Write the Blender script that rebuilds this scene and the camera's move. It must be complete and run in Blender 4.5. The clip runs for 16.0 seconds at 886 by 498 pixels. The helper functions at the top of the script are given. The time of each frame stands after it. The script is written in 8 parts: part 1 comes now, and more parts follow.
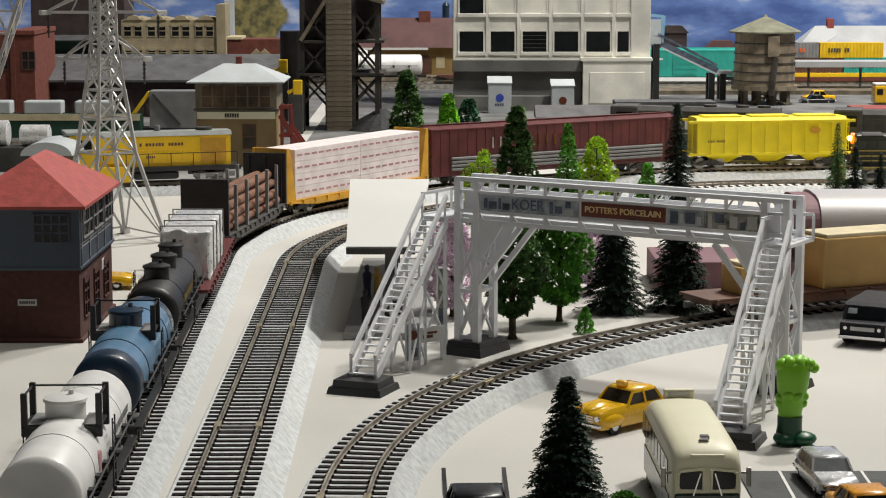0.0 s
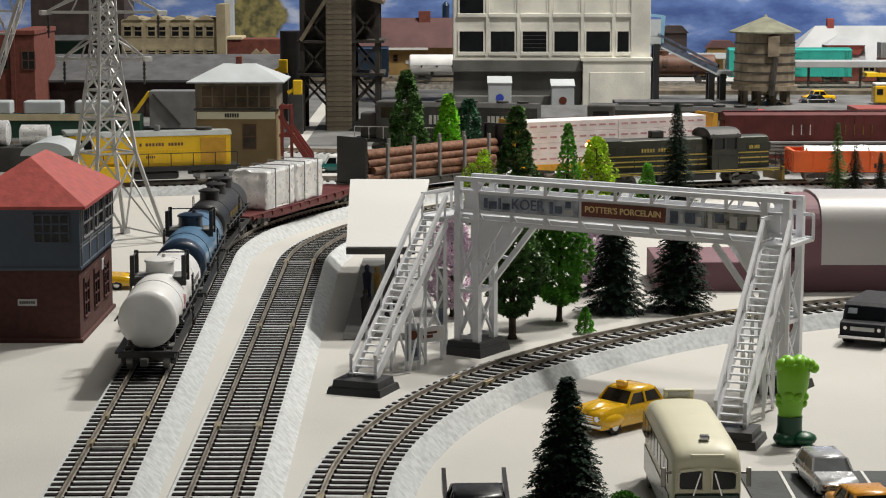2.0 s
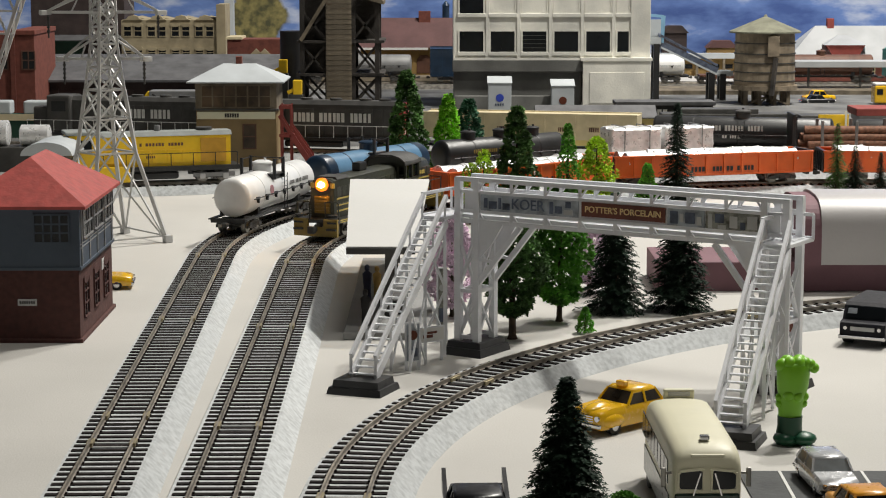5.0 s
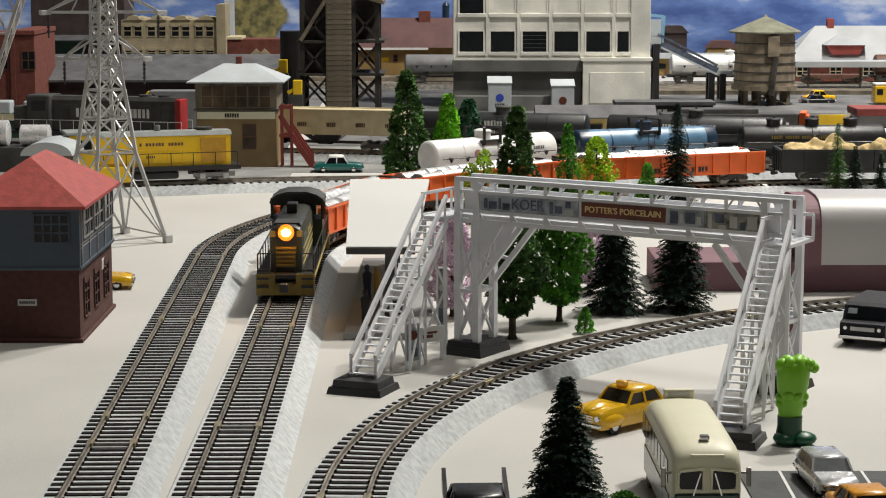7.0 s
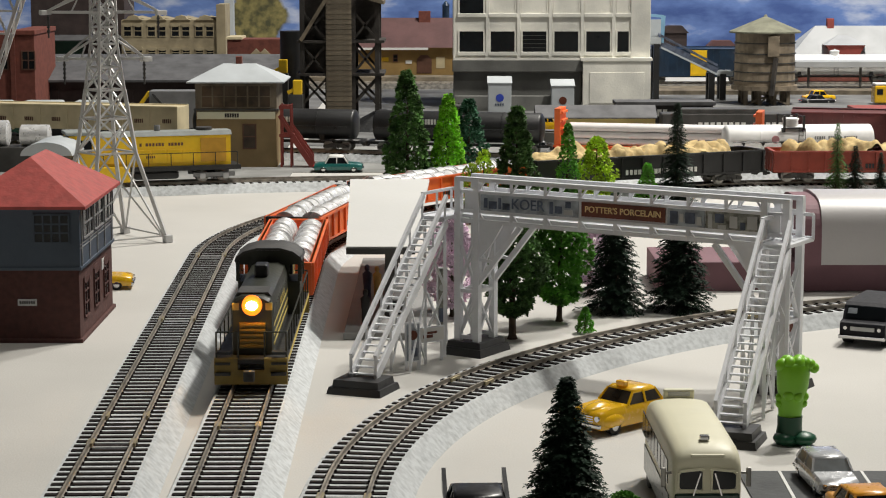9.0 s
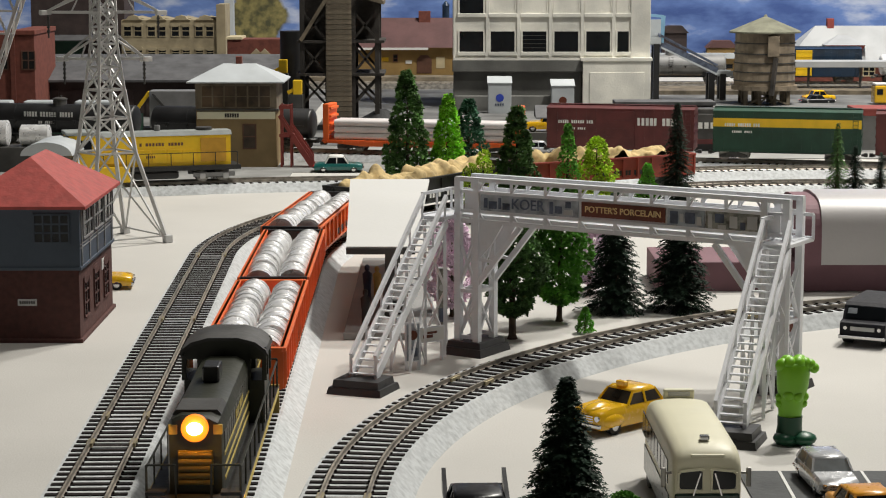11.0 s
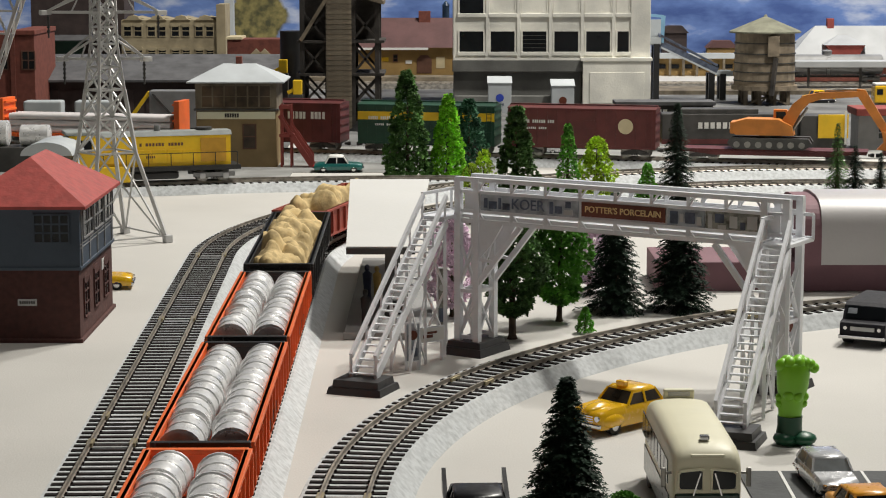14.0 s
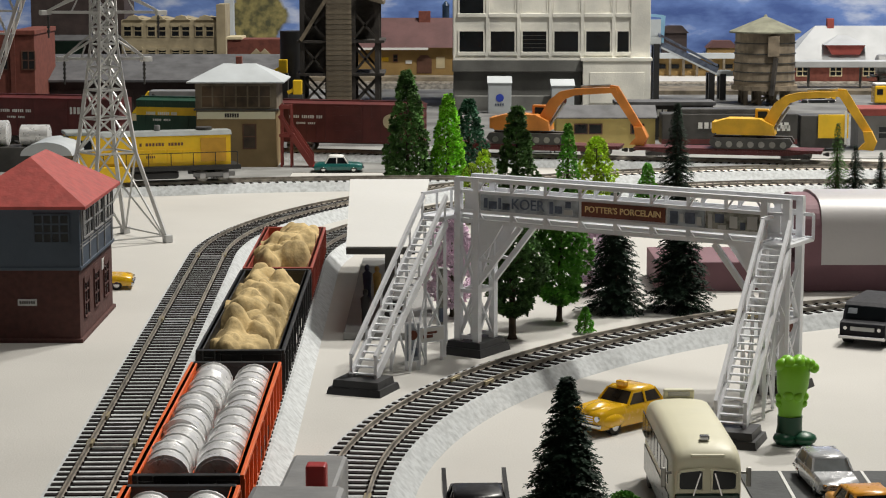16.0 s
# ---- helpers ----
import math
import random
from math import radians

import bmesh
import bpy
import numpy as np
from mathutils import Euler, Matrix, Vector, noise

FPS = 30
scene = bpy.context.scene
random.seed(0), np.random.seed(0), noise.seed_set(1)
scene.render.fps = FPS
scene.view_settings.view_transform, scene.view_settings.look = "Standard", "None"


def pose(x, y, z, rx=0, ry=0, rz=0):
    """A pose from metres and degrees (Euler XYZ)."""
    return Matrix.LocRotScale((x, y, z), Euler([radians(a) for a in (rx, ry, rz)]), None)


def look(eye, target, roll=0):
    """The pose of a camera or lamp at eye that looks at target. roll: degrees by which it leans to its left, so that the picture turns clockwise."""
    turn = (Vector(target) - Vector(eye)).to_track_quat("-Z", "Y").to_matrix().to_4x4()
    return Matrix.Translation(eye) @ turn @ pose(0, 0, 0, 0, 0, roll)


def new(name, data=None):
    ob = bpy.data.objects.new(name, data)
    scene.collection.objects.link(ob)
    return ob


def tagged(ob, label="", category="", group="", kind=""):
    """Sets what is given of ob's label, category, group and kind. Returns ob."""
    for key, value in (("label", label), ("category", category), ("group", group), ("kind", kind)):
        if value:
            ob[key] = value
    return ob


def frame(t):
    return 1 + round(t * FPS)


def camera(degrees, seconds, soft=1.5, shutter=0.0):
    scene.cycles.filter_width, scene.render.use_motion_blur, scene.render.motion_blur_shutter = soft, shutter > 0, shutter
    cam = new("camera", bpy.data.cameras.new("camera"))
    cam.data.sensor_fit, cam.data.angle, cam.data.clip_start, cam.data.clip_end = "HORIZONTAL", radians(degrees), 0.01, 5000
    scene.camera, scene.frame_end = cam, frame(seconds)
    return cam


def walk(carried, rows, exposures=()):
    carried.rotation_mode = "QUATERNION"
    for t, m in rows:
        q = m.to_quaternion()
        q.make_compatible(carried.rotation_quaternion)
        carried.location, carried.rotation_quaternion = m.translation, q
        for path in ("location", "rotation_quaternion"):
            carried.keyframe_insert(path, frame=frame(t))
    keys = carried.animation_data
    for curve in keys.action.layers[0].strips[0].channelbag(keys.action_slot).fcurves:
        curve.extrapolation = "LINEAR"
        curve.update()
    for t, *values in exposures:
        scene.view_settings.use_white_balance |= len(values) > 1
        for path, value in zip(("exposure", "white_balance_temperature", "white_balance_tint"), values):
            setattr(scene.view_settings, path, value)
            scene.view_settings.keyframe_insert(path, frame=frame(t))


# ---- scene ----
# A 1:87 model railway on a table; lengths below are millimetres, turned into metres by part() and thing().
MM = 0.001
cam = camera(24.57, 16.0, soft=1.1)
EYE = look((0, 0, 0.206), (0, 1, 0.0585))
walk(cam, [(0, EYE), (16, EYE)])

# ---- light ----
world = bpy.data.worlds.new("room_light")
scene.world = world
world.use_nodes = True
world.node_tree.nodes["Background"].inputs[0].default_value = (1, 1, 1, 1)
world.node_tree.nodes["Background"].inputs[1].default_value = 0.16
scene.view_settings.exposure = 0.0


def overhead_lamp(x, y, z, sx, sy, watts, warm=(1, 0.965, 0.89)):
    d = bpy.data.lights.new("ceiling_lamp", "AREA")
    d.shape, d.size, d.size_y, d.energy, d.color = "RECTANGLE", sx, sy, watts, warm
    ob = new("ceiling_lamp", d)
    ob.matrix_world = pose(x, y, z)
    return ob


# Unseen lamps; these two are placed to match the direction of the cast shadows.
overhead_lamp(0.85, 2.7, 2.05, 0.2, 0.2, 44)
overhead_lamp(0.95, 1.8, 2.1, 0.2, 0.2, 54)
# Unseen front fill, added to lift faces turned towards the camera.
overhead_lamp(0.4, 0.75, 2.2, 0.7, 0.3, 9)


# ---- materials ----
def mat(name, col, rough=0.6, metal=0.0, var=0.12, scale=60.0, bump=0.15, bscale=400.0, emit=0.0, coat=0.0, stain=None, spec=None):
    m = bpy.data.materials.new(name)
    m.use_nodes = True
    nt = m.node_tree
    b = nt.nodes["Principled BSDF"]
    b.inputs["Roughness"].default_value, b.inputs["Metallic"].default_value = rough, metal
    b.inputs["Coat Weight"].default_value = coat
    if spec is not None:
        b.inputs["Specular IOR Level"].default_value = spec
    tc = nt.nodes.new("ShaderNodeTexCoord")
    n1 = nt.nodes.new("ShaderNodeTexNoise")
    n1.inputs["Scale"].default_value, n1.inputs["Detail"].default_value = scale, 4
    nt.links.new(tc.outputs["Object"], n1.inputs["Vector"])
    ramp = nt.nodes.new("ShaderNodeMix")
    ramp.data_type = "RGBA"
    dark = stain or tuple(c * (1 - 2 * var) for c in col)
    light = tuple(min(1, c * (1 + var)) for c in col)
    ramp.inputs[6].default_value, ramp.inputs[7].default_value = (*dark, 1), (*light, 1)
    mr = nt.nodes.new("ShaderNodeMapRange")
    mr.inputs[1].default_value, mr.inputs[2].default_value = 0.3, 0.62
    nt.links.new(n1.outputs[0], mr.inputs[0])
    nt.links.new(mr.outputs[0], ramp.inputs[0])
    oi = nt.nodes.new("ShaderNodeObjectInfo")
    hs = nt.nodes.new("ShaderNodeHueSaturation")
    mv = nt.nodes.new("ShaderNodeMapRange")
    mv.inputs[3].default_value, mv.inputs[4].default_value = 1 - var * 0.7, 1 + var * 0.7
    nt.links.new(oi.outputs["Random"], mv.inputs[0])
    nt.links.new(mv.outputs[0], hs.inputs["Value"])
    nt.links.new(ramp.outputs[2], hs.inputs["Color"])
    nt.links.new(hs.outputs[0], b.inputs["Base Color"])
    if bump:
        n2 = nt.nodes.new("ShaderNodeTexNoise")
        n2.inputs["Scale"].default_value, n2.inputs["Detail"].default_value = bscale, 3
        nt.links.new(tc.outputs["Object"], n2.inputs["Vector"])
        bp = nt.nodes.new("ShaderNodeBump")
        bp.inputs["Strength"].default_value, bp.inputs["Distance"].default_value = bump, 0.0006
        nt.links.new(n2.outputs[0], bp.inputs["Height"])
        nt.links.new(bp.outputs[0], b.inputs["Normal"])
        rr = nt.nodes.new("ShaderNodeMapRange")
        rr.inputs[3].default_value, rr.inputs[4].default_value = max(0.03, rough - 0.1), min(1, rough + 0.1)
        nt.links.new(n2.outputs[0], rr.inputs[0])
        nt.links.new(rr.outputs[0], b.inputs["Roughness"])
    if emit:
        b.inputs["Emission Color"].default_value, b.inputs["Emission Strength"].default_value = (*col, 1), emit
    return m


M_GROUND = mat("ground_board", (0.52, 0.505, 0.475), 0.75, var=0.03, scale=9, bump=0.25, bscale=900)
M_BALLAST = mat("grey_ballast", (0.53, 0.55, 0.56), 0.9, var=0.11, scale=330, bump=0.2, bscale=1100)
M_TIE = mat("dark_brown_plastic_tie", (0.016, 0.012, 0.011), 0.85, var=0.25, scale=90, bscale=900, spec=0.2)
M_RAIL = mat("nickel_silver_rail", (0.36, 0.32, 0.27), 0.42, 0.5, var=0.25, scale=120)
M_GREY = mat("light_grey_plastic", (0.5, 0.5, 0.5), 0.4, var=0.05, scale=70)
M_BLACK = mat("black_plastic", (0.012, 0.012, 0.013), 0.4, var=0.2)
M_WHITE = mat("white_plastic", (0.72, 0.715, 0.69), 0.45, var=0.015, scale=12)


# ---- mesh tools, in millimetres ----
def bx(bm, x0, x1, y0, y1, z0, z1, bev=0.0, m=None):
    g = bmesh.ops.create_cube(bm, size=1, matrix=Matrix.Translation(((x0 + x1) / 2, (y0 + y1) / 2, (z0 + z1) / 2)) @ Matrix.Diagonal((x1 - x0, y1 - y0, z1 - z0, 1)))
    vs = g["verts"]
    if bev:
        es = list({e for v in vs for e in v.link_edges})
        r = bmesh.ops.bevel(bm, geom=es, offset=bev, segments=2, affect="EDGES", profile=0.5)
        vs = list({v for f in r["faces"] for v in f.verts} | {v for v in vs if v.is_valid})
    if m is not None:
        bmesh.ops.transform(bm, matrix=m, verts=vs)
    return bm


def rod(bm, a, b, r, r2=None, n=8):
    a, b = Vector(a), Vector(b)
    d = b - a
    m = Matrix.Translation((a + b) / 2) @ d.to_track_quat("Z", "Y").to_matrix().to_4x4()
    bmesh.ops.create_cone(bm, cap_ends=True, segments=n, radius1=r, radius2=r if r2 is None else r2, depth=d.length, matrix=m)
    return bm


def bar(bm, a, b, w, h=None, up=(0, 0, 1)):
    """A square bar from a to b, w wide and h high."""
    a, b, h = Vector(a), Vector(b), h or w
    d = (b - a).normalized()
    s = d.cross(Vector(up))
    s = s.normalized() if s.length > 1e-4 else Vector((1, 0, 0))
    u = s.cross(d)
    vs = [bm.verts.new(p + s * i * w / 2 + u * j * h / 2) for p in (a, b) for i, j in ((-1, -1), (1, -1), (1, 1), (-1, 1))]
    for f in ((0, 1, 2, 3), (7, 6, 5, 4), (0, 4, 5, 1), (1, 5, 6, 2), (2, 6, 7, 3), (3, 7, 4, 0)):
        bm.faces.new([vs[i] for i in f])
    return bm


def loft(bm, rings, close=True):
    """Skin through rings of equal point count; the ends are closed."""
    rs = [[bm.verts.new(p) for p in r] for r in rings]
    n = len(rs[0])
    for a, b in zip(rs, rs[1:]):
        for i in range(n):
            bm.faces.new((a[i], a[(i + 1) % n], b[(i + 1) % n], b[i]))
    if close:
        bm.faces.new(rs[0][::-1])
        bm.faces.new(rs[-1])
    return bm


def prism(bm, outline, a, b, axis="y"):
    """An outline of 2D points pushed from a to b along an axis. y: points are (x, z); x: (y, z); z: (x, y)."""
    def at(p, d):
        return {"y": (p[0], d, p[1]), "x": (d, p[0], p[1]), "z": (p[0], p[1], d)}[axis]
    return loft(bm, [[at(p, d) for p in outline] for d in (a, b)])


def ring(c, r, n=16, axis="z", squash=1.0):
    x, y, z = c
    out = []
    for i in range(n):
        a = 2 * math.pi * i / n
        u, v = r * math.cos(a), r * math.sin(a) * squash
        out.append({"z": (x + u, y + v, z), "y": (x + u, y, z + v), "x": (x, y + u, z + v)}[axis])
    return out


def nb():
    return bmesh.new()


def part(name, bm, material, parent=None, label="", smooth=None, at=None):
    bmesh.ops.recalc_face_normals(bm, faces=bm.faces)
    bmesh.ops.scale(bm, vec=(MM, MM, MM), verts=bm.verts)
    me = bpy.data.meshes.new(name)
    bm.to_mesh(me)
    bm.free()
    me.materials.append(material)
    if smooth is not None:
        for p in me.polygons:
            p.use_smooth = True
        me.set_sharp_from_angle(angle=radians(smooth))
    ob = new(name, me)
    ob.parent = parent
    if at is not None:
        ob.matrix_basis = at
    if label:
        ob["label"] = label
    return ob


def P(x, y, z=0, rx=0, ry=0, rz=0):
    return pose(x * MM, y * MM, z * MM, rx, ry, rz)


def thing(name, label, category, m=None, group="", kind=""):
    ob = new(name)
    ob.empty_display_size = 0.01
    ob.matrix_basis = m if m is not None else Matrix()
    return tagged(ob, label, category, group, kind)


# ---- track plans: start, heading, straight length, radius of the curve to the right ----
def plan(x, y, h, straight, radius, arc, tail=0.0, step=3.72):
    """Points and headings along a straight, an arc to the right and a straight."""
    out, s = [], 0.0
    total = straight + radius * arc + tail
    while s <= total:
        if s < straight:
            p, a = (x + s * math.sin(h), y + s * math.cos(h)), h
        else:
            u = min((s - straight) / radius, arc)
            ex, ey = x + straight * math.sin(h), y + straight * math.cos(h)
            a = h + u
            cx, cy = ex + radius * math.cos(h), ey - radius * math.sin(h)
            p = (cx - radius * math.cos(a), cy + radius * math.sin(a))
            over = s - straight - radius * arc
            if over > 0:
                p = (p[0] + over * math.sin(a), p[1] + over * math.cos(a))
        out.append((p[0], p[1], a))
        s += step
    return out


RAIL_TOP = 10.0
TRACKS = {
    "outer": plan(-109.0 , 80.0, -0.0343, 1233.0, 523.3, 1.62, 900),
    "inner": plan(-76.5, 80.0, -0.0123, 1204.4, 444.7, 1.59, 900),
    "near": plan(-66.0, 60.0, 0.0453, 679.0, 455.9, 1.60, 500),
}


def track(name, pts, label, ties=True):
    t = thing(name, label, "railway track", kind="structure")
    bm, rl, rr = nb(), nb(), nb()

    def sweep(bmx, prof):
        loft(bmx, [[(x + u * math.cos(a), y - u * math.sin(a), z) for u, z in prof] for x, y, a in pts])
    sweep(bm, [(-20, 0.02), (24, 0.02), (16.5, 7.3), (-16.5, 7.3)])
    part("roadbed", bm, M_BALLAST, t)
    for b, o in ((rl, -8.6), (rr, 8.6)):
        sweep(b, [(o - 0.75, 7.7), (o + 0.75, 7.7), (o + 0.25, 8.2), (o + 0.42, 10), (o - 0.42, 10), (o - 0.25, 8.2)])
        part("rail", b, M_RAIL, t)
    tie = None
    for x, y, a in pts[::2]:
        if tie is None:
            b = bx(nb(), -15.2, 15.2, -1.55, 1.55, 6.9, 7.85, 0.2)
            for o in (-8.6, 8.6):
                for e in (-1.35, 1.35):
                    bx(b, o + e - 0.4, o + e + 0.4, -0.7, 0.7, 7.8, 8.5)
            tie = part("tie", b, M_TIE, t)
            data = tie.data
        else:
            tie = new("tie", data)
            tie.parent = t
        tie.matrix_basis = P(x, y, 0, 0, 0, -math.degrees(a))
    return t


M_JOINER = mat("tan_nickel_joiner", (0.45, 0.38, 0.24), 0.4, 0.6, var=0.15)
JOINTS = {"outer": (720, 771, 1000, 1233), "inner": (750, 977, 1205), "near": (660, 870, 1100)}
for key in ("outer", "inner", "near"):
    tk = track("railway_track", TRACKS[key][:620], "sectional model track with grey ballast and dark ties")
    jm = None
    for s in JOINTS[key]:
        x, y, a = TRACKS[key][round(s / 3.72)]
        for o in (-8.6, 8.6):
            if jm is None:
                jm = part("rail_joiner", bx(nb(), -1.3, 1.3, -4.5, 4.5, 7.7, 9.6, 0.2), M_JOINER, tk).data
                bpy.data.objects.remove(tk.children[-1])
            j = new("rail_joiner", jm)
            j.parent = tk
            j.matrix_basis = P(x + o * math.cos(a), y - o * math.sin(a), 0, 0, 0, -math.degrees(a))
        for d in (-3.7, 3.7):
            c = part("joint_plate", bx(nb(), -7.2, 7.2, -0.6, 0.6, 7.4, 8.0), M_GREY, tk)
            c.matrix_basis = P(x + d * math.sin(a), y + d * math.cos(a), 0, 0, 0, -math.degrees(a))

# ---- paints ----
M_TAN = mat("tan_sand", (0.52, 0.39, 0.19), 0.95, var=0.2, scale=150, bump=0.8, bscale=350)
M_ORANGE = mat("orange_paint", (0.82, 0.15, 0.03), 0.45, var=0.08, scale=50)
M_REDOX = mat("oxide_red_paint", (0.30, 0.05, 0.03), 0.55, var=0.12)
M_MAROON = mat("maroon_paint", (0.11, 0.022, 0.022), 0.5, var=0.15)
M_BLACKCAR = mat("satin_black_paint", (0.018, 0.018, 0.019), 0.42, var=0.2)
M_DARK = mat("dark_weathered_grey", (0.06, 0.058, 0.055), 0.6, var=0.2)
M_WHITET = mat("white_tank_paint", (0.84, 0.84, 0.83), 0.38, 0.0, var=0.05, coat=0.2)
M_SILVER = mat("silver_foil", (0.88, 0.88, 0.88), 0.3, 0.4, var=0.08, scale=160, bump=0.9, bscale=260)
M_BLUE = mat("steel_blue_tank_paint", (0.10, 0.21, 0.34), 0.35, var=0.08, coat=0.3)
M_NAVY = mat("navy_end_paint", (0.012, 0.03, 0.06), 0.35, var=0.15, coat=0.3)
M_YELLOW = mat("yellow_paint", (0.82, 0.52, 0.015), 0.42, var=0.06)
M_LEMON = mat("lemon_yellow_paint", (0.86, 0.72, 0.02), 0.4, var=0.05)
M_AMBERCAR = mat("amber_yellow_paint", (0.62, 0.33, 0.03), 0.5, var=0.12)
M_CREAM = mat("cream_paint", (0.62, 0.53, 0.34), 0.6, var=0.08)
M_GREEN = mat("dark_green_paint", (0.014, 0.06, 0.035), 0.5, var=0.12)
M_TEAL = mat("teal_paint", (0.03, 0.36, 0.30), 0.5, var=0.06)
M_BROWN = mat("brown_paint", (0.12, 0.055, 0.035), 0.6, var=0.15)
M_GREYP = mat("mid_grey_paint", (0.22, 0.22, 0.22), 0.5, var=0.1)
M_SLATE = mat("slate_grey_roof", (0.10, 0.10, 0.105), 0.75, var=0.15)
M_LOG = mat("log_bark", (0.21, 0.10, 0.06), 0.85, var=0.25, scale=300, bump=0.8)
M_WRAP = mat("white_printed_wrap", (0.82, 0.74, 0.74), 0.5, var=0.06, scale=110)
M_PINKBAR = mat("faded_red_print", (0.5, 0.25, 0.27), 0.6, var=0.1)
M_KRAFT = mat("tan_cardboard", (0.55, 0.35, 0.13), 0.8, var=0.06)
M_STEEL = mat("dull_steel", (0.3, 0.29, 0.27), 0.4, 0.8, var=0.2)
# Orange emission that imitates the halo round the headlight lens.
M_HALO = mat("headlight_halo_glow", (0.03, 0.008, 0.001), 0.5, emit=1.8, bump=0)
M_HALO.node_tree.nodes["Principled BSDF"].inputs["Emission Color"].default_value = (1.0, 0.2, 0.006, 1)
M_LENS = mat("headlight_lens", (1.0, 0.48, 0.08), 0.3, emit=130.0, bump=0)
M_GLASSD = mat("dark_window_glass", (0.008, 0.01, 0.012), 0.15, var=0.1, bump=0, spec=0.3)
M_STRIPE = mat("dull_gold_stripe", (0.26, 0.18, 0.035), 0.5, var=0.15)
M_PIPE = mat("pale_plastic_pipe", (0.74, 0.70, 0.70), 0.35, var=0.05)
M_PRINT = mat("white_lettering_paint", (0.75, 0.75, 0.72), 0.6, var=0.1, bump=0)
M_RED = mat("bright_red_paint", (0.42, 0.02, 0.02), 0.45, var=0.1)


# ---- rolling stock: y runs along the car, z = 0 is the rail top ----
def truck(car, y, wheel=4.6):
    bm = nb()
    for s in (-1, 1):
        prism(bm, [(y - 13, 3.2), (y + 13, 3.2), (y + 13, 5.2), (y + 5, 7.6), (y - 5, 7.6), (y - 13, 5.2)], s * 11.4 - 0.7, s * 11.4 + 0.7, "x")
        for dy in (-9, 9):
            bx(bm, s * 11.6 - 1.2, s * 11.6 + 1.2, y + dy - 2, y + dy + 2, 3, 6, 0.4)
        for dy in (-2, 0, 2):
            rod(bm, (s * 11.8, y + dy, 2.4), (s * 11.8, y + dy, 6), 0.8, n=6)
    bx(bm, -11, 11, y - 2, y + 2, 4, 8)
    t = part("truck", bm, M_DARK, car)
    for dy in (-9, 9):
        bm = nb()
        rod(bm, (-10, y + dy, wheel), (10, y + dy, wheel), 0.9)
        for s in (-1, 1):
            rod(bm, (s * 8.0, y + dy, wheel), (s * 10.2, y + dy, wheel), wheel, n=20)
            rod(bm, (s * 7.2, y + dy, wheel), (s * 8.0, y + dy, wheel), wheel + 0.7, n=20)
        part("wheelset", bm, M_STEEL, t, smooth=40)
    return t


def underframe(car, L, m, z=9.0, w=13.0, tr=0.36):
    bm = nb()
    bx(bm, -2.5, 2.5, -L / 2 + 2, L / 2 - 2, 6.6, z)
    for s in (-1, 1):
        bx(bm, -w, w, s * (L / 2 - 2.2) - 1.4, s * (L / 2 - 2.2) + 1.4, z - 1.5, z + 1.6, 0.3)
        bx(bm, -w + 1, w - 1, s * L * tr - 2, s * L * tr + 2, 7.5, z)
    part("underframe", bm, m, car)
    for s in (-1, 1):
        bm = bx(nb(), -1.3, 1.3, min(s * L / 2, s * (L / 2 + 5.5)), max(s * L / 2, s * (L / 2 + 5.5)), 5.4, 7.6, 0.3)
        bx(bm, -2.2, 1.2, s * (L / 2 + 4) - 1.8, s * (L / 2 + 4) + 1.8, 4.8, 8.4, 0.5)
        part("coupler", bm, M_DARK, car)
        truck(car, s * L * tr)


def car_thing(name, label, cat="railcar"):
    return thing(name, label, cat, group="train cars")


def bars(car, x, y0, y1, z0, z1, n, m, name="lettering"):
    """A row of plain bars in place of lettering, on the side plane at x."""
    bm = nb()
    n = n * 2
    w = (y1 - y0) / n
    for i in range(n):
        a = y0 + i * w
        if i % 7 == 5:
            continue
        bx(bm, min(x, x * 1.012), max(x, x * 1.012), a, a + w * (0.6 + 0.06 * (i * 5 % 4)), z0, z1)
    return part(name, bm, m, car)


def ladder(bm, x, y, z0, z1, w=5.0, along="y", r=0.3):
    for s in (-1, 1):
        p = (x, y + s * w / 2) if along == "y" else (x + s * w / 2, y)
        rod(bm, (*p, z0), (*p, z1), r, n=5)
    z = z0 + 2
    while z < z1:
        a, b = ((x, y - w / 2, z), (x, y + w / 2, z)) if along == "y" else ((x - w / 2, y, z), (x + w / 2, y, z))
        rod(bm, a, b, r * 0.8, n=5)
        z += 3.5


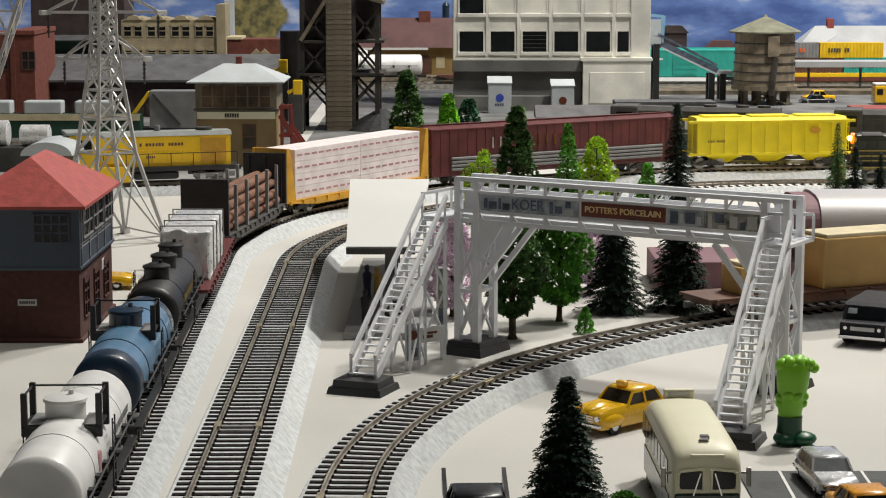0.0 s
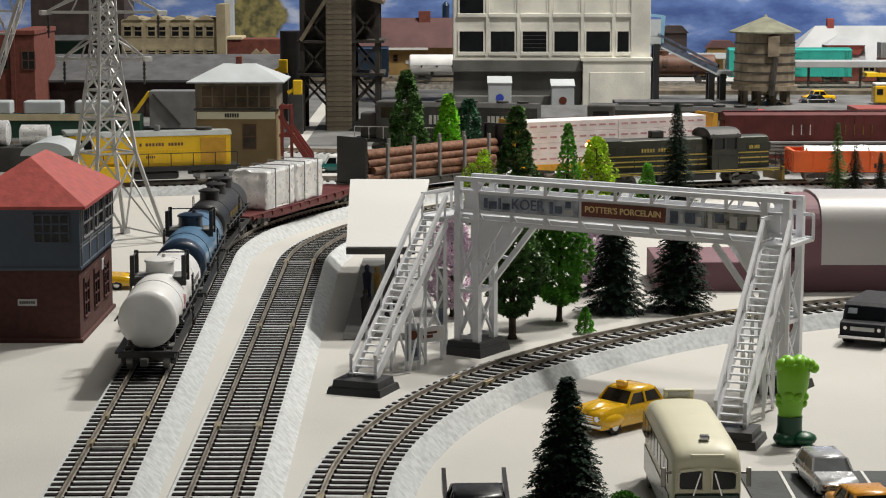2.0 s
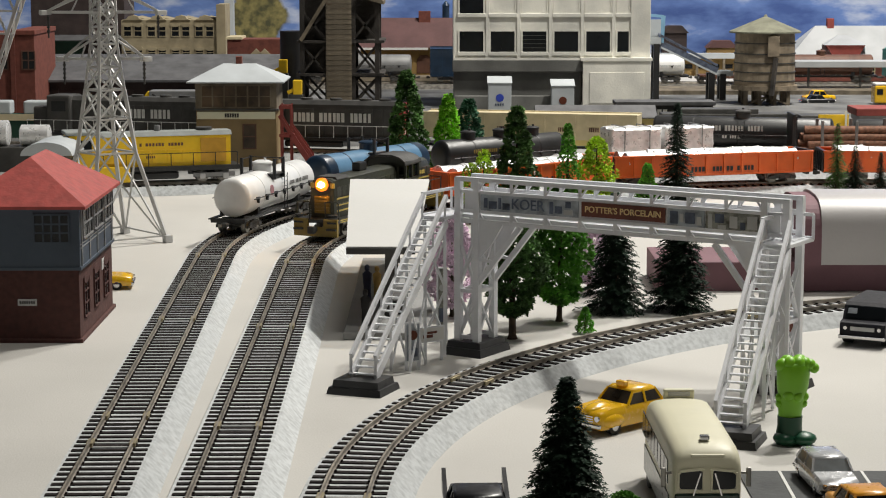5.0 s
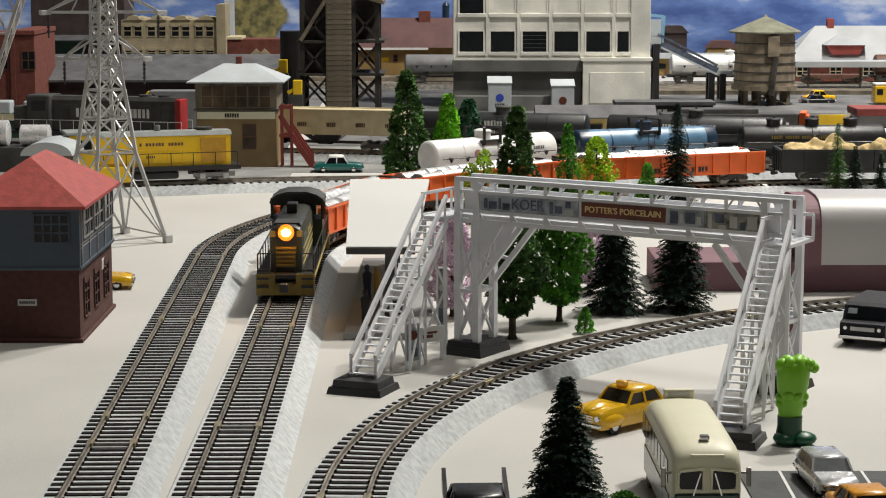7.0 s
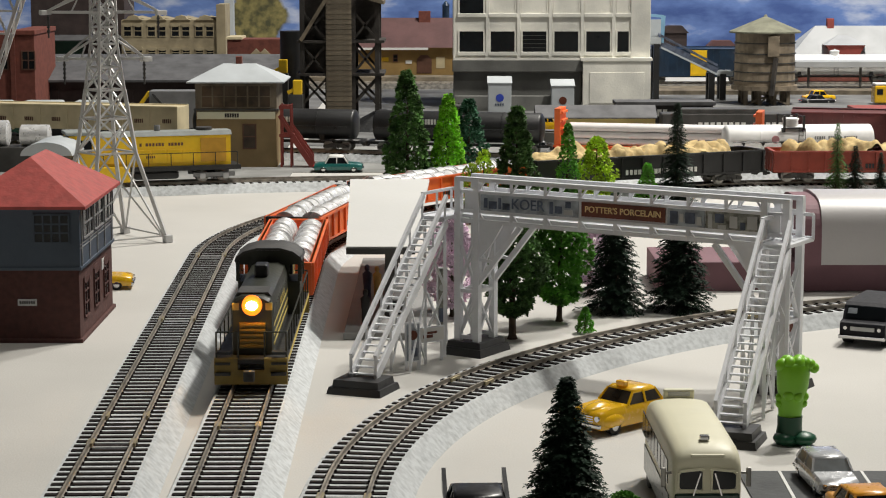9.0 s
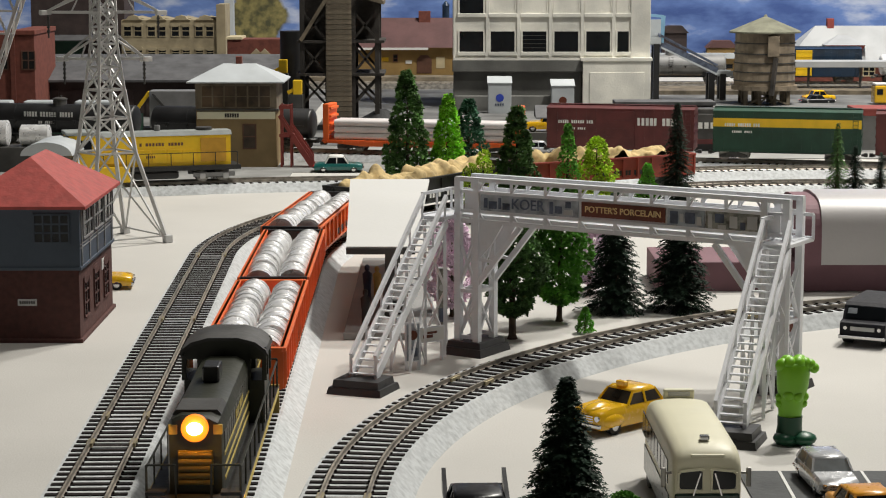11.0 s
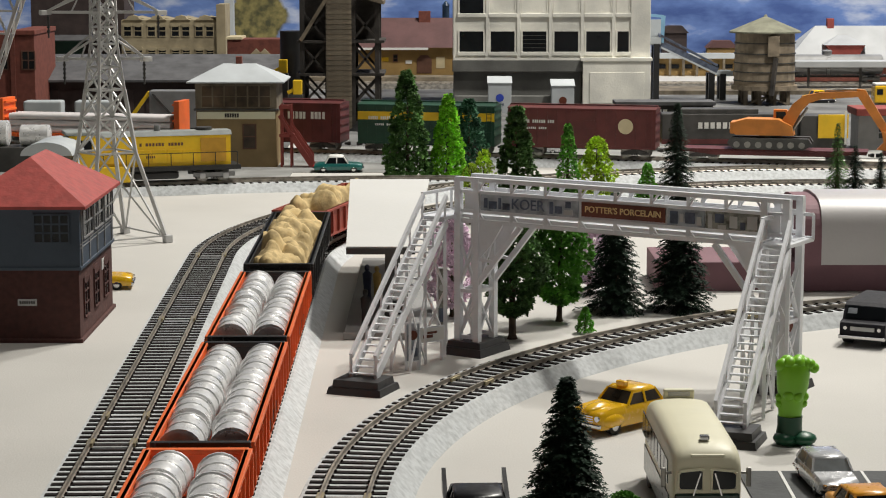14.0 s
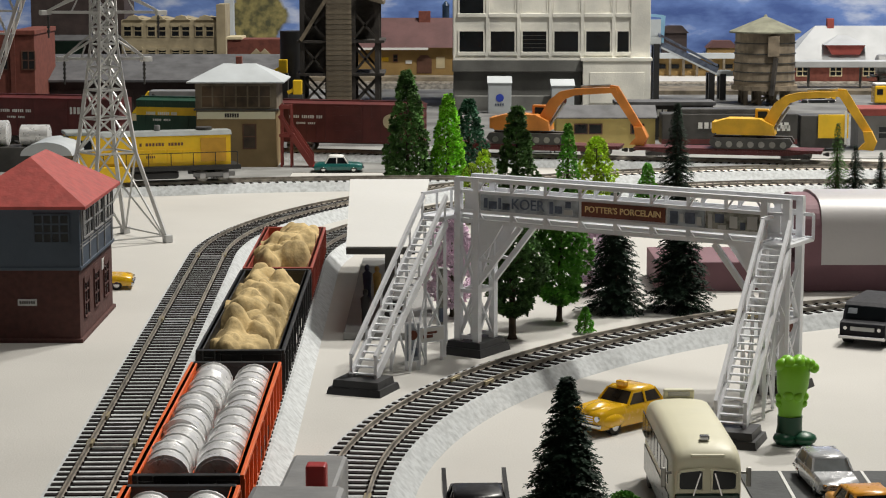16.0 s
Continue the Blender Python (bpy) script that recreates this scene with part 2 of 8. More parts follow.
def tank_car(label, L, R, m_body, m_end, domes=1, m_dome=None, platform=True, zc=None, band=None, shift=0.0):
    car = car_thing("tank_car", label)
    underframe(car, L, M_BLACKCAR)
    zc = zc or 10.5 + R
    bm = nb()
    h = L / 2 - 9
    prof = [(-h - 2.5, 0.12), (-h - 2.2, 0.5), (-h - 1.4, 0.8), (-h, 0.97), (-h + 1.2, 1.0), (h - 1.2, 1.0), (h, 0.97), (h + 1.4, 0.8), (h + 2.2, 0.5), (h + 2.5, 0.12)]
    if m_end is m_body:
        loft(bm, [ring((0, y, zc), R * k, 32, "y") for y, k in prof])
        part("tank", bm, m_body, car, smooth=50)
    else:
        c = L * 0.37
        loft(bm, [ring((0, y, zc), R, 32, "y") for y in (-c, c)])
        part("tank", bm, m_body, car, smooth=50)
        for s in (-1, 1):
            b2 = loft(nb(), [ring((0, s * y, zc), R * k * 1.004, 32, "y") for y, k in [(c, 1.0)] + prof[5:]])
            part("tank_end", b2, m_end, car, "dark painted tank end", smooth=50)
    # seams, straps, walkway, ladder
    for y in (-h * 0.55, h * 0.55):
        part("strap", loft(nb(), [ring((0, yy, zc), R + 0.25, 32, "y") for yy in (y - 0.6, y + 0.6)]), band or m_body, car, smooth=50)
    bm = nb()
    for s in (-1, 1):
        bx(bm, s * 13 - 1.6, s * 13 + 1.6, -L / 2 + 1, L / 2 - 1, 9.6, 10.5)
        for i in range(7):
            y = -h * 0.8 + i * h * 1.6 / 6
            prism(bm, [(y - 2.2, zc - 0.4), (y + 2.2, zc - 0.4), (y, zc - 4.6)], min(s * (R - 0.2), s * (R + 1.6)), max(s * (R - 0.2), s * (R + 1.6)), "x")
        rod(bm, (s * (R + 1.8), -h * 0.95, zc - 1), (s * (R + 1.8), h * 0.95, zc - 1), 0.4, n=6)
    for s in (-1, 1):
        bx(bm, -R * 0.75, R * 0.75, s * h * 0.62 - 2.5, s * h * 0.62 + 2.5, 9, 10.5 + R * 0.35)
    part("walkway", bm, M_BLACKCAR, car)
    for i in range(domes):
        y = shift if domes == 1 else (i - (domes - 1) / 2) * L * 0.24
        d = nb()
        r = 7.0 if domes == 1 else 6.2
        loft(d, [ring((0, y, zc + R * 0.86), r, 20), ring((0, y, zc + R + 4.2), r, 20), ring((0, y, zc + R + 4.6), r + 0.7, 20), ring((0, y, zc + R + 5.6), r + 0.5, 20), ring((0, y, zc + R + 6.8), r * 0.6, 20)])
        rod(d, (r * 0.3, y, zc + R + 6.5), (r * 0.3, y, zc + R + 8.4), 1.0)
        part("dome", d, m_dome or m_body, car, smooth=40)
    if platform:
        z, d = zc + R * 0.78, shift
        pf = nb()
        for s in (-1, 1):
            bx(pf, s * 10.5 - 2.6, s * 10.5 + 2.6, d - 10, d + 10, z, z + 0.8)
            bx(pf, -12.5, 12.5, d + s * 9.2 - 1.6, d + s * 9.2 + 1.6, z, z + 0.8)
            prism(pf, [(-13, z), (13, z), (11.5, z - 3.5), (-11.5, z - 3.5)], d + s * 10 - 0.4, d + s * 10 + 0.4)
        dp = part("dome_platform", pf, M_BLACKCAR, car, "black railed dome platform")
        part("platform_plate", bx(nb(), -11.5, 11.5, d - 9, d + 9, z + 0.8, z + 1.2), M_GREYP, dp, "grey walking plate")
        for s in (-1, 1):
            for t in (-1, 1):
                part("rail_post", bx(nb(), s * 12.6 - 1.1, s * 12.6 + 1.1, d + t * 9 - 1.0, d + t * 9 + 1.0, z - 3, z + 12, 0.3), M_BLACKCAR, dp)
            part("guard_rail", bar(nb(), (s * 12.6, d - 9, z + 11), (s * 12.6, d + 9, z + 11), 0.6), M_BLACKCAR, dp)
        part("guard_rail", bar(nb(), (-12.6, d + 9, z + 11), (12.6, d + 9, z + 11), 0.6), M_BLACKCAR, dp)
    for s in (-1, 1):
        lad = nb()
        ladder(lad, s * (R + 1.6), 0, 10, zc + R * 0.8, 6)
        part("ladder", lad, M_BLACKCAR, car)
    return car


def drum_row(car, L, H, w):
    rnd = random.Random(int(L * 10 + H))
    n = 6
    for sx in (-1, 1):
        for i in range(n):
            y = -L / 2 + 12 + (L - 24) * (i + 0.5) / n
            r, hl = w * 0.235, (L - 24) / n / 2 - 0.4
            m = P(sx * w * 0.25 + rnd.uniform(-0.6, 0.6), y, H - r * 0.72 + rnd.uniform(-0.5, 0.7), rnd.uniform(-2, 2), rnd.uniform(0, 180), rnd.uniform(-4, 4))
            b = nb()
            prof = [(-1, 0.86), (-0.97, 0.86), (-0.97, 1.0), (-0.88, 1.0), (-0.84, 0.93), (-0.06, 0.92), (-0.03, 0.97), (0.03, 0.97), (0.06, 0.92), (0.84, 0.93), (0.88, 1.0), (0.97, 1.0), (0.97, 0.86), (1, 0.86)]
            loft(b, [ring((0, k * hl, 0), r * q * rnd.uniform(0.985, 1.01), 20, "y") for k, q in prof])
            part("silver_drum", b, M_SILVER, car, smooth=35, at=m)


def gondola(label, L, H, m, load, ribs=11, m_in=None, m_cap=None):
    """Open-topped wagon with ribbed sides; load is 'drums' or 'sand'."""
    car = car_thing("gondola_wagon", label)
    w = 17.5
    underframe(car, L, M_BLACKCAR)
    bm = bx(nb(), -w + 1, w - 1, -L / 2, L / 2, 8.5, 10.5)
    part("wagon_floor", bm, m_in or m, car)
    for s in (-1, 1):
        bm = bx(nb(), min(s * w, s * (w - 1.2)), max(s * w, s * (w - 1.2)), -L / 2, L / 2, 9, H)
        bx(bm, s * (w - 0.2) - 1.5, s * (w - 0.2) + 1.5, -L / 2 - 0.6, L / 2 + 0.6, H - 1.6, H, 0.3)
        for i in range(ribs + 1):
            y = -L / 2 + 1 + (L - 2) * i / ribs
            prism(bm, [(s * w, 9), (s * (w + 1.5), 11.5), (s * (w + 1.5), H - 1.5), (s * w, H - 1.5)], y - 0.8, y + 0.8)
        bx(bm, s * (w + 0.2) - 0.5, s * (w + 0.2) + 0.5, -L / 2, L / 2, 9, 10.6)
        sd = part("wagon_side", bm, m, car)
        bars(sd, s * (w + 0.55), -L * 0.12, L * 0.2, H * 0.45, H * 0.45 + 4, 9, M_PRINT if m is M_BLACKCAR else M_BLACKCAR)
    for s in (-1, 1):
        bm = bx(nb(), -w, w, s * L / 2 - 0.7, s * L / 2 + 0.7, 9, H)
        for x in (-9, 0, 9):
            bx(bm, x - 0.8, x + 0.8, s * (L / 2 + 0.9) - 0.8, s * (L / 2 + 0.9) + 0.8, 9, H - 1.4)
        bx(bm, -w, w, s * L / 2 - 1.5, s * L / 2 + 1.5, H - 1.8, H + 0.1, 0.3)
        ladder(bm, s * 13, s * (L / 2 + 2), 9, H, 5, "x")
        part("wagon_end", bm, m_cap or m, car)
    if load == "drums":
        drum_row(car, L, H, 2 * w)
    else:
        rnd = random.Random(int(L))
        b = nb()
        nx, ny = 26, 130
        lumps = [(rnd.uniform(-7, 7), -L / 2 + 20 + (L - 40) * (i + 0.5) / 11 + rnd.uniform(-5, 5), rnd.uniform(9, 14.5), rnd.uniform(8, 15)) for i in range(11)]
        lumps += [(rnd.uniform(-9, 9), rnd.uniform(-L / 2 + 16, L / 2 - 16), rnd.uniform(5, 9), rnd.uniform(9, 15)) for i in range(7)]
        vs = []
        for j in range(ny + 1):
            for i in range(nx + 1):
                x, y = -w + 1.3 + (2 * w - 2.6) * i / nx, -L / 2 + 1 + (L - 2) * j / ny
                wob = noise.noise_vector(Vector((x * 0.06, y * 0.06, L))) * 4.0
                top = 0.0
                for lx, ly, lr, lh in lumps:
                    d2 = ((x + wob.x - lx) / lr) ** 2 + ((y + wob.y - ly) / (lr * 1.25)) ** 2
                    if d2 < 1:
                        top = max(top, lh * (1 - d2) ** 0.33)
                n1 = noise.noise(Vector((x * 0.25, y * 0.25, L)))
                crag = abs(noise.noise(Vector((x * 0.075, y * 0.075, L + 9)))) + 0.25 * abs(noise.noise(Vector((x * 0.2, y * 0.2, L + 3))))
                vs.append(b.verts.new((x, y, H - 9 + top + 0.5 * n1 + (9.0 * crag if top > 0.5 else 0))))
        for j in range(ny):
            for i in range(nx):
                k = j * (nx + 1) + i
                b.faces.new((vs[k], vs[k + 1], vs[k + nx + 2], vs[k + nx + 1]))
        part("sand_load", b, M_TAN, car, "lumpy tan sand load", smooth=70)
    return car


def flat_deck(car, L, m, w=15.5, z=9.5):
    underframe(car, L, m, 9.0)
    bm = bx(nb(), -w, w, -L / 2, L / 2, z, z + 1.6, 0.3)
    for s in (-1, 1):
        prism(bm, [(-L / 2, z), (L / 2, z), (L * 0.3, z - 4), (-L * 0.3, z - 4)], s * w - 0.6, s * w + 0.6, "x")
        for i in range(13):
            y = -L / 2 + 5 + (L - 10) * i / 12
            bx(bm, s * (w + 0.8) - 0.7, s * (w + 0.8) + 0.7, y - 1, y + 1, z - 1.5, z + 1.2)
    part("deck", bm, m, car)


def box_car(label, L, H, m, m_door=None, m_roof=None, band=None, door=True, w=15.8, emblem=None, lettered=True, dw=0.1):
    car = car_thing("boxcar", label)
    underframe(car, L, M_BLACKCAR)
    z0 = 9.2
    bm, ribs = bx(nb(), -w, w, -L / 2, L / 2, z0, H - 3, 0.3), []
    for s in (-1, 1):
        n = int(L / 9)
        for i in range(n + 1):
            y = -L / 2 + 0.5 + (L - 1) * i / n
            ribs.append((s * w, y))
        bx(bm, s * w - 0.5, s * w + 0.5, -L / 2, L / 2, z0 - 0.6, z0 + 1.5)
        for zz in (z0 + 8, z0 + 16, z0 + 24, z0 + 32):
            if zz < H - 4:
                for e in (-1, 1):
                    bx(bm, -w + 1, w - 1, e * L / 2 - 0.6, e * L / 2 + 0.6, zz - 1.2, zz + 1.2, 0.3)
    body = part("body", bm, m, car)
    for x, y in ribs:
        part("rib", bx(nb(), x - 0.35, x + 0.35, y - 0.5, y + 0.5, z0 + 1.6, H - 3.1), m, body)
    bm = prism(nb(), [(-w - 0.5, H - 3), (w + 0.5, H - 3), (w + 0.3, H - 2.2), (0, H), (-w - 0.3, H - 2.2)], -L / 2 - 0.4, L / 2 + 0.4)
    for i in range(9):
        y = -L / 2 + L * (i + 0.5) / 9
        prism(bm, [(-w, H - 2.2), (w, H - 2.2), (0, H + 0.4)], y - 0.4, y + 0.4)
    bx(bm, -2.5, 2.5, -L / 2, L / 2, H + 0.2, H + 0.9)
    part("roof", bm, m_roof or m, car)
    for s in (-1, 1):
        if band:
            part("band", bx(nb(), s * (w + 0.45) - 0.1, s * (w + 0.45) + 0.1, -L / 2, L / 2, band[0], band[1]), band[2], car)
        if door:
            d = bx(nb(), s * (w + 0.5) - 0.5, s * (w + 0.5) + 0.5, -L * dw, L * dw, z0 + 0.5, H - 4.5, 0.2)
            for i in range(5):
                zz = z0 + 3 + i * (H - z0 - 9) / 4
                bx(d, s * (w + 1.1) - 0.25, s * (w + 1.1) + 0.25, -L * dw * 0.95, L * dw * 0.95, zz - 0.4, zz + 0.4)
            part("door", d, m_door or m, car)
        lt = nb()
        ladder(lt, s * (w + 0.9), s * L * 0.46, z0, H - 3, 4.5)
        part("ladder", lt, m, car)
        if lettered:
            bars(car, s * (w + 0.6), -L * 0.42, -L * 0.18, H * 0.66, H * 0.66 + 3.0, 8, M_PRINT)
            bars(car, s * (w + 0.6), -L * 0.37, -L * 0.23, H * 0.54, H * 0.54 + 2.0, 5, M_PRINT)
        if emblem == "round":
            part("round_emblem", loft(nb(), [ring((s * (w + 0.4) + d, L * 0.30, H * 0.62), 7.2, 28, "x") for d in (0, s * 0.3)]), M_CREAM, car)
        if emblem == "white":
            bars(car, s * (w + 0.65), L * 0.12, L * 0.40, H * 0.64, H * 0.64 + 7, 5, M_PRINT)
    return car


def make_white_tank():
    c = tank_car("white tank wagon with black dome platform, weathered", 152, 13.8, M_WHITET, M_WHITET, band=M_WHITET, shift=-7.0)
    for s in (-1, 1):
        part("round_emblem", loft(nb(), [ring((s * 12.4 + d, -24, 25.5), 3.6, 20, "x") for d in (0, s * 1.5)]), M_PINKBAR, c)
        bars(c, s * 13.9, 12, 54, 25.5, 28.3, 10, M_GREYP)
        bars(c, s * 13.8, 22, 46, 21.5, 23.0, 7, M_GREYP)
    for e in (-1, 1):
        bm = rod(nb(), (-8, e * 66, 12), (-8, e * 66, 19), 1.6)
        bx(bm, -11, -5, e * 66 - 1, e * 66 + 1, 17, 19, 0.4)
        part("brake_gear", bm, M_BLACKCAR, c)
    return c


def make_blue_tank():
    return tank_car("steel blue tank wagon with navy ends and railed platform", 154, 13.8, M_BLUE, M_NAVY, m_dome=M_NAVY, band=M_NAVY)


def make_black_tank():
    c = tank_car("black three-dome tank wagon with faded gold lettering", 148, 13.5, M_BLACKCAR, M_BLACKCAR, domes=3, platform=False)
    for s in (-1, 1):
        bars(c, s * 13.7, -40, 20, 26, 29, 14, M_STRIPE)
    return c


def make_silver_flat():
    c = car_thing("flat_wagon", "maroon flat wagon carrying two foil-wrapped bales")
    L = 204
    flat_deck(c, L, M_MAROON)
    rnd = random.Random(4)
    for y in (-45, 6):
        b = bx(nb(), -14, 14, y - 24, y + 24, 11.1, 39, 1.5)
        bmesh.ops.subdivide_edges(b, edges=b.edges, cuts=6, use_grid_fill=True)
        for v in b.verts:
            n = noise.noise_vector(v.co * 0.22)
            if v.co.z > 12:
                v.co += n * 1.5
                v.co.x *= 1 + 0.03 * math.sin(v.co.z * 1.4)
        part("foil_bale", b, M_SILVER, c, "crumpled silver foil bale", smooth=25)
        for dy in (-12, 12):
            st = nb()
            for x in (-15.0, 15.0):
                bar(st, (x, y + dy, 11), (x, y + dy, 40.2), 0.7)
            bar(st, (-15.3, y + dy, 40.4), (15.3, y + dy, 40.4), 0.7)
            part("strap", st, M_GREYP, c)
    return c


def make_log_flat():
    c = car_thing("bulkhead_flat_wagon", "black bulkhead flat wagon stacked with brown logs")
    L = 182
    flat_deck(c, L, M_DARK)
    for s in (-1, 1):
        b = bx(nb(), -16, 16, s * (L / 2 - 3) - 1.4, s * (L / 2 - 3) + 1.4, 11, 48, 0.4)
        for x in (-12, 0, 12):
            bx(b, x - 1, x + 1, s * (L / 2 - 5.2) - 1.2, s * (L / 2 - 5.2) + 1.2, 11, 46)
        part("bulkhead", b, M_BLACKCAR, c, "black end bulkhead")
    rnd = random.Random(8)
    for zi, row in enumerate(((-9.5, -3.2, 3.2, 9.5), (-9.6, -3.1, 3.3, 9.4), (-7.5, -0.5, 6.5), (-3.5, 3.8))):
        for x in row:
            r = rnd.uniform(2.9, 3.5)
            z = 14.4 + zi * 6.0
            b = nb()
            loft(b, [ring((x + rnd.uniform(-0.7, 0.7), y, z + rnd.uniform(-0.4, 0.4)), r * rnd.uniform(0.93, 1.05), 12, "y") for y in (-L / 2 + 12 + rnd.uniform(-4, 5), -30, 30, L / 2 - 12 + rnd.uniform(-5, 4))])
            part("log", b, M_LOG, c, smooth=50)
    for s in (-1, 1):
        for i in range(5):
            y = -62 + i * 31
            part("stake", bx(nb(), s * 14.3 - 1.1, s * 14.3 + 1.1, y - 1.3, y + 1.3, 10, 42, 0.3), M_GREYP, c, "grey wooden stake")
    return c


def make_lumber_flat():
    c = car_thing("bulkhead_flat_wagon", "amber bulkhead flat wagon with white-wrapped lumber")
    L = 208
    flat_deck(c, L, M_AMBERCAR)
    for s in (-1, 1):
        b = prism(nb(), [(s * (L / 2 - 1), 11), (s * (L / 2 - 1), 50), (s * (L / 2 - 5), 50), (s * (L / 2 - 13), 11)], -15.5, -13.5, "x")
        prism(b, [(s * (L / 2 - 1), 11), (s * (L / 2 - 1), 50), (s * (L / 2 - 5), 50), (s * (L / 2 - 13), 11)], 13.5, 15.5, "x")
        bx(b, -14, 14, s * (L / 2 - 3) - 1, s * (L / 2 - 3) + 1, 11, 50)
        part("bulkhead", b, M_AMBERCAR, c, "amber braced end bulkhead")
    for i in range(2):
        for j in range(4):
            y0 = -L / 2 + 13.5 + i * 91
            z0 = 11.1 + j * 9.4
            b = bx(nb(), -14.2, 14.2, y0, y0 + 90.6, z0, z0 + 9.3, 0.4)
            pk = part("lumber_pack", b, M_WRAP, c, "white pack with faint red print")
            for s in (-1, 1):
                pr = nb()
                for k in range(9):
                    bx(pr, s * 14.3 - 0.06, s * 14.3 + 0.06, y0 + 3 + k * 9.8, y0 + 9.5 + k * 9.8, z0 + 4.2, z0 + 5.6)
                part("print", pr, M_PINKBAR, pk)
    return c


def make_maroon_box():
    c = box_car("long maroon boxcar with grey pipe racks and worn lettering", 262, 50, M_MAROON, door=False, lettered=False)
    for s in (-1, 1):
        for i in range(4):
            part("pipe", rod(nb(), (s * 17.2, -112, 14 + i * 3), (s * 17.2, 112, 14 + i * 3), 1.3, n=10), M_GREYP, c, "grey side pipe", smooth=50)
        for y in (-70, -62, -54, -30, -22, -14, -6, 2, 16):
            b = loft(nb(), [ring((s * 16.4, y, 30), 1.6, 10, squash=0.3), ring((s * 16.4, y, 36), 1.2, 10, squash=0.3), ring((s * 16.4, y, 39), 1.3, 10, squash=0.3)])
            part("painted_mark", b, M_STRIPE if y > -40 else M_PRINT, c)
    return c


def make_yellow_hopper():
    c = car_thing("covered_hopper", "bright lemon yellow covered hopper with ribbed sides")
    L, w = 156, 15.5
    underframe(c, L, M_BLACKCAR)
    b = prism(nb(), [(-w, 14), (-w, 42), (-w + 3, 46), (w - 3, 46), (w, 42), (w, 14)], -L / 2 + 8, L / 2 - 8)
    for s in (-1, 1):
        for i in range(12):
            y = -L / 2 + 9 + (L - 18) * i / 11
            bx(b, s * (w + 0.5) - 0.6, s * (w + 0.5) + 0.6, y - 0.7, y + 0.7, 14, 41.5)
        bx(b, s * w - 1, s * w + 1, -L / 2, L / 2, 41, 43.5, 0.3)
        bx(b, s * w - 0.8, s * w + 0.8, -L / 2, L / 2, 12, 14.5, 0.3)
    part("body", b, M_LEMON, c)
    for i in (-1, 0, 1):
        loft_b = loft(nb(), [[(-w, i * 44 - 20, 14), (w, i * 44 - 20, 14), (w, i * 44 + 20, 14), (-w, i * 44 + 20, 14)], [(-6, i * 44 - 7, 5.5), (6, i * 44 - 7, 5.5), (6, i * 44 + 7, 5.5), (-6, i * 44 + 7, 5.5)]])
        part("hopper_bay", loft_b, M_LEMON, c)
        part("hatch", bx(nb(), -9, 9, i * 44 - 18, i * 44 + 18, 46, 47.5, 0.5), M_LEMON, c)
    for s in (-1, 1):
        bars(c, s * 16.9, -60, -44, 24, 26, 6, M_STRIPE)
        part("emblem", loft(nb(), [ring((s * 16.4 + d, 40, 34), 5, 16, "x", 0.6) for d in (0, s * 0.4)]), M_AMBERCAR, c)
    ld = nb()
    for s in (-1, 1):
        ladder(ld, 10, s * (L / 2 - 5), 10, 44, 5, "x")
    part("ladder", ld, M_LEMON, c)
    return c


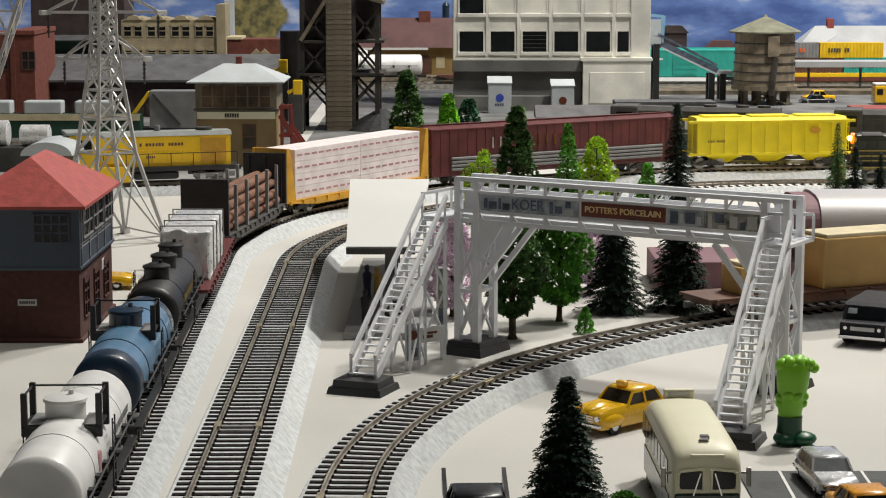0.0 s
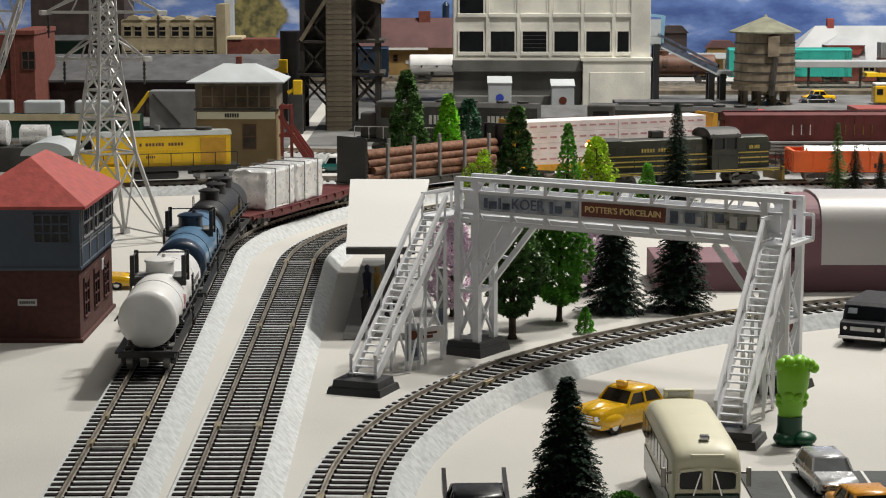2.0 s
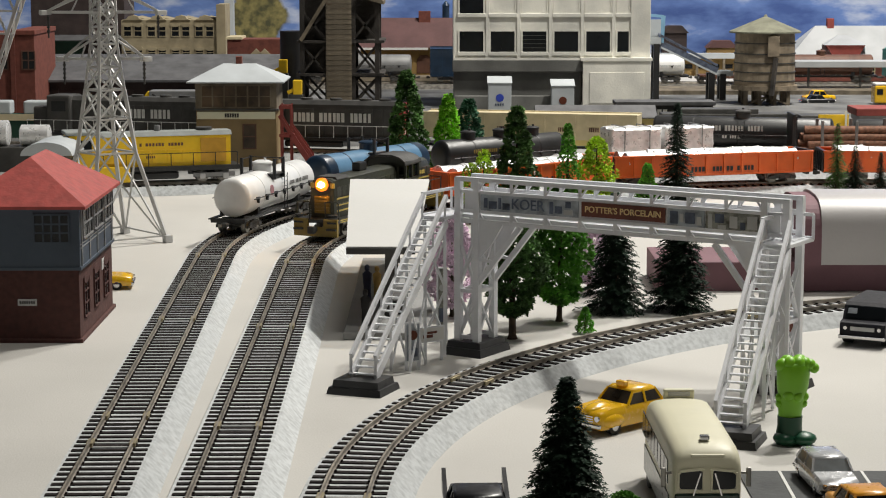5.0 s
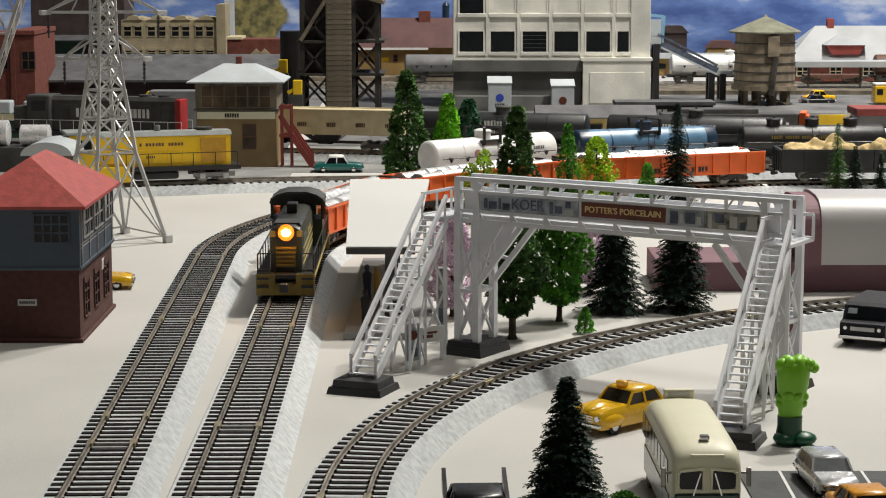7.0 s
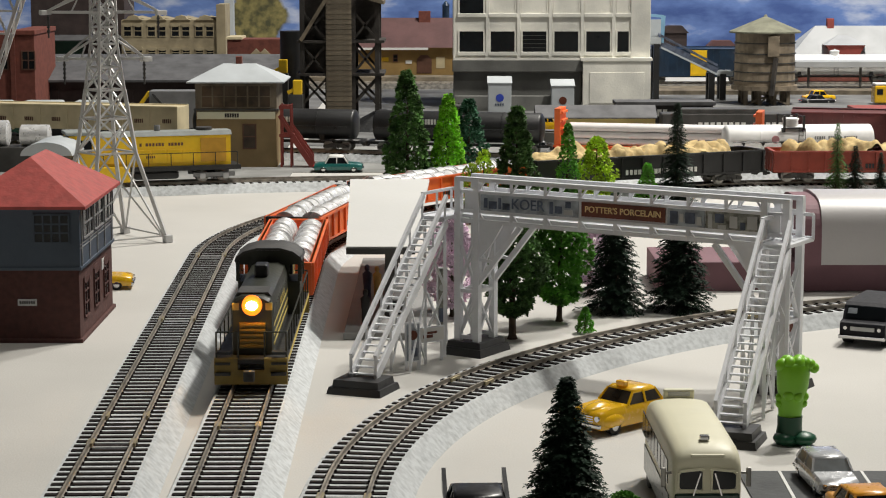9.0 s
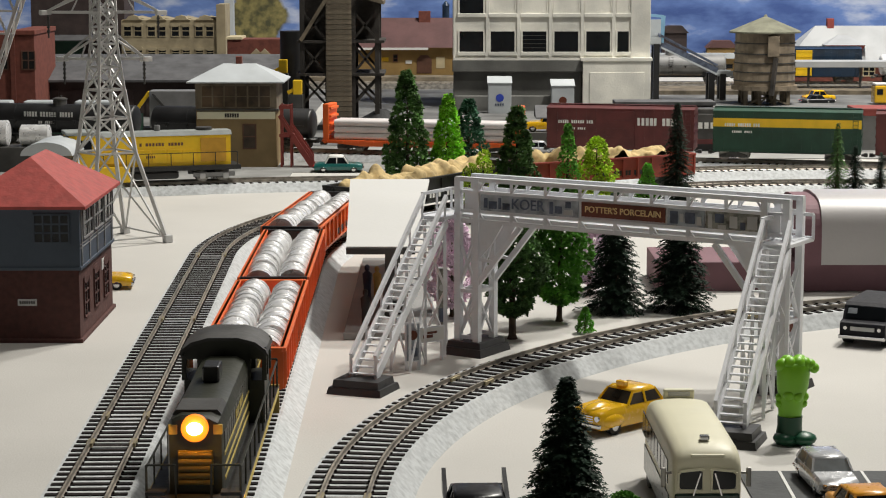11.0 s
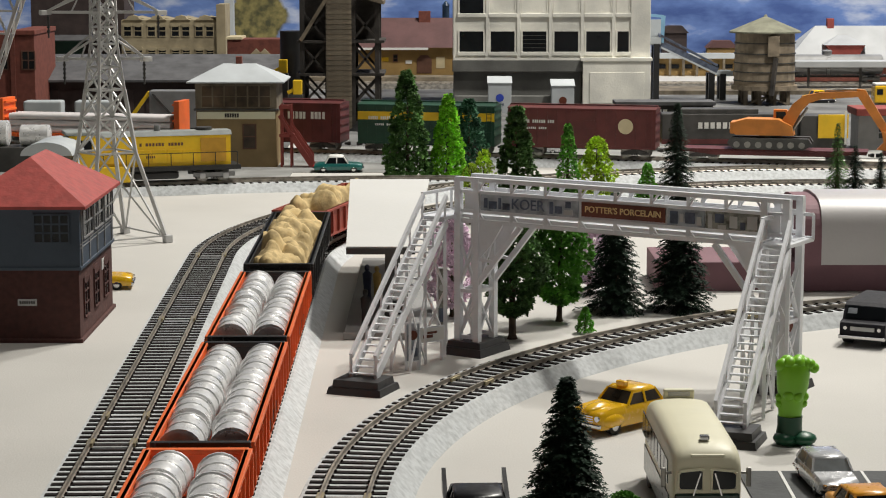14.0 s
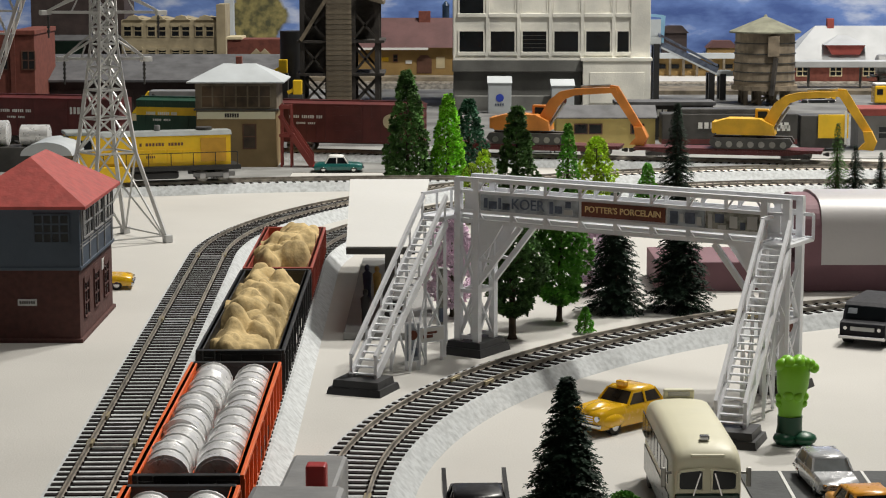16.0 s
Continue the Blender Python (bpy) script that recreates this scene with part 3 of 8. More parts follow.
def make_striped_loco():
    """Hood diesel; the front, with the headlight, is at -y."""
    c = thing("diesel_locomotive", "dark green hood diesel with dull gold stripes, headlight lit", "locomotive", group="train cars")
    L = 186
    f = -L / 2
    w = 16.5
    b = bx(nb(), -w, w, f + 2, L / 2 - 2, 10.5, 13, 0.3)
    bx(b, -w + 2, w - 2, -28, 28, 4.5, 10.5, 1)
    part("frame", b, M_BLACKCAR, c)
    for s in (-1, 1):
        for zz in (10.9, 12.2):
            part("stripe", bx(nb(), s * 16.6 - 0.12, s * 16.6 + 0.12, f + 6, L / 2 - 6, zz, zz + 0.7), M_GOLDLINE, c)
    for s in (-1, 1):
        truck(c, s * 58)
    for s in (-1, 1):
        e = s * (L / 2 - 2)
        b = prism(nb(), [(-w, 1.5), (w, 1.5), (w, 13.5), (6, 13.5), (6, 8), (-6, 8), (-6, 13.5), (-w, 13.5)], e - 1.2, e + 1.2)
        part("pilot", b, M_PILOT, c, "dull gold end pilot")
        b = bx(nb(), -1.5, 1.5, min(e, e + s * 8), max(e, e + s * 8), 5, 8, 0.4)
        bx(b, -3, 2, e + s * 6 - 2, e + s * 6 + 2, 4, 9, 0.6)
        part("coupler", b, M_DARK, c)
    # hoods, cab
    for a, z, nm in ((( f + 12, 22), 40, "long_hood"), ((48, L / 2 - 12), 40, "short_hood")):
        y0, y1 = a
        prof = [(-9.5, 13), (-9.5, 35), (-8.2, 38.5), (-5, z), (5, z), (8.2, 38.5), (9.5, 35), (9.5, 13)]
        b = loft(nb(), [[(x * k, y, 13 + (zz - 13) * q) for x, zz in prof] for y, k, q in ((y0, 0.93, 0.96), (y0 + 1.6, 1, 1), (y1 - 1.6, 1, 1), (y1, 0.93, 0.96))])
        hd = part(nm, b, M_DARKGREEN, c, smooth=30)
        for s in (-1, 1):
            for zz in (17, 21, 25.5):
                part("stripe", bx(nb(), s * 9.6 - 0.15, s * 9.6 + 0.15, y0 + 3, y1 - 1, zz, zz + 1.1), M_GOLDLINE, hd)
            n = int((y1 - y0) / 8)
            for i in range(n):
                yy = y0 + 3 + i * 8
                part("hood_door", bx(nb(), s * 9.6 - 0.2, s * 9.6 + 0.2, yy, yy + 6.8, 27.5, 34, 0.1), M_DARKGREEN, hd)
            bars(hd, s * 9.9, y0 + (y1 - y0) * 0.4, y0 + (y1 - y0) * 0.7, 29, 32, 6, M_GOLDLINE, "name_panel")
        gr = bx(nb(), -6, 6, (y0 if nm == "long_hood" else y1) - 0.4, (y0 if nm == "long_hood" else y1) + 0.4, 16, 28, 0.2)
        # Gold here paints in the amber light that the headlight throws on the nose.
        part("front_panel", gr, M_PILOT, hd, "nose panel in dull gold carrying the headlight's amber light")
    st = nb()
    bx(st, -3.2, 3.2, -28, -16, 40, 46, 0.8)
    part("exhaust_stack", st, M_BLACKCAR, c)
    b = prism(nb(), [(-8.4, 39), (8.4, 39), (7, 40.8), (-7, 40.8)], f + 18, f + 36)
    part("radiator_fan", b, M_DARK, c)
    w2 = 15.6
    b = bx(nb(), -w2, w2, 23, 47, 12.5, 30)
    for x in (-w2, w2):
        for y in (23.6, 35, 46.4):
            bx(b, x - 0.7, x + 0.7, y - 0.9, y + 0.9, 30, 41)
    for y in (23.4, 46.6):
        for x in (-w2, -9.5, 0, 9.5, w2):
            bx(b, x - 0.9, x + 0.9, y - 0.6, y + 0.6, 30, 43)
        prism(b, [(-w2, 38.5), (w2, 38.5), (w2, 41), (12, 44.2), (6, 45.6), (-6, 45.6), (-12, 44.2), (-w2, 41)], y - 0.6, y + 0.6)
    cab = part("cab", b, M_DARKGREEN, c)
    for x in (-w2 + 0.8, w2 - 0.8):
        part("window", bx(nb(), x - 0.2, x + 0.2, 24, 46, 30, 41), M_GLASSD, cab)
    b = nb()
    outer = [(-17, 40.6), (-16.4, 42.4), (-12.5, 45.4), (-6, 47.2), (6, 47.2), (12.5, 45.4), (16.4, 42.4), (17, 40.6)]
    inner = [(x * 0.95, z - 1.2) for x, z in outer]
    prism(b, outer + inner[::-1], 20.5, 49.5)
    part("cab_roof", b, M_DARK, c, "dark grey arched cab roof", smooth=30)
    # headlights on the nose
    y = f + 11.6
    # This disc behind the lens glows to draw the lamp's halo.
    b = rod(nb(), (0, y - 1.6, 36), (0, y + 1, 36), 4.6, n=24)
    hl = part("headlight", b, M_HALO, c, "amber disc glowing as the headlight's halo", smooth=40)
    dome = [(0.0, 2.7), (1.4, 2.5), (2.4, 2.0), (3.0, 1.2), (3.3, 0.4)]
    part("lens", loft(nb(), [ring((0, y - 1.5 - d, 36), r, 20, "y", 0.8) for d, r in dome]), M_LENS, hl, smooth=80)
    for z in (17, 19.4, 21.8, 24.2, 26.6):
        part("grille_bar", bx(nb(), -5.6, 5.6, y - 0.9, y, z, z + 1.0), M_PILOT, c)
    for s in (-1, 1):
        for k in range(3):
            part("step", bx(nb(), s * 12.6 - 3.4, s * 12.6 + 3.4, f - 1.5 + k * 1.6, f + 3.5 + k * 1.6, 6 + k * 4.5, 7.2 + k * 4.5), M_BLACKCAR, c)
        part("number_board", bx(nb(), s * 7.6 - 1.6, s * 7.6 + 1.6, y + 0.2, y + 1.6, 33.5, 37, 0.3), M_GOLDLINE, c)
    rl = nb()
    for s in (-1, 1):
        pts = [(s * 15.8, f + 5 + i * (L - 10) / 9, 13) for i in range(10)]
        for p in pts:
            rod(rl, p, (p[0], p[1], 24), 0.35, n=5)
        bar(rl, (pts[0][0], pts[0][1], 24), (pts[-1][0], pts[-1][1], 24), 0.6)
        for e in (f + 4, L / 2 - 4):
            for x in (6, 15.8):
                rod(rl, (s * x, e, 13), (s * x, e, 25), 0.4, n=5)
            bar(rl, (s * 6, e, 25), (s * 15.8, e, 25), 0.6)
    part("handrail", rl, M_DARKGREEN, c)
    return c


M_GOLDLINE = mat("gold_stripe_paint", (0.5, 0.38, 0.09), 0.5, var=0.1)
# Real gold of the pilots; on the nose it also stands for amber light.
M_PILOT = mat("grimy_gold_and_amber_lit_nose", (0.22, 0.15, 0.025), 0.5, var=0.2)
M_DARKGREEN = mat("very_dark_green_paint", (0.03, 0.032, 0.022), 0.4, var=0.15)


def make_road_loco(label, m, L=200, red_end=True):
    """Large hood diesel; the leading end is at +y."""
    c = thing("diesel_locomotive", label, "locomotive", group="train cars")
    b = bx(nb(), -16, 16, -L / 2, L / 2, 10, 13, 0.3)
    bx(b, -13, 13, -30, 30, 3.5, 10, 2)
    part("frame", b, M_BLACKCAR, c)
    for s in (-1, 1):
        truck(c, s * L * 0.33)
        part("coupler", bx(nb(), -1.5, 1.5, min(s * L / 2, s * (L / 2 + 6)), max(s * L / 2, s * (L / 2 + 6)), 5, 8, 0.4), M_DARK, c)
    h = part("long_hood", prism(nb(), [(-10, 13), (-10, 45), (-7, 49), (7, 49), (10, 45), (10, 13)], -L / 2 + 12, L * 0.24), m, c)
    for i in range(12):
        y = -L / 2 + 18 + i * 10
        for s in (-1, 1):
            part("hood_door", bx(nb(), s * 10.2 - 0.3, s * 10.2 + 0.3, y, y + 8.6, 16, 41, 0.2), m, h)
    for y in (-70, -50, -20, 10):
        part("fan", rod(nb(), (0, y, 49), (0, y, 51), 6, n=16), M_DARK, h)
    for s in (-1, 1):
        bars(h, s * 10.7, -58, 22, 28, 37, 9, M_PRINT)
    b = bx(nb(), -15.5, 15.5, L * 0.24, L * 0.24 + 26, 13, 50, 2)
    cab = part("cab", b, m, c)
    for s in (-1, 1):
        part("window", bx(nb(), s * 15.6 - 0.2, s * 15.6 + 0.2, L * 0.24 + 5, L * 0.24 + 20, 34, 44), M_GLASSD, cab)
    part("short_hood", bx(nb(), -10, 10, L * 0.24 + 26, L / 2 - 8, 13, 38, 2), m, c)
    if red_end:
        part("rear_end_panel", bx(nb(), -10.6, 10.6, -L / 2 + 7, -L / 2 + 13, 13, 47, 0.8), M_RED, c, "bright red hood end")
    rl = nb()
    for s in (-1, 1):
        for i in range(14):
            y = -L / 2 + 4 + i * (L - 8) / 13
            rod(rl, (s * 15.6, y, 13), (s * 15.6, y, 25), 0.35, n=5)
        bar(rl, (s * 15.6, -L / 2 + 4, 25), (s * 15.6, L / 2 - 4, 25), 0.6)
    part("handrail", rl, M_PRINT, c)
    return c


def make_cream_hopper():
    c = car_thing("hopper_wagon", "cream ribbed aggregate hopper wagon with small logos")
    L, w = 208, 15.5
    underframe(c, L, M_BLACKCAR)
    b = bx(nb(), -w, w, -L / 2, L / 2, 16, 40, 0.3)
    for s in (-1, 1):
        for i in range(8):
            y = -L / 2 + 1 + (L - 2) * i / 7
            bx(b, s * w - 1, s * w + 1, y - 1, y + 1, 15, 40)
        bx(b, s * w - 1, s * w + 1, -L / 2, L / 2, 39, 41, 0.3)
    part("body", b, M_CREAM, c)
    for i in range(7):
        y = -L / 2 + (i + 0.5) * L / 7
        for s in (-1, 1):
            bars(c, s * 15.9, y - 8, y + 4, 24, 28, 3, M_BROWN)
    for i in range(4):
        y = (i - 1.5) * 48
        if abs(y) < 60:
            part("hopper_bay", loft(nb(), [[(-14, y - 20, 16), (14, y - 20, 16), (14, y + 20, 16), (-14, y + 20, 16)], [(-6, y - 7, 6), (6, y - 7, 6), (6, y + 7, 6), (-6, y + 7, 6)]]), M_BLACKCAR, c)
    return c


def make_long_tank():
    c = tank_car("long glossy black tank wagon with white lettering", 182, 14.8, M_BLACKCAR, M_BLACKCAR, platform=False, m_dome=M_DARK)
    for s in (-1, 1):
        bars(c, s * 15.1, -20, 34, 28, 33, 9, M_PRINT)
        bars(c, s * 15.1, 0, 18, 21, 24, 4, M_PRINT)
    return c


def make_pipe_flat():
    c = car_thing("bulkhead_flat_wagon", "orange bulkhead flat wagon stacked with pale pipes")
    L = 198
    flat_deck(c, L, M_ORANGE)
    for s in (-1, 1):
        b = bx(nb(), -15, 15, s * (L / 2 - 4) - 3, s * (L / 2 - 4) + 3, 11, 46, 0.6)
        for z in (18, 26, 34, 42):
            bx(b, -13, 13, s * (L / 2 - 8) - 1.2, s * (L / 2 - 8) + 1.2, z - 1, z + 1)
        part("bulkhead", b, M_ORANGE, c, "orange end bulkhead")
    for zi, row in enumerate(((-10, -3.4, 3.4, 10), (-10, -3.4, 3.4, 10), (-10, -3.4, 3.4, 10))):
        for x in row:
            part("pipe", rod(nb(), (x, -L / 2 + 12, 14.6 + zi * 6.6), (x, L / 2 - 12, 14.6 + zi * 6.6), 3.2, n=16), M_PIPE, c, "pale plastic pipe", smooth=50)
    return c


def excavator(m, label, swing=0):
    e = thing("excavator_model", label, "excavator", group="train loads")
    for s in (-1, 1):
        b = prism(nb(), [(-36, 2.5), (-39, 6), (-36, 10.5), (36, 10.5), (39, 6), (36, 2.5), (31, 0), (-31, 0)], s * 12 - 4, s * 12 + 4, "x")
        tr = part("crawler_track", b, M_DARK, e, "dark rubber crawler track")
        for i in range(7):
            part("road_wheel", rod(nb(), (s * 16.4, -30 + i * 10, 4.4), (s * 15, -30 + i * 10, 4.4), 3.0, n=12), M_STEEL, tr)
    part("turntable", rod(nb(), (0, 0, 9), (0, 0, 13), 11, n=20), M_DARK, e)
    b = prism(nb(), [(-32, 13), (-34, 17), (-33, 25), (-22, 28), (8, 28), (20, 22), (22, 13)], -13, 13, "x")
    part("engine_body", b, m, e)
    part("counterweight", bx(nb(), -12, 12, -37, -31, 14, 25, 1.2), m, e)
    cab = part("cab", prism(nb(), [(2, 13), (2, 36), (14, 36), (20, 25), (20, 13)], -13.4, -4, "x"), m, e)
    part("window", prism(nb(), [(4.5, 24), (4.5, 34), (13, 34), (17.5, 25)], -13.8, -3.6, "x"), M_GLASSD, cab)
    b = prism(nb(), [(12, 18), (9, 24), (20, 42), (30, 50), (44, 53), (84, 55), (86, 50), (46, 47), (35, 43), (28, 35), (19, 18)], -1.5, 5, "x")
    boom = part("boom", b, m, e)
    part("hydraulic_ram", rod(nb(), (2, 20, 17), (2, 34, 39), 1.4), M_STEEL, boom)
    b = prism(nb(), [(78, 57), (86, 56), (110, 18), (106, 14), (102, 17), (80, 49)], -1, 4, "x")
    st = part("stick", b, m, e)
    part("hydraulic_ram", rod(nb(), (1.5, 50, 55), (1.5, 79, 56.5), 1.3), M_STEEL, st)
    b = prism(nb(), [(102, 18), (110, 18), (115, 8), (112, 0.5), (98, 1.5), (104, 8)], -6, 9, "x")
    part("bucket", b, m, e)
    return e


def make_flat(label, m, L):
    c = car_thing("flat_wagon", label)
    flat_deck(c, L, m)
    return c


def make_container_flat():
    c = car_thing("container_wagon", "yellow well wagon with stacked shipping containers")
    L = 240
    underframe(c, L, M_YELLOW)
    part("well_frame", bx(nb(), -15, 15, -L / 2, L / 2, 8, 14, 0.4), M_YELLOW, c)
    for y0, y1, z, m in ((-100, 0, 14, M_BROWN), (2, 100, 14, M_TEAL), (-100, -36, 36.5, M_GREYP), (-34, 60, 36.5, M_YELLOW)):
        k = int((y1 - y0) / 2.5)
        right = [(14.3 - 0.7 * (i % 2), y0 + (y1 - y0) * i / k) for i in range(k + 1)]
        b = prism(nb(), right + [(-x, y) for x, y in right[::-1]], z, z + 22, "z")
        ct = part("container", b, m, c)
        for s in (-1, 1):
            bars(ct, s * 14.6, y0 + 12, y0 + 44, z + 8, z + 14, 4, M_ORANGE if m is M_GREYP else M_DARK)
    return c


def make_crate_flat():
    c = make_flat("brown flat wagon with tan cardboard crates", M_BROWN, 210)
    for y0, y1, x0, x1, z in ((-82, -56, -10, 10, 26), (-30, 30, -13, 13, 39), (46, 92, -12, 12, 34)):
        b = bx(nb(), x0, x1, y0, y1, 11.1, z, 0.8)
        part("crate", b, M_KRAFT, c, "tan cardboard crate")
        part("crate_lid", bx(nb(), x0 + 1, x1 - 1, y0 + 2, y1 - 2, z, z + 2.2, 0.6), M_CREAM, c, "pale folded lid")
    return c


def make_grey_switcher():
    c = thing("diesel_locomotive", "small grey switching locomotive with red horn box", "locomotive", group="train cars")
    b = bx(nb(), -14, 14, -60, 60, 9, 12, 0.4)
    part("frame", b, M_BLACKCAR, c)
    for s in (-1, 1):
        truck(c, s * 38)
    part("hood", bx(nb(), -9, 9, -4, 56, 12, 34, 1.5), M_GREYP, c)
    cab = part("cab", bx(nb(), -13, 13, -44, -5, 12, 36, 1), M_GREYP, c)
    part("cab_roof", bx(nb(), -14, 14, -46, -4, 36, 40, 2), M_GREYP, c)
    part("window", bx(nb(), -11, 11, -4.9, -4.4, 27, 35), M_GLASSD, cab)
    part("red_box", bx(nb(), 0.4, 6.6, 8, 14, 34, 42.5, 0.7), M_RED, c, "dark red box on the hood")
    return c


CARS = []  # thing, plan, speed, place of its centre at the start, wheelbase, turned


def rake(pts, speed, items):
    for make, lo, hi, back in items:
        CARS.append((make(), pts, speed, (lo + hi) / 2, (hi - lo) * 0.7, back))
# ---- ground and room ----
tagged(part("ground", bx(nb(), -2700, 3300, 60, 3420, -30, 0), M_GROUND), "off-white layout board under the tracks", "ground", kind="structure")
M_WALL = mat("room_wall_paint", (0.22, 0.22, 0.22), 0.9, var=0.05, scale=3)
M_FLOOR = mat("room_floor", (0.2, 0.19, 0.18), 0.8, var=0.1, scale=5)
tagged(part("floor", bx(nb(), -3600, 3600, -3000, 4500, -960, -900), M_FLOOR), "plain dark room floor", "floor", kind="structure")
tagged(part("ceiling", bx(nb(), -3600, 3600, -3000, 4500, 2400, 2450), M_WALL), "plain dark grey room ceiling", "ceiling", kind="structure")
for nm, a in (("wall_south", (-3600, 3600, -3050, -3000)), ("wall_north", (-3600, 3600, 4500, 4550)), ("wall_west", (-3650, -3600, -3000, 4500)), ("wall_east", (3600, 3650, -3000, 4500))):
    tagged(part(nm, bx(nb(), *a, -900, 2400), M_WALL), "plain grey room wall", "wall", kind="structure")
for x in (-2500, 0, 3100):
    for y in (200, 3300):
        tagged(part("table_leg", bx(nb(), x - 30, x + 30, y - 30, y + 30, -900, -30, 3), M_BROWN), "brown wooden table leg under the layout", "table leg", kind="structure")
M_ASPHALT = mat("dark_asphalt_sheet", (0.075, 0.078, 0.08), 0.85, var=0.12, scale=40, bump=0.4)
lot = tagged(part("car_park", bx(nb(), 117, 300, 560, 787, 0, 0.8), M_ASPHALT), "dark asphalt car park sheet with white lines", "car park", kind="structure")
for x in (133.5, 166):
    part("white_line", bar(nb(), (x, 786, 0.9), (x - 2, 700, 0.9), 1.2, 0.3), M_WHITE, lot)

# ---- foliage ----
M_DKGREEN = mat("dark_spruce_green", (0.012, 0.035, 0.018), 0.85, var=0.35, scale=120, bump=0)
M_TREEGREEN = mat("deep_leaf_green", (0.06, 0.14, 0.03), 0.85, var=0.4, scale=100, bump=0)
M_BRIGHT = mat("bright_leaf_green", (0.12, 0.36, 0.035), 0.85, var=0.35, scale=100, bump=0)
M_CONIFER = mat("conifer_green", (0.08, 0.18, 0.04), 0.85, var=0.4, scale=100, bump=0)
M_BLUEGREEN = mat("blue_green_foam", (0.045, 0.15, 0.08), 0.85, var=0.3, scale=100, bump=0)
M_LIME = mat("lime_green_foam", (0.24, 0.60, 0.025), 0.85, var=0.3, scale=100, bump=0)
M_YGREEN = mat("yellow_green_foam", (0.36, 0.52, 0.03), 0.85, var=0.35, scale=100, bump=0)
M_PINK = mat("pink_blossom_foam", (0.93, 0.76, 0.89), 0.85, var=0.06, scale=100, bump=0)
M_TRUNK = mat("brown_trunk", (0.055, 0.035, 0.022), 0.85, var=0.25, scale=200)


def crown_mesh(h0, h1, r, style, seed, dens=1.0):
    rnd = random.Random(seed)
    vs, fs = [], []

    def leaf(p, d, n, l, w):
        s = d.cross(n).normalized() * w
        k = len(vs)
        vs.extend([p - s * 0.4, p + d * l * 0.5 - s + n * l * 0.12, p + d * l, p + d * l * 0.5 + s + n * l * 0.12, p + s * 0.4])
        fs.append((k, k + 1, k + 2, k + 3, k + 4))

    H = h1 - h0
    if style == "brush":
        n = int(430 * dens)
        for i in range(n):
            u = (i + rnd.random()) / n
            z = h0 + H * u ** 0.85
            k = (h1 - z) / H
            a = i * 2.39996 + rnd.uniform(-0.4, 0.4)
            rr = (r * (0.10 + 0.95 * k ** 0.9)) * rnd.uniform(0.68, 1.1)
            droop = rnd.uniform(-0.42, 0.02)
            d = Vector((math.cos(a), math.sin(a), droop)).normalized()
            p0 = Vector((0, 0, z))
            m = max(6, int(rr / r * 22))
            for j in range(m):
                f = (j + 0.6) / m
                if f < 0.12:
                    continue
                p = p0 + d * rr * f - Vector((0, 0, rr * 0.16 * f * f))
                for s in (-1, 1):
                    side = d.cross(Vector((0, 0, 1))).normalized() * s
                    dd = (d * rnd.uniform(0.5, 1) + side * rnd.uniform(0.3, 0.9) + Vector((0, 0, rnd.uniform(-0.45, 0.3)))).normalized()
                    leaf(p, dd, Vector((rnd.uniform(-.4, .4), rnd.uniform(-.4, .4), 1)).normalized(), r * rnd.uniform(0.11, 0.19) * (0.55 + 0.5 * k), r * 0.027)
    else:
        n = int(950 * dens)
        for i in range(n):
            u = rnd.random()
            a = rnd.uniform(0, 6.283)
            if style == "cone":
                z = h0 + H * u ** 1.25
                k = (h1 - z) / H
                rr = r * (0.13 + 0.87 * min(1.0, k * 1.15) ** 0.8) * (0.5 + 0.5 * math.sqrt(rnd.random()))
                rr *= 1 + 0.13 * math.sin(z / H * 19 + a * 3)
            else:
                t = (u * 2 - 1)
                z = h0 + H * (0.5 + 0.5 * t)
                prof = max(0.0, 1 - abs(t) ** 2.4) ** 0.5 * (1.0 - 0.28 * t)
                rr = r * prof * (0.3 + 0.7 * math.sqrt(rnd.random()))
                rr *= 1 + 0.22 * math.sin(z / H * 12 + a * 2 + seed)
            c = Vector((rr * math.cos(a), rr * math.sin(a), z))
            out = Vector((math.cos(a), math.sin(a), 0.45)).normalized()
            q = r * 0.15
            for j in range(11):
                d = (out * 0.9 + Vector((rnd.uniform(-1, 1), rnd.uniform(-1, 1), rnd.uniform(-0.8, 1)))).normalized()
                nn = Vector((rnd.uniform(-1, 1), rnd.uniform(-1, 1), 1)).normalized()
                leaf(c + d * q * 0.2, d, nn, q * rnd.uniform(0.7, 1.25), q * 0.34)
    me = bpy.data.meshes.new("crown")
    me.from_pydata([v * MM for v in vs], [], fs)
    return me


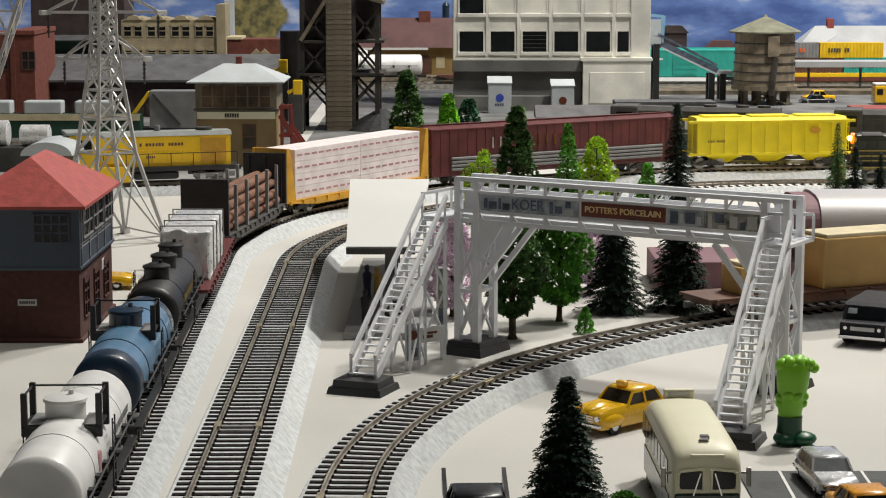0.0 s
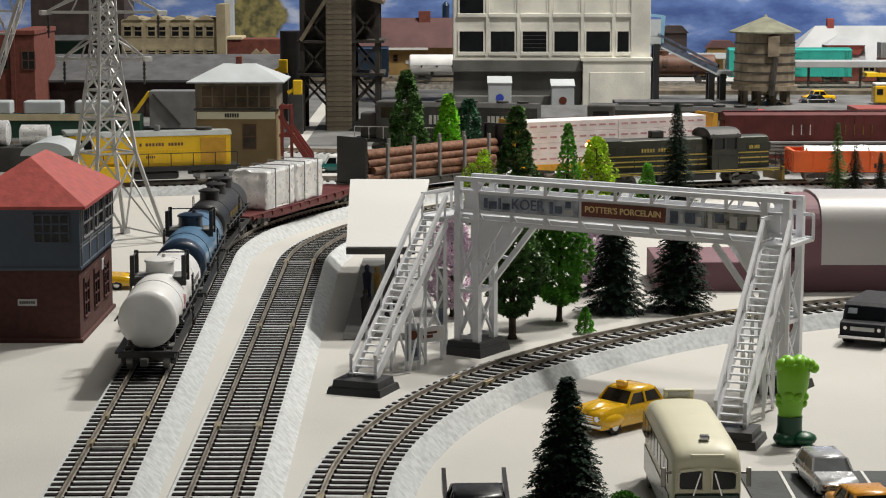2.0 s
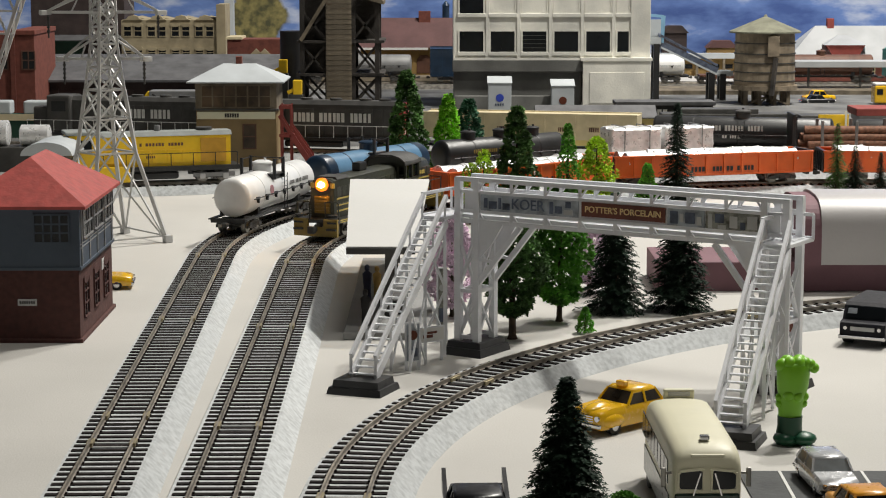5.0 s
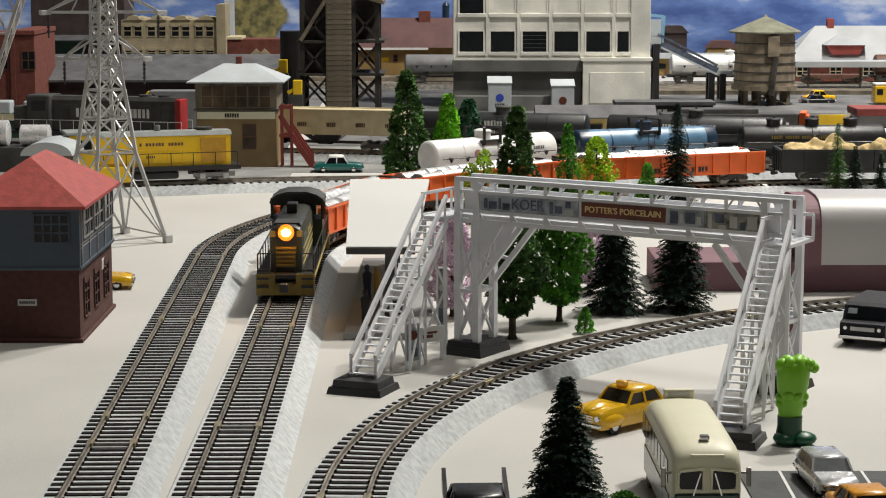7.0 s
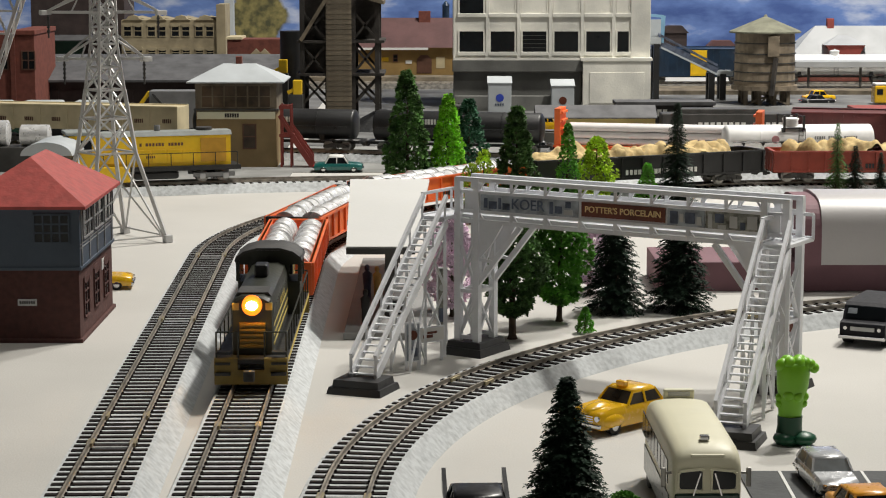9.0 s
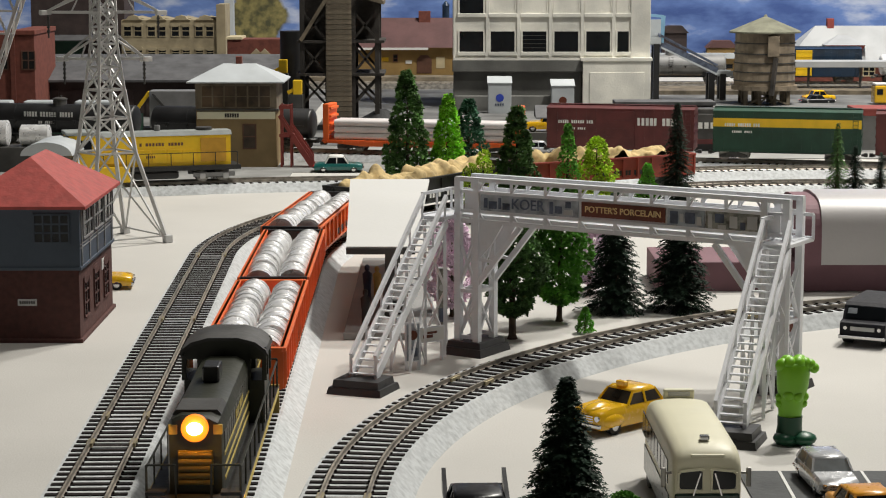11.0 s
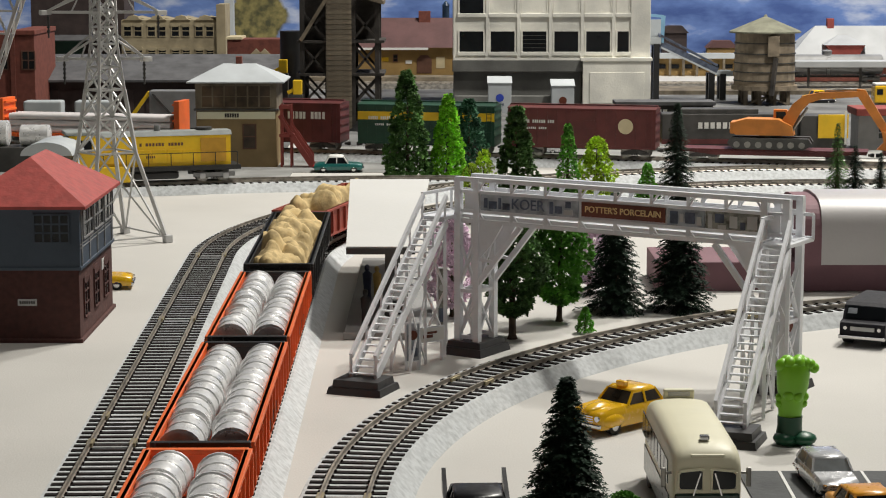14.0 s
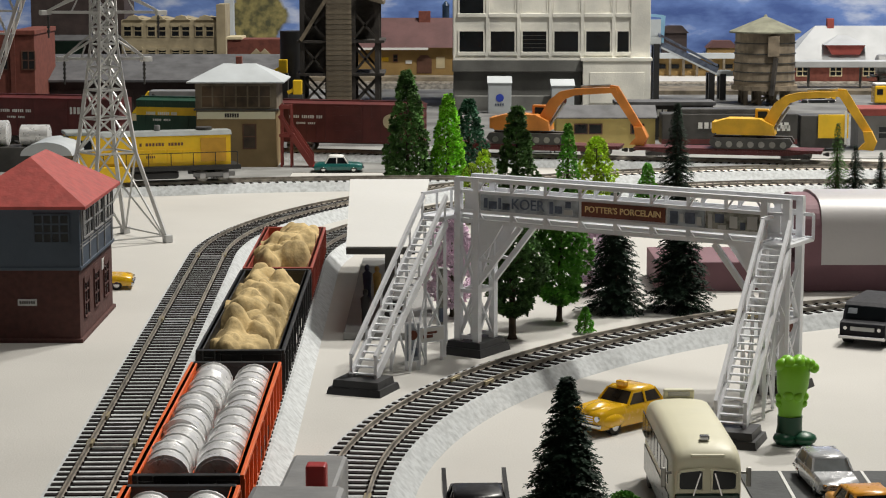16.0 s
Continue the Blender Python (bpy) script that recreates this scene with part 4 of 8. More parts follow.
def tree(label, x, y, h, r, m, style, base=0.1, trunk=1.6, group="model trees", dens=1.0, name="model_tree", turn=0):
    t = thing(name, label, "tree", P(x, y, 0, 0, 0, turn), group)
    seed = int(abs(x * 7 + y * 3))
    rnd = random.Random(seed)
    b = nb()
    loft(b, [ring((0, 0, 0), trunk * 1.5, 9), ring((0, 0, h * 0.03), trunk * 1.05, 9), ring((rnd.uniform(-.4, .4), 0, h * 0.4), trunk * 0.8, 9), ring((0, 0, h * 0.9), trunk * 0.15, 9)])
    for i in range(9 if style == "round" else 4):
        a = i * 2.4
        z = h * (base + 0.05 + 0.06 * i)
        rod(b, (0, 0, z), (r * 0.7 * math.cos(a), r * 0.7 * math.sin(a), z + h * 0.12), trunk * 0.4, trunk * 0.1, 5)
    part("trunk", b, M_TRUNK, t, smooth=60)
    me = crown_mesh(h * base, h, r, style, seed, dens)
    me.materials.append(m)
    c = new("crown", me)
    c.parent = t
    return t


tree("dark green bristly spruce beside the vehicles", 44, 708, 55.5, 18.5, M_DKGREEN, "brush", 0.04, dens=2.0)
tree("bright green leafy bush beside the bus", 64, 692, 17, 9, M_BRIGHT, "round", 0.05, 0.8, dens=0.6, name="bush")
tree("deep green broad-leaved tree on a bare trunk", 37, 1068, 78, 15.5, M_TREEGREEN, "round", 0.16, 2.0, dens=1.6)
tree("bright green leafy tree behind the footbridge", 65, 1120, 78, 15, M_BRIGHT, "round", 0.12, 1.6, dens=1.4)
tree("dark green bristly spruce behind the curved track", 98, 1150, 69, 20, M_DKGREEN, "brush", 0.05, dens=1.8)
tree("dark green bristly spruce behind the curved track", 136, 1155, 71, 21, M_DKGREEN, "brush", 0.05, dens=1.8)
tree("small mid-green leafy sapling by the track", 77, 1084, 14, 5, M_BRIGHT, "cone", 0.05, 0.6, dens=0.5, name="bush")
tree("deep green lumpy conifer behind the platform", -32, 1820, 97, 20.5, M_CONIFER, "cone", 0.03)
tree("lime green lumpy conifer behind the platform", 4.6, 1828, 75.5, 16, M_LIME, "cone", 0.03)
tree("blue-green open conifer by the back tracks", 24, 1900, 66, 19, M_BLUEGREEN, "cone", 0.1, dens=0.55)
tree("deep green lumpy conifer beside the inner track", 56.4, 1550, 85.5, 18.5, M_CONIFER, "cone", 0.05)
tree("bright green slim tree beside the inner track", 98.1, 1590, 70.3, 11, M_BRIGHT, "cone", 0.05, dens=0.7)
tree("yellow-green bushy tree beside the inner track", 121.5, 1600, 58.3, 13.5, M_YGREEN, "round", 0.02, dens=0.8)
tree("bright green low bush beside the inner track", 166.0, 1640, 33.5, 10, M_BRIGHT, "cone", 0.02, dens=0.6, name="bush")
tree("dark green bristly spruce beside the inner track", 189.2, 1640, 83.4, 18, M_DKGREEN, "brush", 0.03, dens=1.5)
tree("yellow-green low bush beside the inner track", 31, 1535, 55, 9, M_YGREEN, "round", 0.3, dens=0.5, name="bush")
tree("yellow-green low bush beside the inner track", 21.5, 1525, 46, 8, M_YGREEN, "round", 0.3, dens=0.4, name="bush")
tree("dark green open conifer near the white shed", 323, 1660, 65.3, 13, M_CONIFER, "brush", 0.05, dens=0.8)
tree("dark green small conifer near the white shed", 338, 1660, 46.7, 13, M_DKGREEN, "brush", 0.05, dens=0.8)
tree("dark green small conifer near the white shed", 359, 1660, 41.2, 10, M_DKGREEN, "brush", 0.05, dens=0.8)
for px, py in ((88.5, 1215), (5.0, 1135)):
    tree("pale pink blossom tree behind the footbridge", px, py, 56, 13, M_PINK, "round", 0.1, 1.2)

# ---- signal tower with a red roof ----
M_BRICKD = mat("dark_red_brick", (0.08, 0.029, 0.024), 0.8, var=0.1, scale=300, bump=0.5)
M_SLATEWALL = mat("slate_blue_board", (0.055, 0.075, 0.105), 0.6, var=0.08, scale=40)
M_REDROOF = mat("red_roof_tiles", (0.36, 0.06, 0.05), 0.6, var=0.1, scale=200, bump=0.4)
M_BROWNWALL = mat("mustard_brown_board", (0.27, 0.19, 0.09), 0.75, var=0.1, scale=40)


def hip_roof(bm, x0, x1, y0, y1, z, ridge, run, th=1.6):
    """Hipped roof with its ridge along y."""
    xm = (x0 + x1) / 2
    lo = [bm.verts.new(p) for p in ((x0, y0, z), (x1, y0, z), (x1, y1, z), (x0, y1, z))]
    up = [bm.verts.new((p.co.x, p.co.y, z + th)) for p in lo]
    r = [bm.verts.new((xm, y0 + run, ridge)), bm.verts.new((xm, y1 - run, ridge))]
    bm.faces.new(lo[::-1])
    for i in range(4):
        bm.faces.new((lo[i], lo[(i + 1) % 4], up[(i + 1) % 4], up[i]))
    bm.faces.new((up[0], up[1], r[0]))
    bm.faces.new((up[1], up[2], r[1], r[0]))
    bm.faces.new((up[2], up[3], r[1]))
    bm.faces.new((up[3], up[0], r[0], r[1]))


def window_grid(parent, plane, u0, u1, z0, z1, nu, nz, d, m_frame, out=1, glass=None):
    """Framed window on a wall plane: plane ('y', value) or ('x', value); out is the side it faces."""
    ax, v = plane
    while parent.parent:
        parent = parent.parent
    b = nb()

    def slab(bm, a0, a1, c0, c1, t0, t1):
        lo, hi = sorted((v + out * t0, v + out * t1))
        if ax == "y":
            bx(bm, a0, a1, lo, hi, c0, c1)
        else:
            bx(bm, lo, hi, a0, a1, c0, c1)
    fw = d
    slab(b, u0 - fw, u0, z0 - fw, z1 + fw, 0.0, 0.9)
    slab(b, u1, u1 + fw, z0 - fw, z1 + fw, 0.0, 0.9)
    slab(b, u0, u1, z0 - fw, z0, 0.0, 1.2)
    slab(b, u0, u1, z1, z1 + fw, 0.0, 0.9)
    w = part("window", b, m_frame, parent)
    for i in range(1, nu):
        u = u0 + (u1 - u0) * i / nu
        g = nb()
        slab(g, u - fw / 2, u + fw / 2, z0, z1, 0.0, 0.7)
        part("glazing_bar", g, m_frame, w)
    for i in range(1, nz):
        z = z0 + (z1 - z0) * i / nz
        g = nb()
        slab(g, u0, u1, z - fw / 2, z + fw / 2, 0.0, 0.65)
        part("glazing_bar", g, m_frame, w)
    p = nb()
    slab(p, u0, u1, z0, z1, 0.05, 0.25)
    part("pane", p, glass or M_GLASSD, w)
    return w


def signal_tower():
    t = thing("signal_tower", "two-storey signal tower, dark brick below, slate upper, red hipped roof", "signal tower")
    x0, x1, y0, y1 = -252, -191.5, 1057, 1163
    body = part("brick_storey", bx(nb(), x0, x1, y0, y1, 0, 40, 0.3), M_BRICKD, t)
    part("plinth", bx(nb(), x0 - 1.5, x1 + 1.5, y0 - 1.5, y1 + 2, 0, 2.2, 0.4), M_BRICKD, t)
    up = part("upper_storey", bx(nb(), x0 - 0.6, x1 + 0.9, y0 - 0.8, y1 + 0.8, 40, 73, 0.3), M_SLATEWALL, t)
    part("string_course", bx(nb(), x0 - 1.2, x1 + 1.6, y0 - 1.4, y1 + 1.4, 38.8, 40.6, 0.3), M_SLATEWALL, t)
    b = nb()
    hip_roof(b, x0 - 5, x1 + 5, y0 - 5, y1 + 5, 71.5, 95.5, 36)
    rf = part("roof", b, M_REDROOF, t)
    cr = nb()
    for i in range(5):
        yy = y0 + 4 + i * 24
        bx(cr, x1 + 0.8, x1 + 1.5, yy - 0.8, yy + 0.8, 40, 72)
    for z in (50, 52):
        bx(cr, x1 + 0.8, x1 + 1.3, y0, y1, z, z + 0.5)
    part("trim", cr, M_GREYP, t)
    window_grid(up, ("y", y0 - 0.8), -214, -196.5, 54, 68, 4, 3, 0.9, M_SLATEWALL, -1)
    for i in range(3):
        yy = y0 + 8 + i * 34
        window_grid(up, ("x", x1 + 0.9), yy, yy + 28, 55, 69, 2, 2, 0.9, M_GREYP)
    for i in range(3):
        yy = y0 + 12 + i * 32
        w = window_grid(body, ("x", x1), yy, yy + 14, 12, 32, 2, 3, 0.8, M_BRICKD)
        part("arch", loft(nb(), [ring((x1 + d, yy + 7, 32), 7.6, 20, "x", 0.35) for d in (0.02, 0.8)]), M_BRICKD, w)
    part("name_plate", bx(nb(), -224, -214, y0 - 1.2, y0, 20, 23.5, 0.2), M_GREY, t, "pale small name plate")
    bars_z = nb()
    for i in range(7):
        bx(bars_z, -223 + i * 1.2, -222.1 + i * 1.2, y0 - 1.4, y0 - 1.15, 21, 22.6)
    part("lettering", bars_z, M_DARK, t)
    part("poster", bx(nb(), x1, x1 + 0.4, y0 + 70, y0 + 80, 28, 34), M_WHITE, t, "small white wall notice")
    return t


signal_tower()


# ---- lattice pylon ----
M_GALV = mat("pale_grey_galvanised_plastic", (0.55, 0.55, 0.54), 0.42, 0.1, var=0.06)


def pylon():
    t = thing("lattice_pylon", "pale grey lattice electricity pylon with cross arms", "pylon", P(-238, 1433, 0, 0, 0, 38))
    lv = [(0, 30.5), (64, 15), (108, 10), (140, 6.8), (180, 6.2), (260, 5.4)]
    corners = ((-1, -1), (1, -1), (1, 1), (-1, 1))
    for cx, cy in corners:
        b = nb()
        for (z0, a), (z1, c) in zip(lv, lv[1:]):
            bar(b, (cx * a, cy * a, z0), (cx * c, cy * c, z1), 2.4 if z0 < 100 else 1.7)
        part("leg", b, M_GALV, t)
        part("foot", bx(nb(), cx * 30.5 - 2.8, cx * 30.5 + 2.8, cy * 30.5 - 2.8, cy * 30.5 + 2.8, 0, 5.5, 0.5), M_GREY, t)
    segs = [(0, 30.5, 64, 15), (64, 15, 88, 12.4), (88, 12.4, 108, 10), (108, 10, 124, 8.4), (124, 8.4, 140, 6.8)]
    z = 140
    while z < 252:
        segs.append((z, 6.8 - (z - 140) * 0.0117, z + 12, 6.8 - (z - 128) * 0.0117))
        z += 12
    for z0, a, z1, c in segs:
        for i in range(4):
            p, q = corners[i], corners[(i + 1) % 4]
            part("brace", bar(nb(), (p[0] * a, p[1] * a, z0), (q[0] * c, q[1] * c, z1), 1.2), M_GALV, t)
            part("brace", bar(nb(), (q[0] * a, q[1] * a, z0), (p[0] * c, p[1] * c, z1), 1.2), M_GALV, t)
            part("strut", bar(nb(), (p[0] * c, p[1] * c, z1), (q[0] * c, q[1] * c, z1), 1.3), M_GALV, t)
            if z0 == 0:
                part("strut", bar(nb(), (p[0] * 29.2, p[1] * 29.2, 5), (q[0] * 29.2, q[1] * 29.2, 5), 1.1), M_GALV, t)
    for z, reach in ((129.8, 29.5), (162.2, 40.5), (198.2, 34)):
        for s in (-1, 1):
            b = nb()
            # arms lie along the picture's width, so they are turned back by the pylon's own turn
            ca, sa = math.cos(radians(-38)), math.sin(radians(-38))
            tip = (s * reach * ca, s * reach * sa, z)
            for p in corners:
                if (p[0] * ca + p[1] * sa) * s > 0:
                    bar(b, (p[0] * 6.6, p[1] * 6.6, z), tip, 1.8)
                    bar(b, (p[0] * 6.4, p[1] * 6.4, z + 17), tip, 1.4)
            mid = (tip[0] * 0.55, tip[1] * 0.55)
            bar(b, (mid[0], mid[1], z), (mid[0] * 0.8, mid[1] * 0.8, z + 9), 1.0)
            bx(b, tip[0] - 4, tip[0] + 4, tip[1] - 2, tip[1] + 2, z - 2, z + 1.4, 0.3)
            arm = part("cross_arm", b, M_GALV, t)
            ins = nb()
            rod(ins, (tip[0] * 0.95, tip[1] * 0.95, z - 18), (tip[0] * 0.95, tip[1] * 0.95, z), 0.7)
            for k in range(4):
                rod(ins, (tip[0] * 0.95, tip[1] * 0.95, z - 5 - k * 3), (tip[0] * 0.95, tip[1] * 0.95, z - 3.6 - k * 3), 1.2)
            part("insulator", ins, M_DARK, arm)
    return t


pylon()


def crane_boom():
    t = thing("lattice_girder", "silver lattice girder reaching in above the tower", "lattice girder")
    b = nb()
    a0, a1 = Vector((-321.1, 1250, 0)), Vector((-251.6, 1250, 195.8))
    up = Vector((-0.75, 0, 0.66)) * 22
    dp = Vector((0, 16, 0))
    cs = [Vector(), up, up + dp, dp]
    for c in cs:
        bar(b, a0 + c, a1 + c, 2.0)
    for i in range(14):
        for j in range(4):
            p = a0.lerp(a1, i / 14) + cs[j]
            q = a0.lerp(a1, (i + 1) / 14) + cs[(j + 1) % 4]
            bar(b, p, q, 1.3)
    part("lattice", b, M_GALV, t)
    part("foot", bx(nb(), a0.x - 24, a0.x + 4, 1246, 1270, 0, 5, 0.5), M_GALV, t)
    return t


crane_boom()


# ---- footbridge ----
def text_mesh(name, body, size, m, parent, mw, depth=0.15):
    cu = bpy.data.curves.new(name, "FONT")
    cu.offset = 0.06 * MM
    cu.body, cu.size, cu.extrude, cu.align_x, cu.align_y = body, size * MM, depth * MM, "CENTER", "CENTER"
    tmp = new(name, cu)
    me = bpy.data.meshes.new_from_object(tmp.evaluated_get(bpy.context.evaluated_depsgraph_get()))
    bpy.data.objects.remove(tmp)
    me.materials.clear()
    me.materials.append(m)
    ob = new(name, me)
    ob.parent = parent
    ob.matrix_basis = mw
    return ob


M_SIGNRED = mat("brown_red_enamel", (0.13, 0.028, 0.012), 0.45, var=0.12)
M_SIGNGOLD = mat("cream_gold_lettering", (0.80, 0.60, 0.30), 0.5, var=0.1, bump=0)
M_POSTER = mat("faded_grey_blue_poster", (0.33, 0.36, 0.40), 0.6, var=0.25, scale=160)
M_POSTER2 = mat("faded_grey_poster", (0.27, 0.27, 0.24), 0.6, var=0.4, scale=260)
M_INK = mat("dark_blue_ink", (0.09, 0.11, 0.16), 0.6, var=0.25, scale=200, bump=0)
M_BASE = mat("black_plastic_base", (0.02, 0.02, 0.022), 0.45, var=0.2)
M_SILVERGREY = mat("silver_grey_plastic", (0.76, 0.77, 0.80), 0.36, 0.0, var=0.05, scale=60)


def stairs(t, top, foot, width, n):
    """Flight from the landing edge to the foot, with stringers, treads and handrails."""
    top, foot = Vector(top), Vector(foot)
    run = foot - top
    side = Vector((-run.y, run.x, 0)).normalized() * width / 2
    up = Vector((0, 0, 1))
    for s in (-1, 1):
        b = nb()
        bar(b, top + side * s - up * 2, foot + side * s - up * 2 + up * 2, 1.4, 4.6)
        part("stringer", b, M_SILVERGREY, t)
        r = nb()
        bar(r, top + side * s + up * 11, foot + side * s + up * 10, 1.6, 2.6)
        bar(r, foot + side * s, foot + side * s + up * 10.5, 1.4)
        for k in (0.02, 0.2, 0.4, 0.6, 0.8):
            p = top.lerp(foot, k) + side * s
            bar(r, p, p + up * 11, 1.1)
        part("handrail", r, M_SILVERGREY, t)
    flat = Vector((run.x, run.y, 0)).normalized()
    ang = math.degrees(math.atan2(side.y, side.x))
    b = bx(nb(), -width / 2 + 0.5, width / 2 - 0.5, -1.2, 1.2, -0.4, 0.4, 0.15)
    td = part("tread", b, M_SILVERGREY, t)
    for i in range(n):
        p = top.lerp(foot, (i + 0.5) / n)
        ob = td if i == 0 else new("tread", td.data)
        ob.parent = t
        ob.matrix_basis = P(p.x, p.y, p.z, 0, 0, ang)
    # brace frame under the flight
    b = nb()
    for s in (-1, 1):
        for k in (0.28, 0.5):
            p = top.lerp(foot, k) + side * s * 0.8
            bar(b, Vector((p.x, p.y, 0.5)), p - up * 3, 1.4)
        p, q = top.lerp(foot, 0.28) + side * s * 0.8, top.lerp(foot, 0.5) + side * s * 0.8
        bar(b, Vector((p.x, p.y, 2)), q - up * 5, 0.9)
        bar(b, Vector((q.x, q.y, 2)), Vector((p.x, p.y, q.z - 3)), 0.9)
    part("brace_frame", b, M_SILVERGREY, t)
    b = nb()
    m = P(foot.x, foot.y, 0, 0, 0, ang)
    loft(b, [[m @ Vector((x * MM, y * MM, 0)) / MM + up * z for x, y in ((-w, -d), (w, -d), (w, d), (-w, d))] for w, d, z in ((width / 2 + 7.5, 12, 0), (width / 2 + 6.8, 11, 3.2), (width / 2 + 5.4, 9.8, 3.2), (width / 2 + 5, 9.2, 6.5))])
    part("stair_base", b, M_BASE, t, "black plastic stair base")


def footbridge():
    t = thing("footbridge", "silver-grey plastic footbridge with two staircases and signs", "footbridge")
    u, n = Vector((0.845, -0.535, 0)), Vector((0.535, 0.845, 0))
    c1 = Vector((17, 1033, 0))
    span = 168.0
    up = Vector((0, 0, 1))

    def W(a, b, z):
        return c1 + u * a + n * b + up * z

    for a in (0, span):
        for i, j in ((-1, -1), (1, -1), (1, 1), (-1, 1)):
            b = nb()
            bar(b, W(a + i * 5.5, j * 8, 6), W(a + i * 5.5, j * 8, 91), 3.4, 3.4, up=n)
            part("tower_leg", b, M_SILVERGREY, t)
        def brace(p, q, w):
            part("brace", bar(nb(), p, q, w), M_SILVERGREY, t)
        for j in (-1, 1):
            for z0, z1 in ((8, 32), (34, 60)):
                brace(W(a - 5.5, j * 8, z0), W(a + 5.5, j * 8, z1), 1.3)
                brace(W(a + 5.5, j * 8, z0), W(a - 5.5, j * 8, z1), 1.3)
            brace(W(a - 5.5, j * 8, 33), W(a + 5.5, j * 8, 33), 1.8)
            brace(W(a - 5.5, j * 8, 9), W(a + 5.5, j * 8, 9), 1.8)
        for i in (-1, 1):
            for z0, z1 in ((8, 32), (34, 60)):
                brace(W(a + i * 5.5, -8, z0), W(a + i * 5.5, 8, z1), 1.2)
                brace(W(a + i * 5.5, 8, z0), W(a + i * 5.5, -8, z1), 1.2)
            brace(W(a + i * 5.5, -8, 33), W(a + i * 5.5, 8, 33), 1.6)
        b = nb()
        loft(b, [[W(a + p * 1.0, q, z) for p, q in ((-w, -d), (w, -d), (w, d), (-w, d))] for w, d, z in ((12, 15, 0), (11, 14, 4), (10, 12.5, 4), (9.5, 12, 7))])
        part("tower_base", b, M_BASE, t, "black plastic tower base")
        s = 1 if a == 0 else -1
        b = nb()
        for j in (-1, 1):
            loft(b, [[W(a + s * p, j * 8 + q, z) for p, z in ((6.5, 69), (21, 69), (15, 59), (7, 50))] for q in (-0.7, 0.7)])
            bar(b, W(a + s * 6, j * 8, 37), W(a + s * 31, j * 8, 68), 2.4, 2.6)
            bar(b, W(a + s * 6, j * 8, 50), W(a + s * 15.5, j * 8, 49), 1.6, 1.6)
        part("knee_bracket", b, M_SILVERGREY, t)
    for j in (-1, 1):
        b = nb()
        bar(b, W(-7, j * 8, 74.4), W(span + 7, j * 8, 74.4), 1.8, 1.6)
        bar(b, W(-7, j * 8, 90.5), W(span + 7, j * 8, 90.5), 3.0, 2.2)
        bar(b, W(-7, j * 8, 84.2), W(span + 7, j * 8, 84.2), 1.6, 1.6)
        for i in range(9):
            a = 6 + i * (span - 12) / 8
            bar(b, W(a, j * 8, 84), W(a, j * 8, 90), 1.6)
            bar(b, W(a, j * 8, 84.5), W(a + (4 if i < 8 else -4), j * 8, 90), 0.9)
            bar(b, W(a, j * 8, 69), W(a, j * 8, 74), 1.8)
            bar(b, W(a, j * 8, 74), W(a + (4 if i < 8 else -4), j * 8, 69.4), 1.0)
        bar(b, W(-6, j * 8, 69.3), W(span + 6, j * 8, 69.3), 2.0, 2.2)
        part("side_girder", b, M_SILVERGREY, t)
        b = nb()
        bar(b, W(-2, j * 7.6, 79.2), W(span + 2, j * 7.6, 79.2), 1.0, 9.8)
        part("side_panel", b, M_SILVERGREY, t)
    b = nb()
    bar(b, W(-9, 0, 71.6), W(span + 9, 0, 71.6), 14.5, 1.6)
    part("walkway_deck", b, M_SILVERGREY, t)
    # signs on the girder that faces the viewer
    face = -8.5

    def sign(nm, a0, a1, z0, z1, m, off=0.0, label=""):
        b = nb()
        bar(b, W(a0, face - off, (z0 + z1) / 2), W(a1, face - off, (z0 + z1) / 2), 0.5, z1 - z0)
        return part(nm, b, m, t, label)

    sign("poster", 8, 64, 75, 83.6, M_POSTER, label="faded blue-grey poster with dark letter shapes")
    sg = sign("sign_board", 66, 111.5, 76.2, 83.4, M_SIGNRED, 0.4, "dark red enamel sign with cream lettering")
    ang = math.degrees(math.atan2(u.y, u.x))
    c = W(88.7, face - 0.9, 79.8)
    text_mesh("sign_lettering", "POTTER'S PORCELAIN", 4.2, M_SIGNGOLD, t, P(c.x, c.y, c.z, 90, 0, ang))
    c = W(35.5, face - 0.6, 79.4)
    text_mesh("poster_lettering", "KOER", 7.4, M_INK, t, P(c.x, c.y, c.z, 90, 0, ang))
    sign("poster", 112.5, 132, 75, 83.6, M_POSTER, label="faded blue-grey poster with lighter shapes")
    sign("poster", 132.5, 161, 74.8, 83.6, M_POSTER2, label="mottled grey and tan weathered poster")
    rnd = random.Random(3)
    for a0, a1, z0, z1, m in ((10, 12, 75.5, 80.5, M_INK), (13, 17.5, 75.2, 79, M_INK), (18.5, 20, 75.4, 81, M_INK), (21, 25, 75.2, 78.5, M_INK), (48, 50, 75, 81, M_INK), (51, 55, 75.4, 79, M_INK), (56, 61, 75, 77.5, M_GREY), (57, 60, 78.5, 81.5, M_INK),
                              (114, 118, 75, 81, M_INK), (119, 121, 76, 80, M_GREY), (122, 127, 75.5, 80.8, M_INK), (128, 130.5, 75, 79, M_GREY), (134, 136, 74.4, 81, M_GREY), (137.5, 142, 77, 81.2, M_INK), (139, 143, 74.2, 76, M_GREY), (145, 149, 75, 80.5, M_GREY), (150.5, 153, 74.5, 78, M_INK), (154, 159, 75, 81, M_GREY), (155, 157.5, 76, 79.5, M_INK)):
        sign("poster_shape", a0, a1, z0 + 1.2, z1 + 1.2, m, 0.3 + rnd.random() * 0.1)
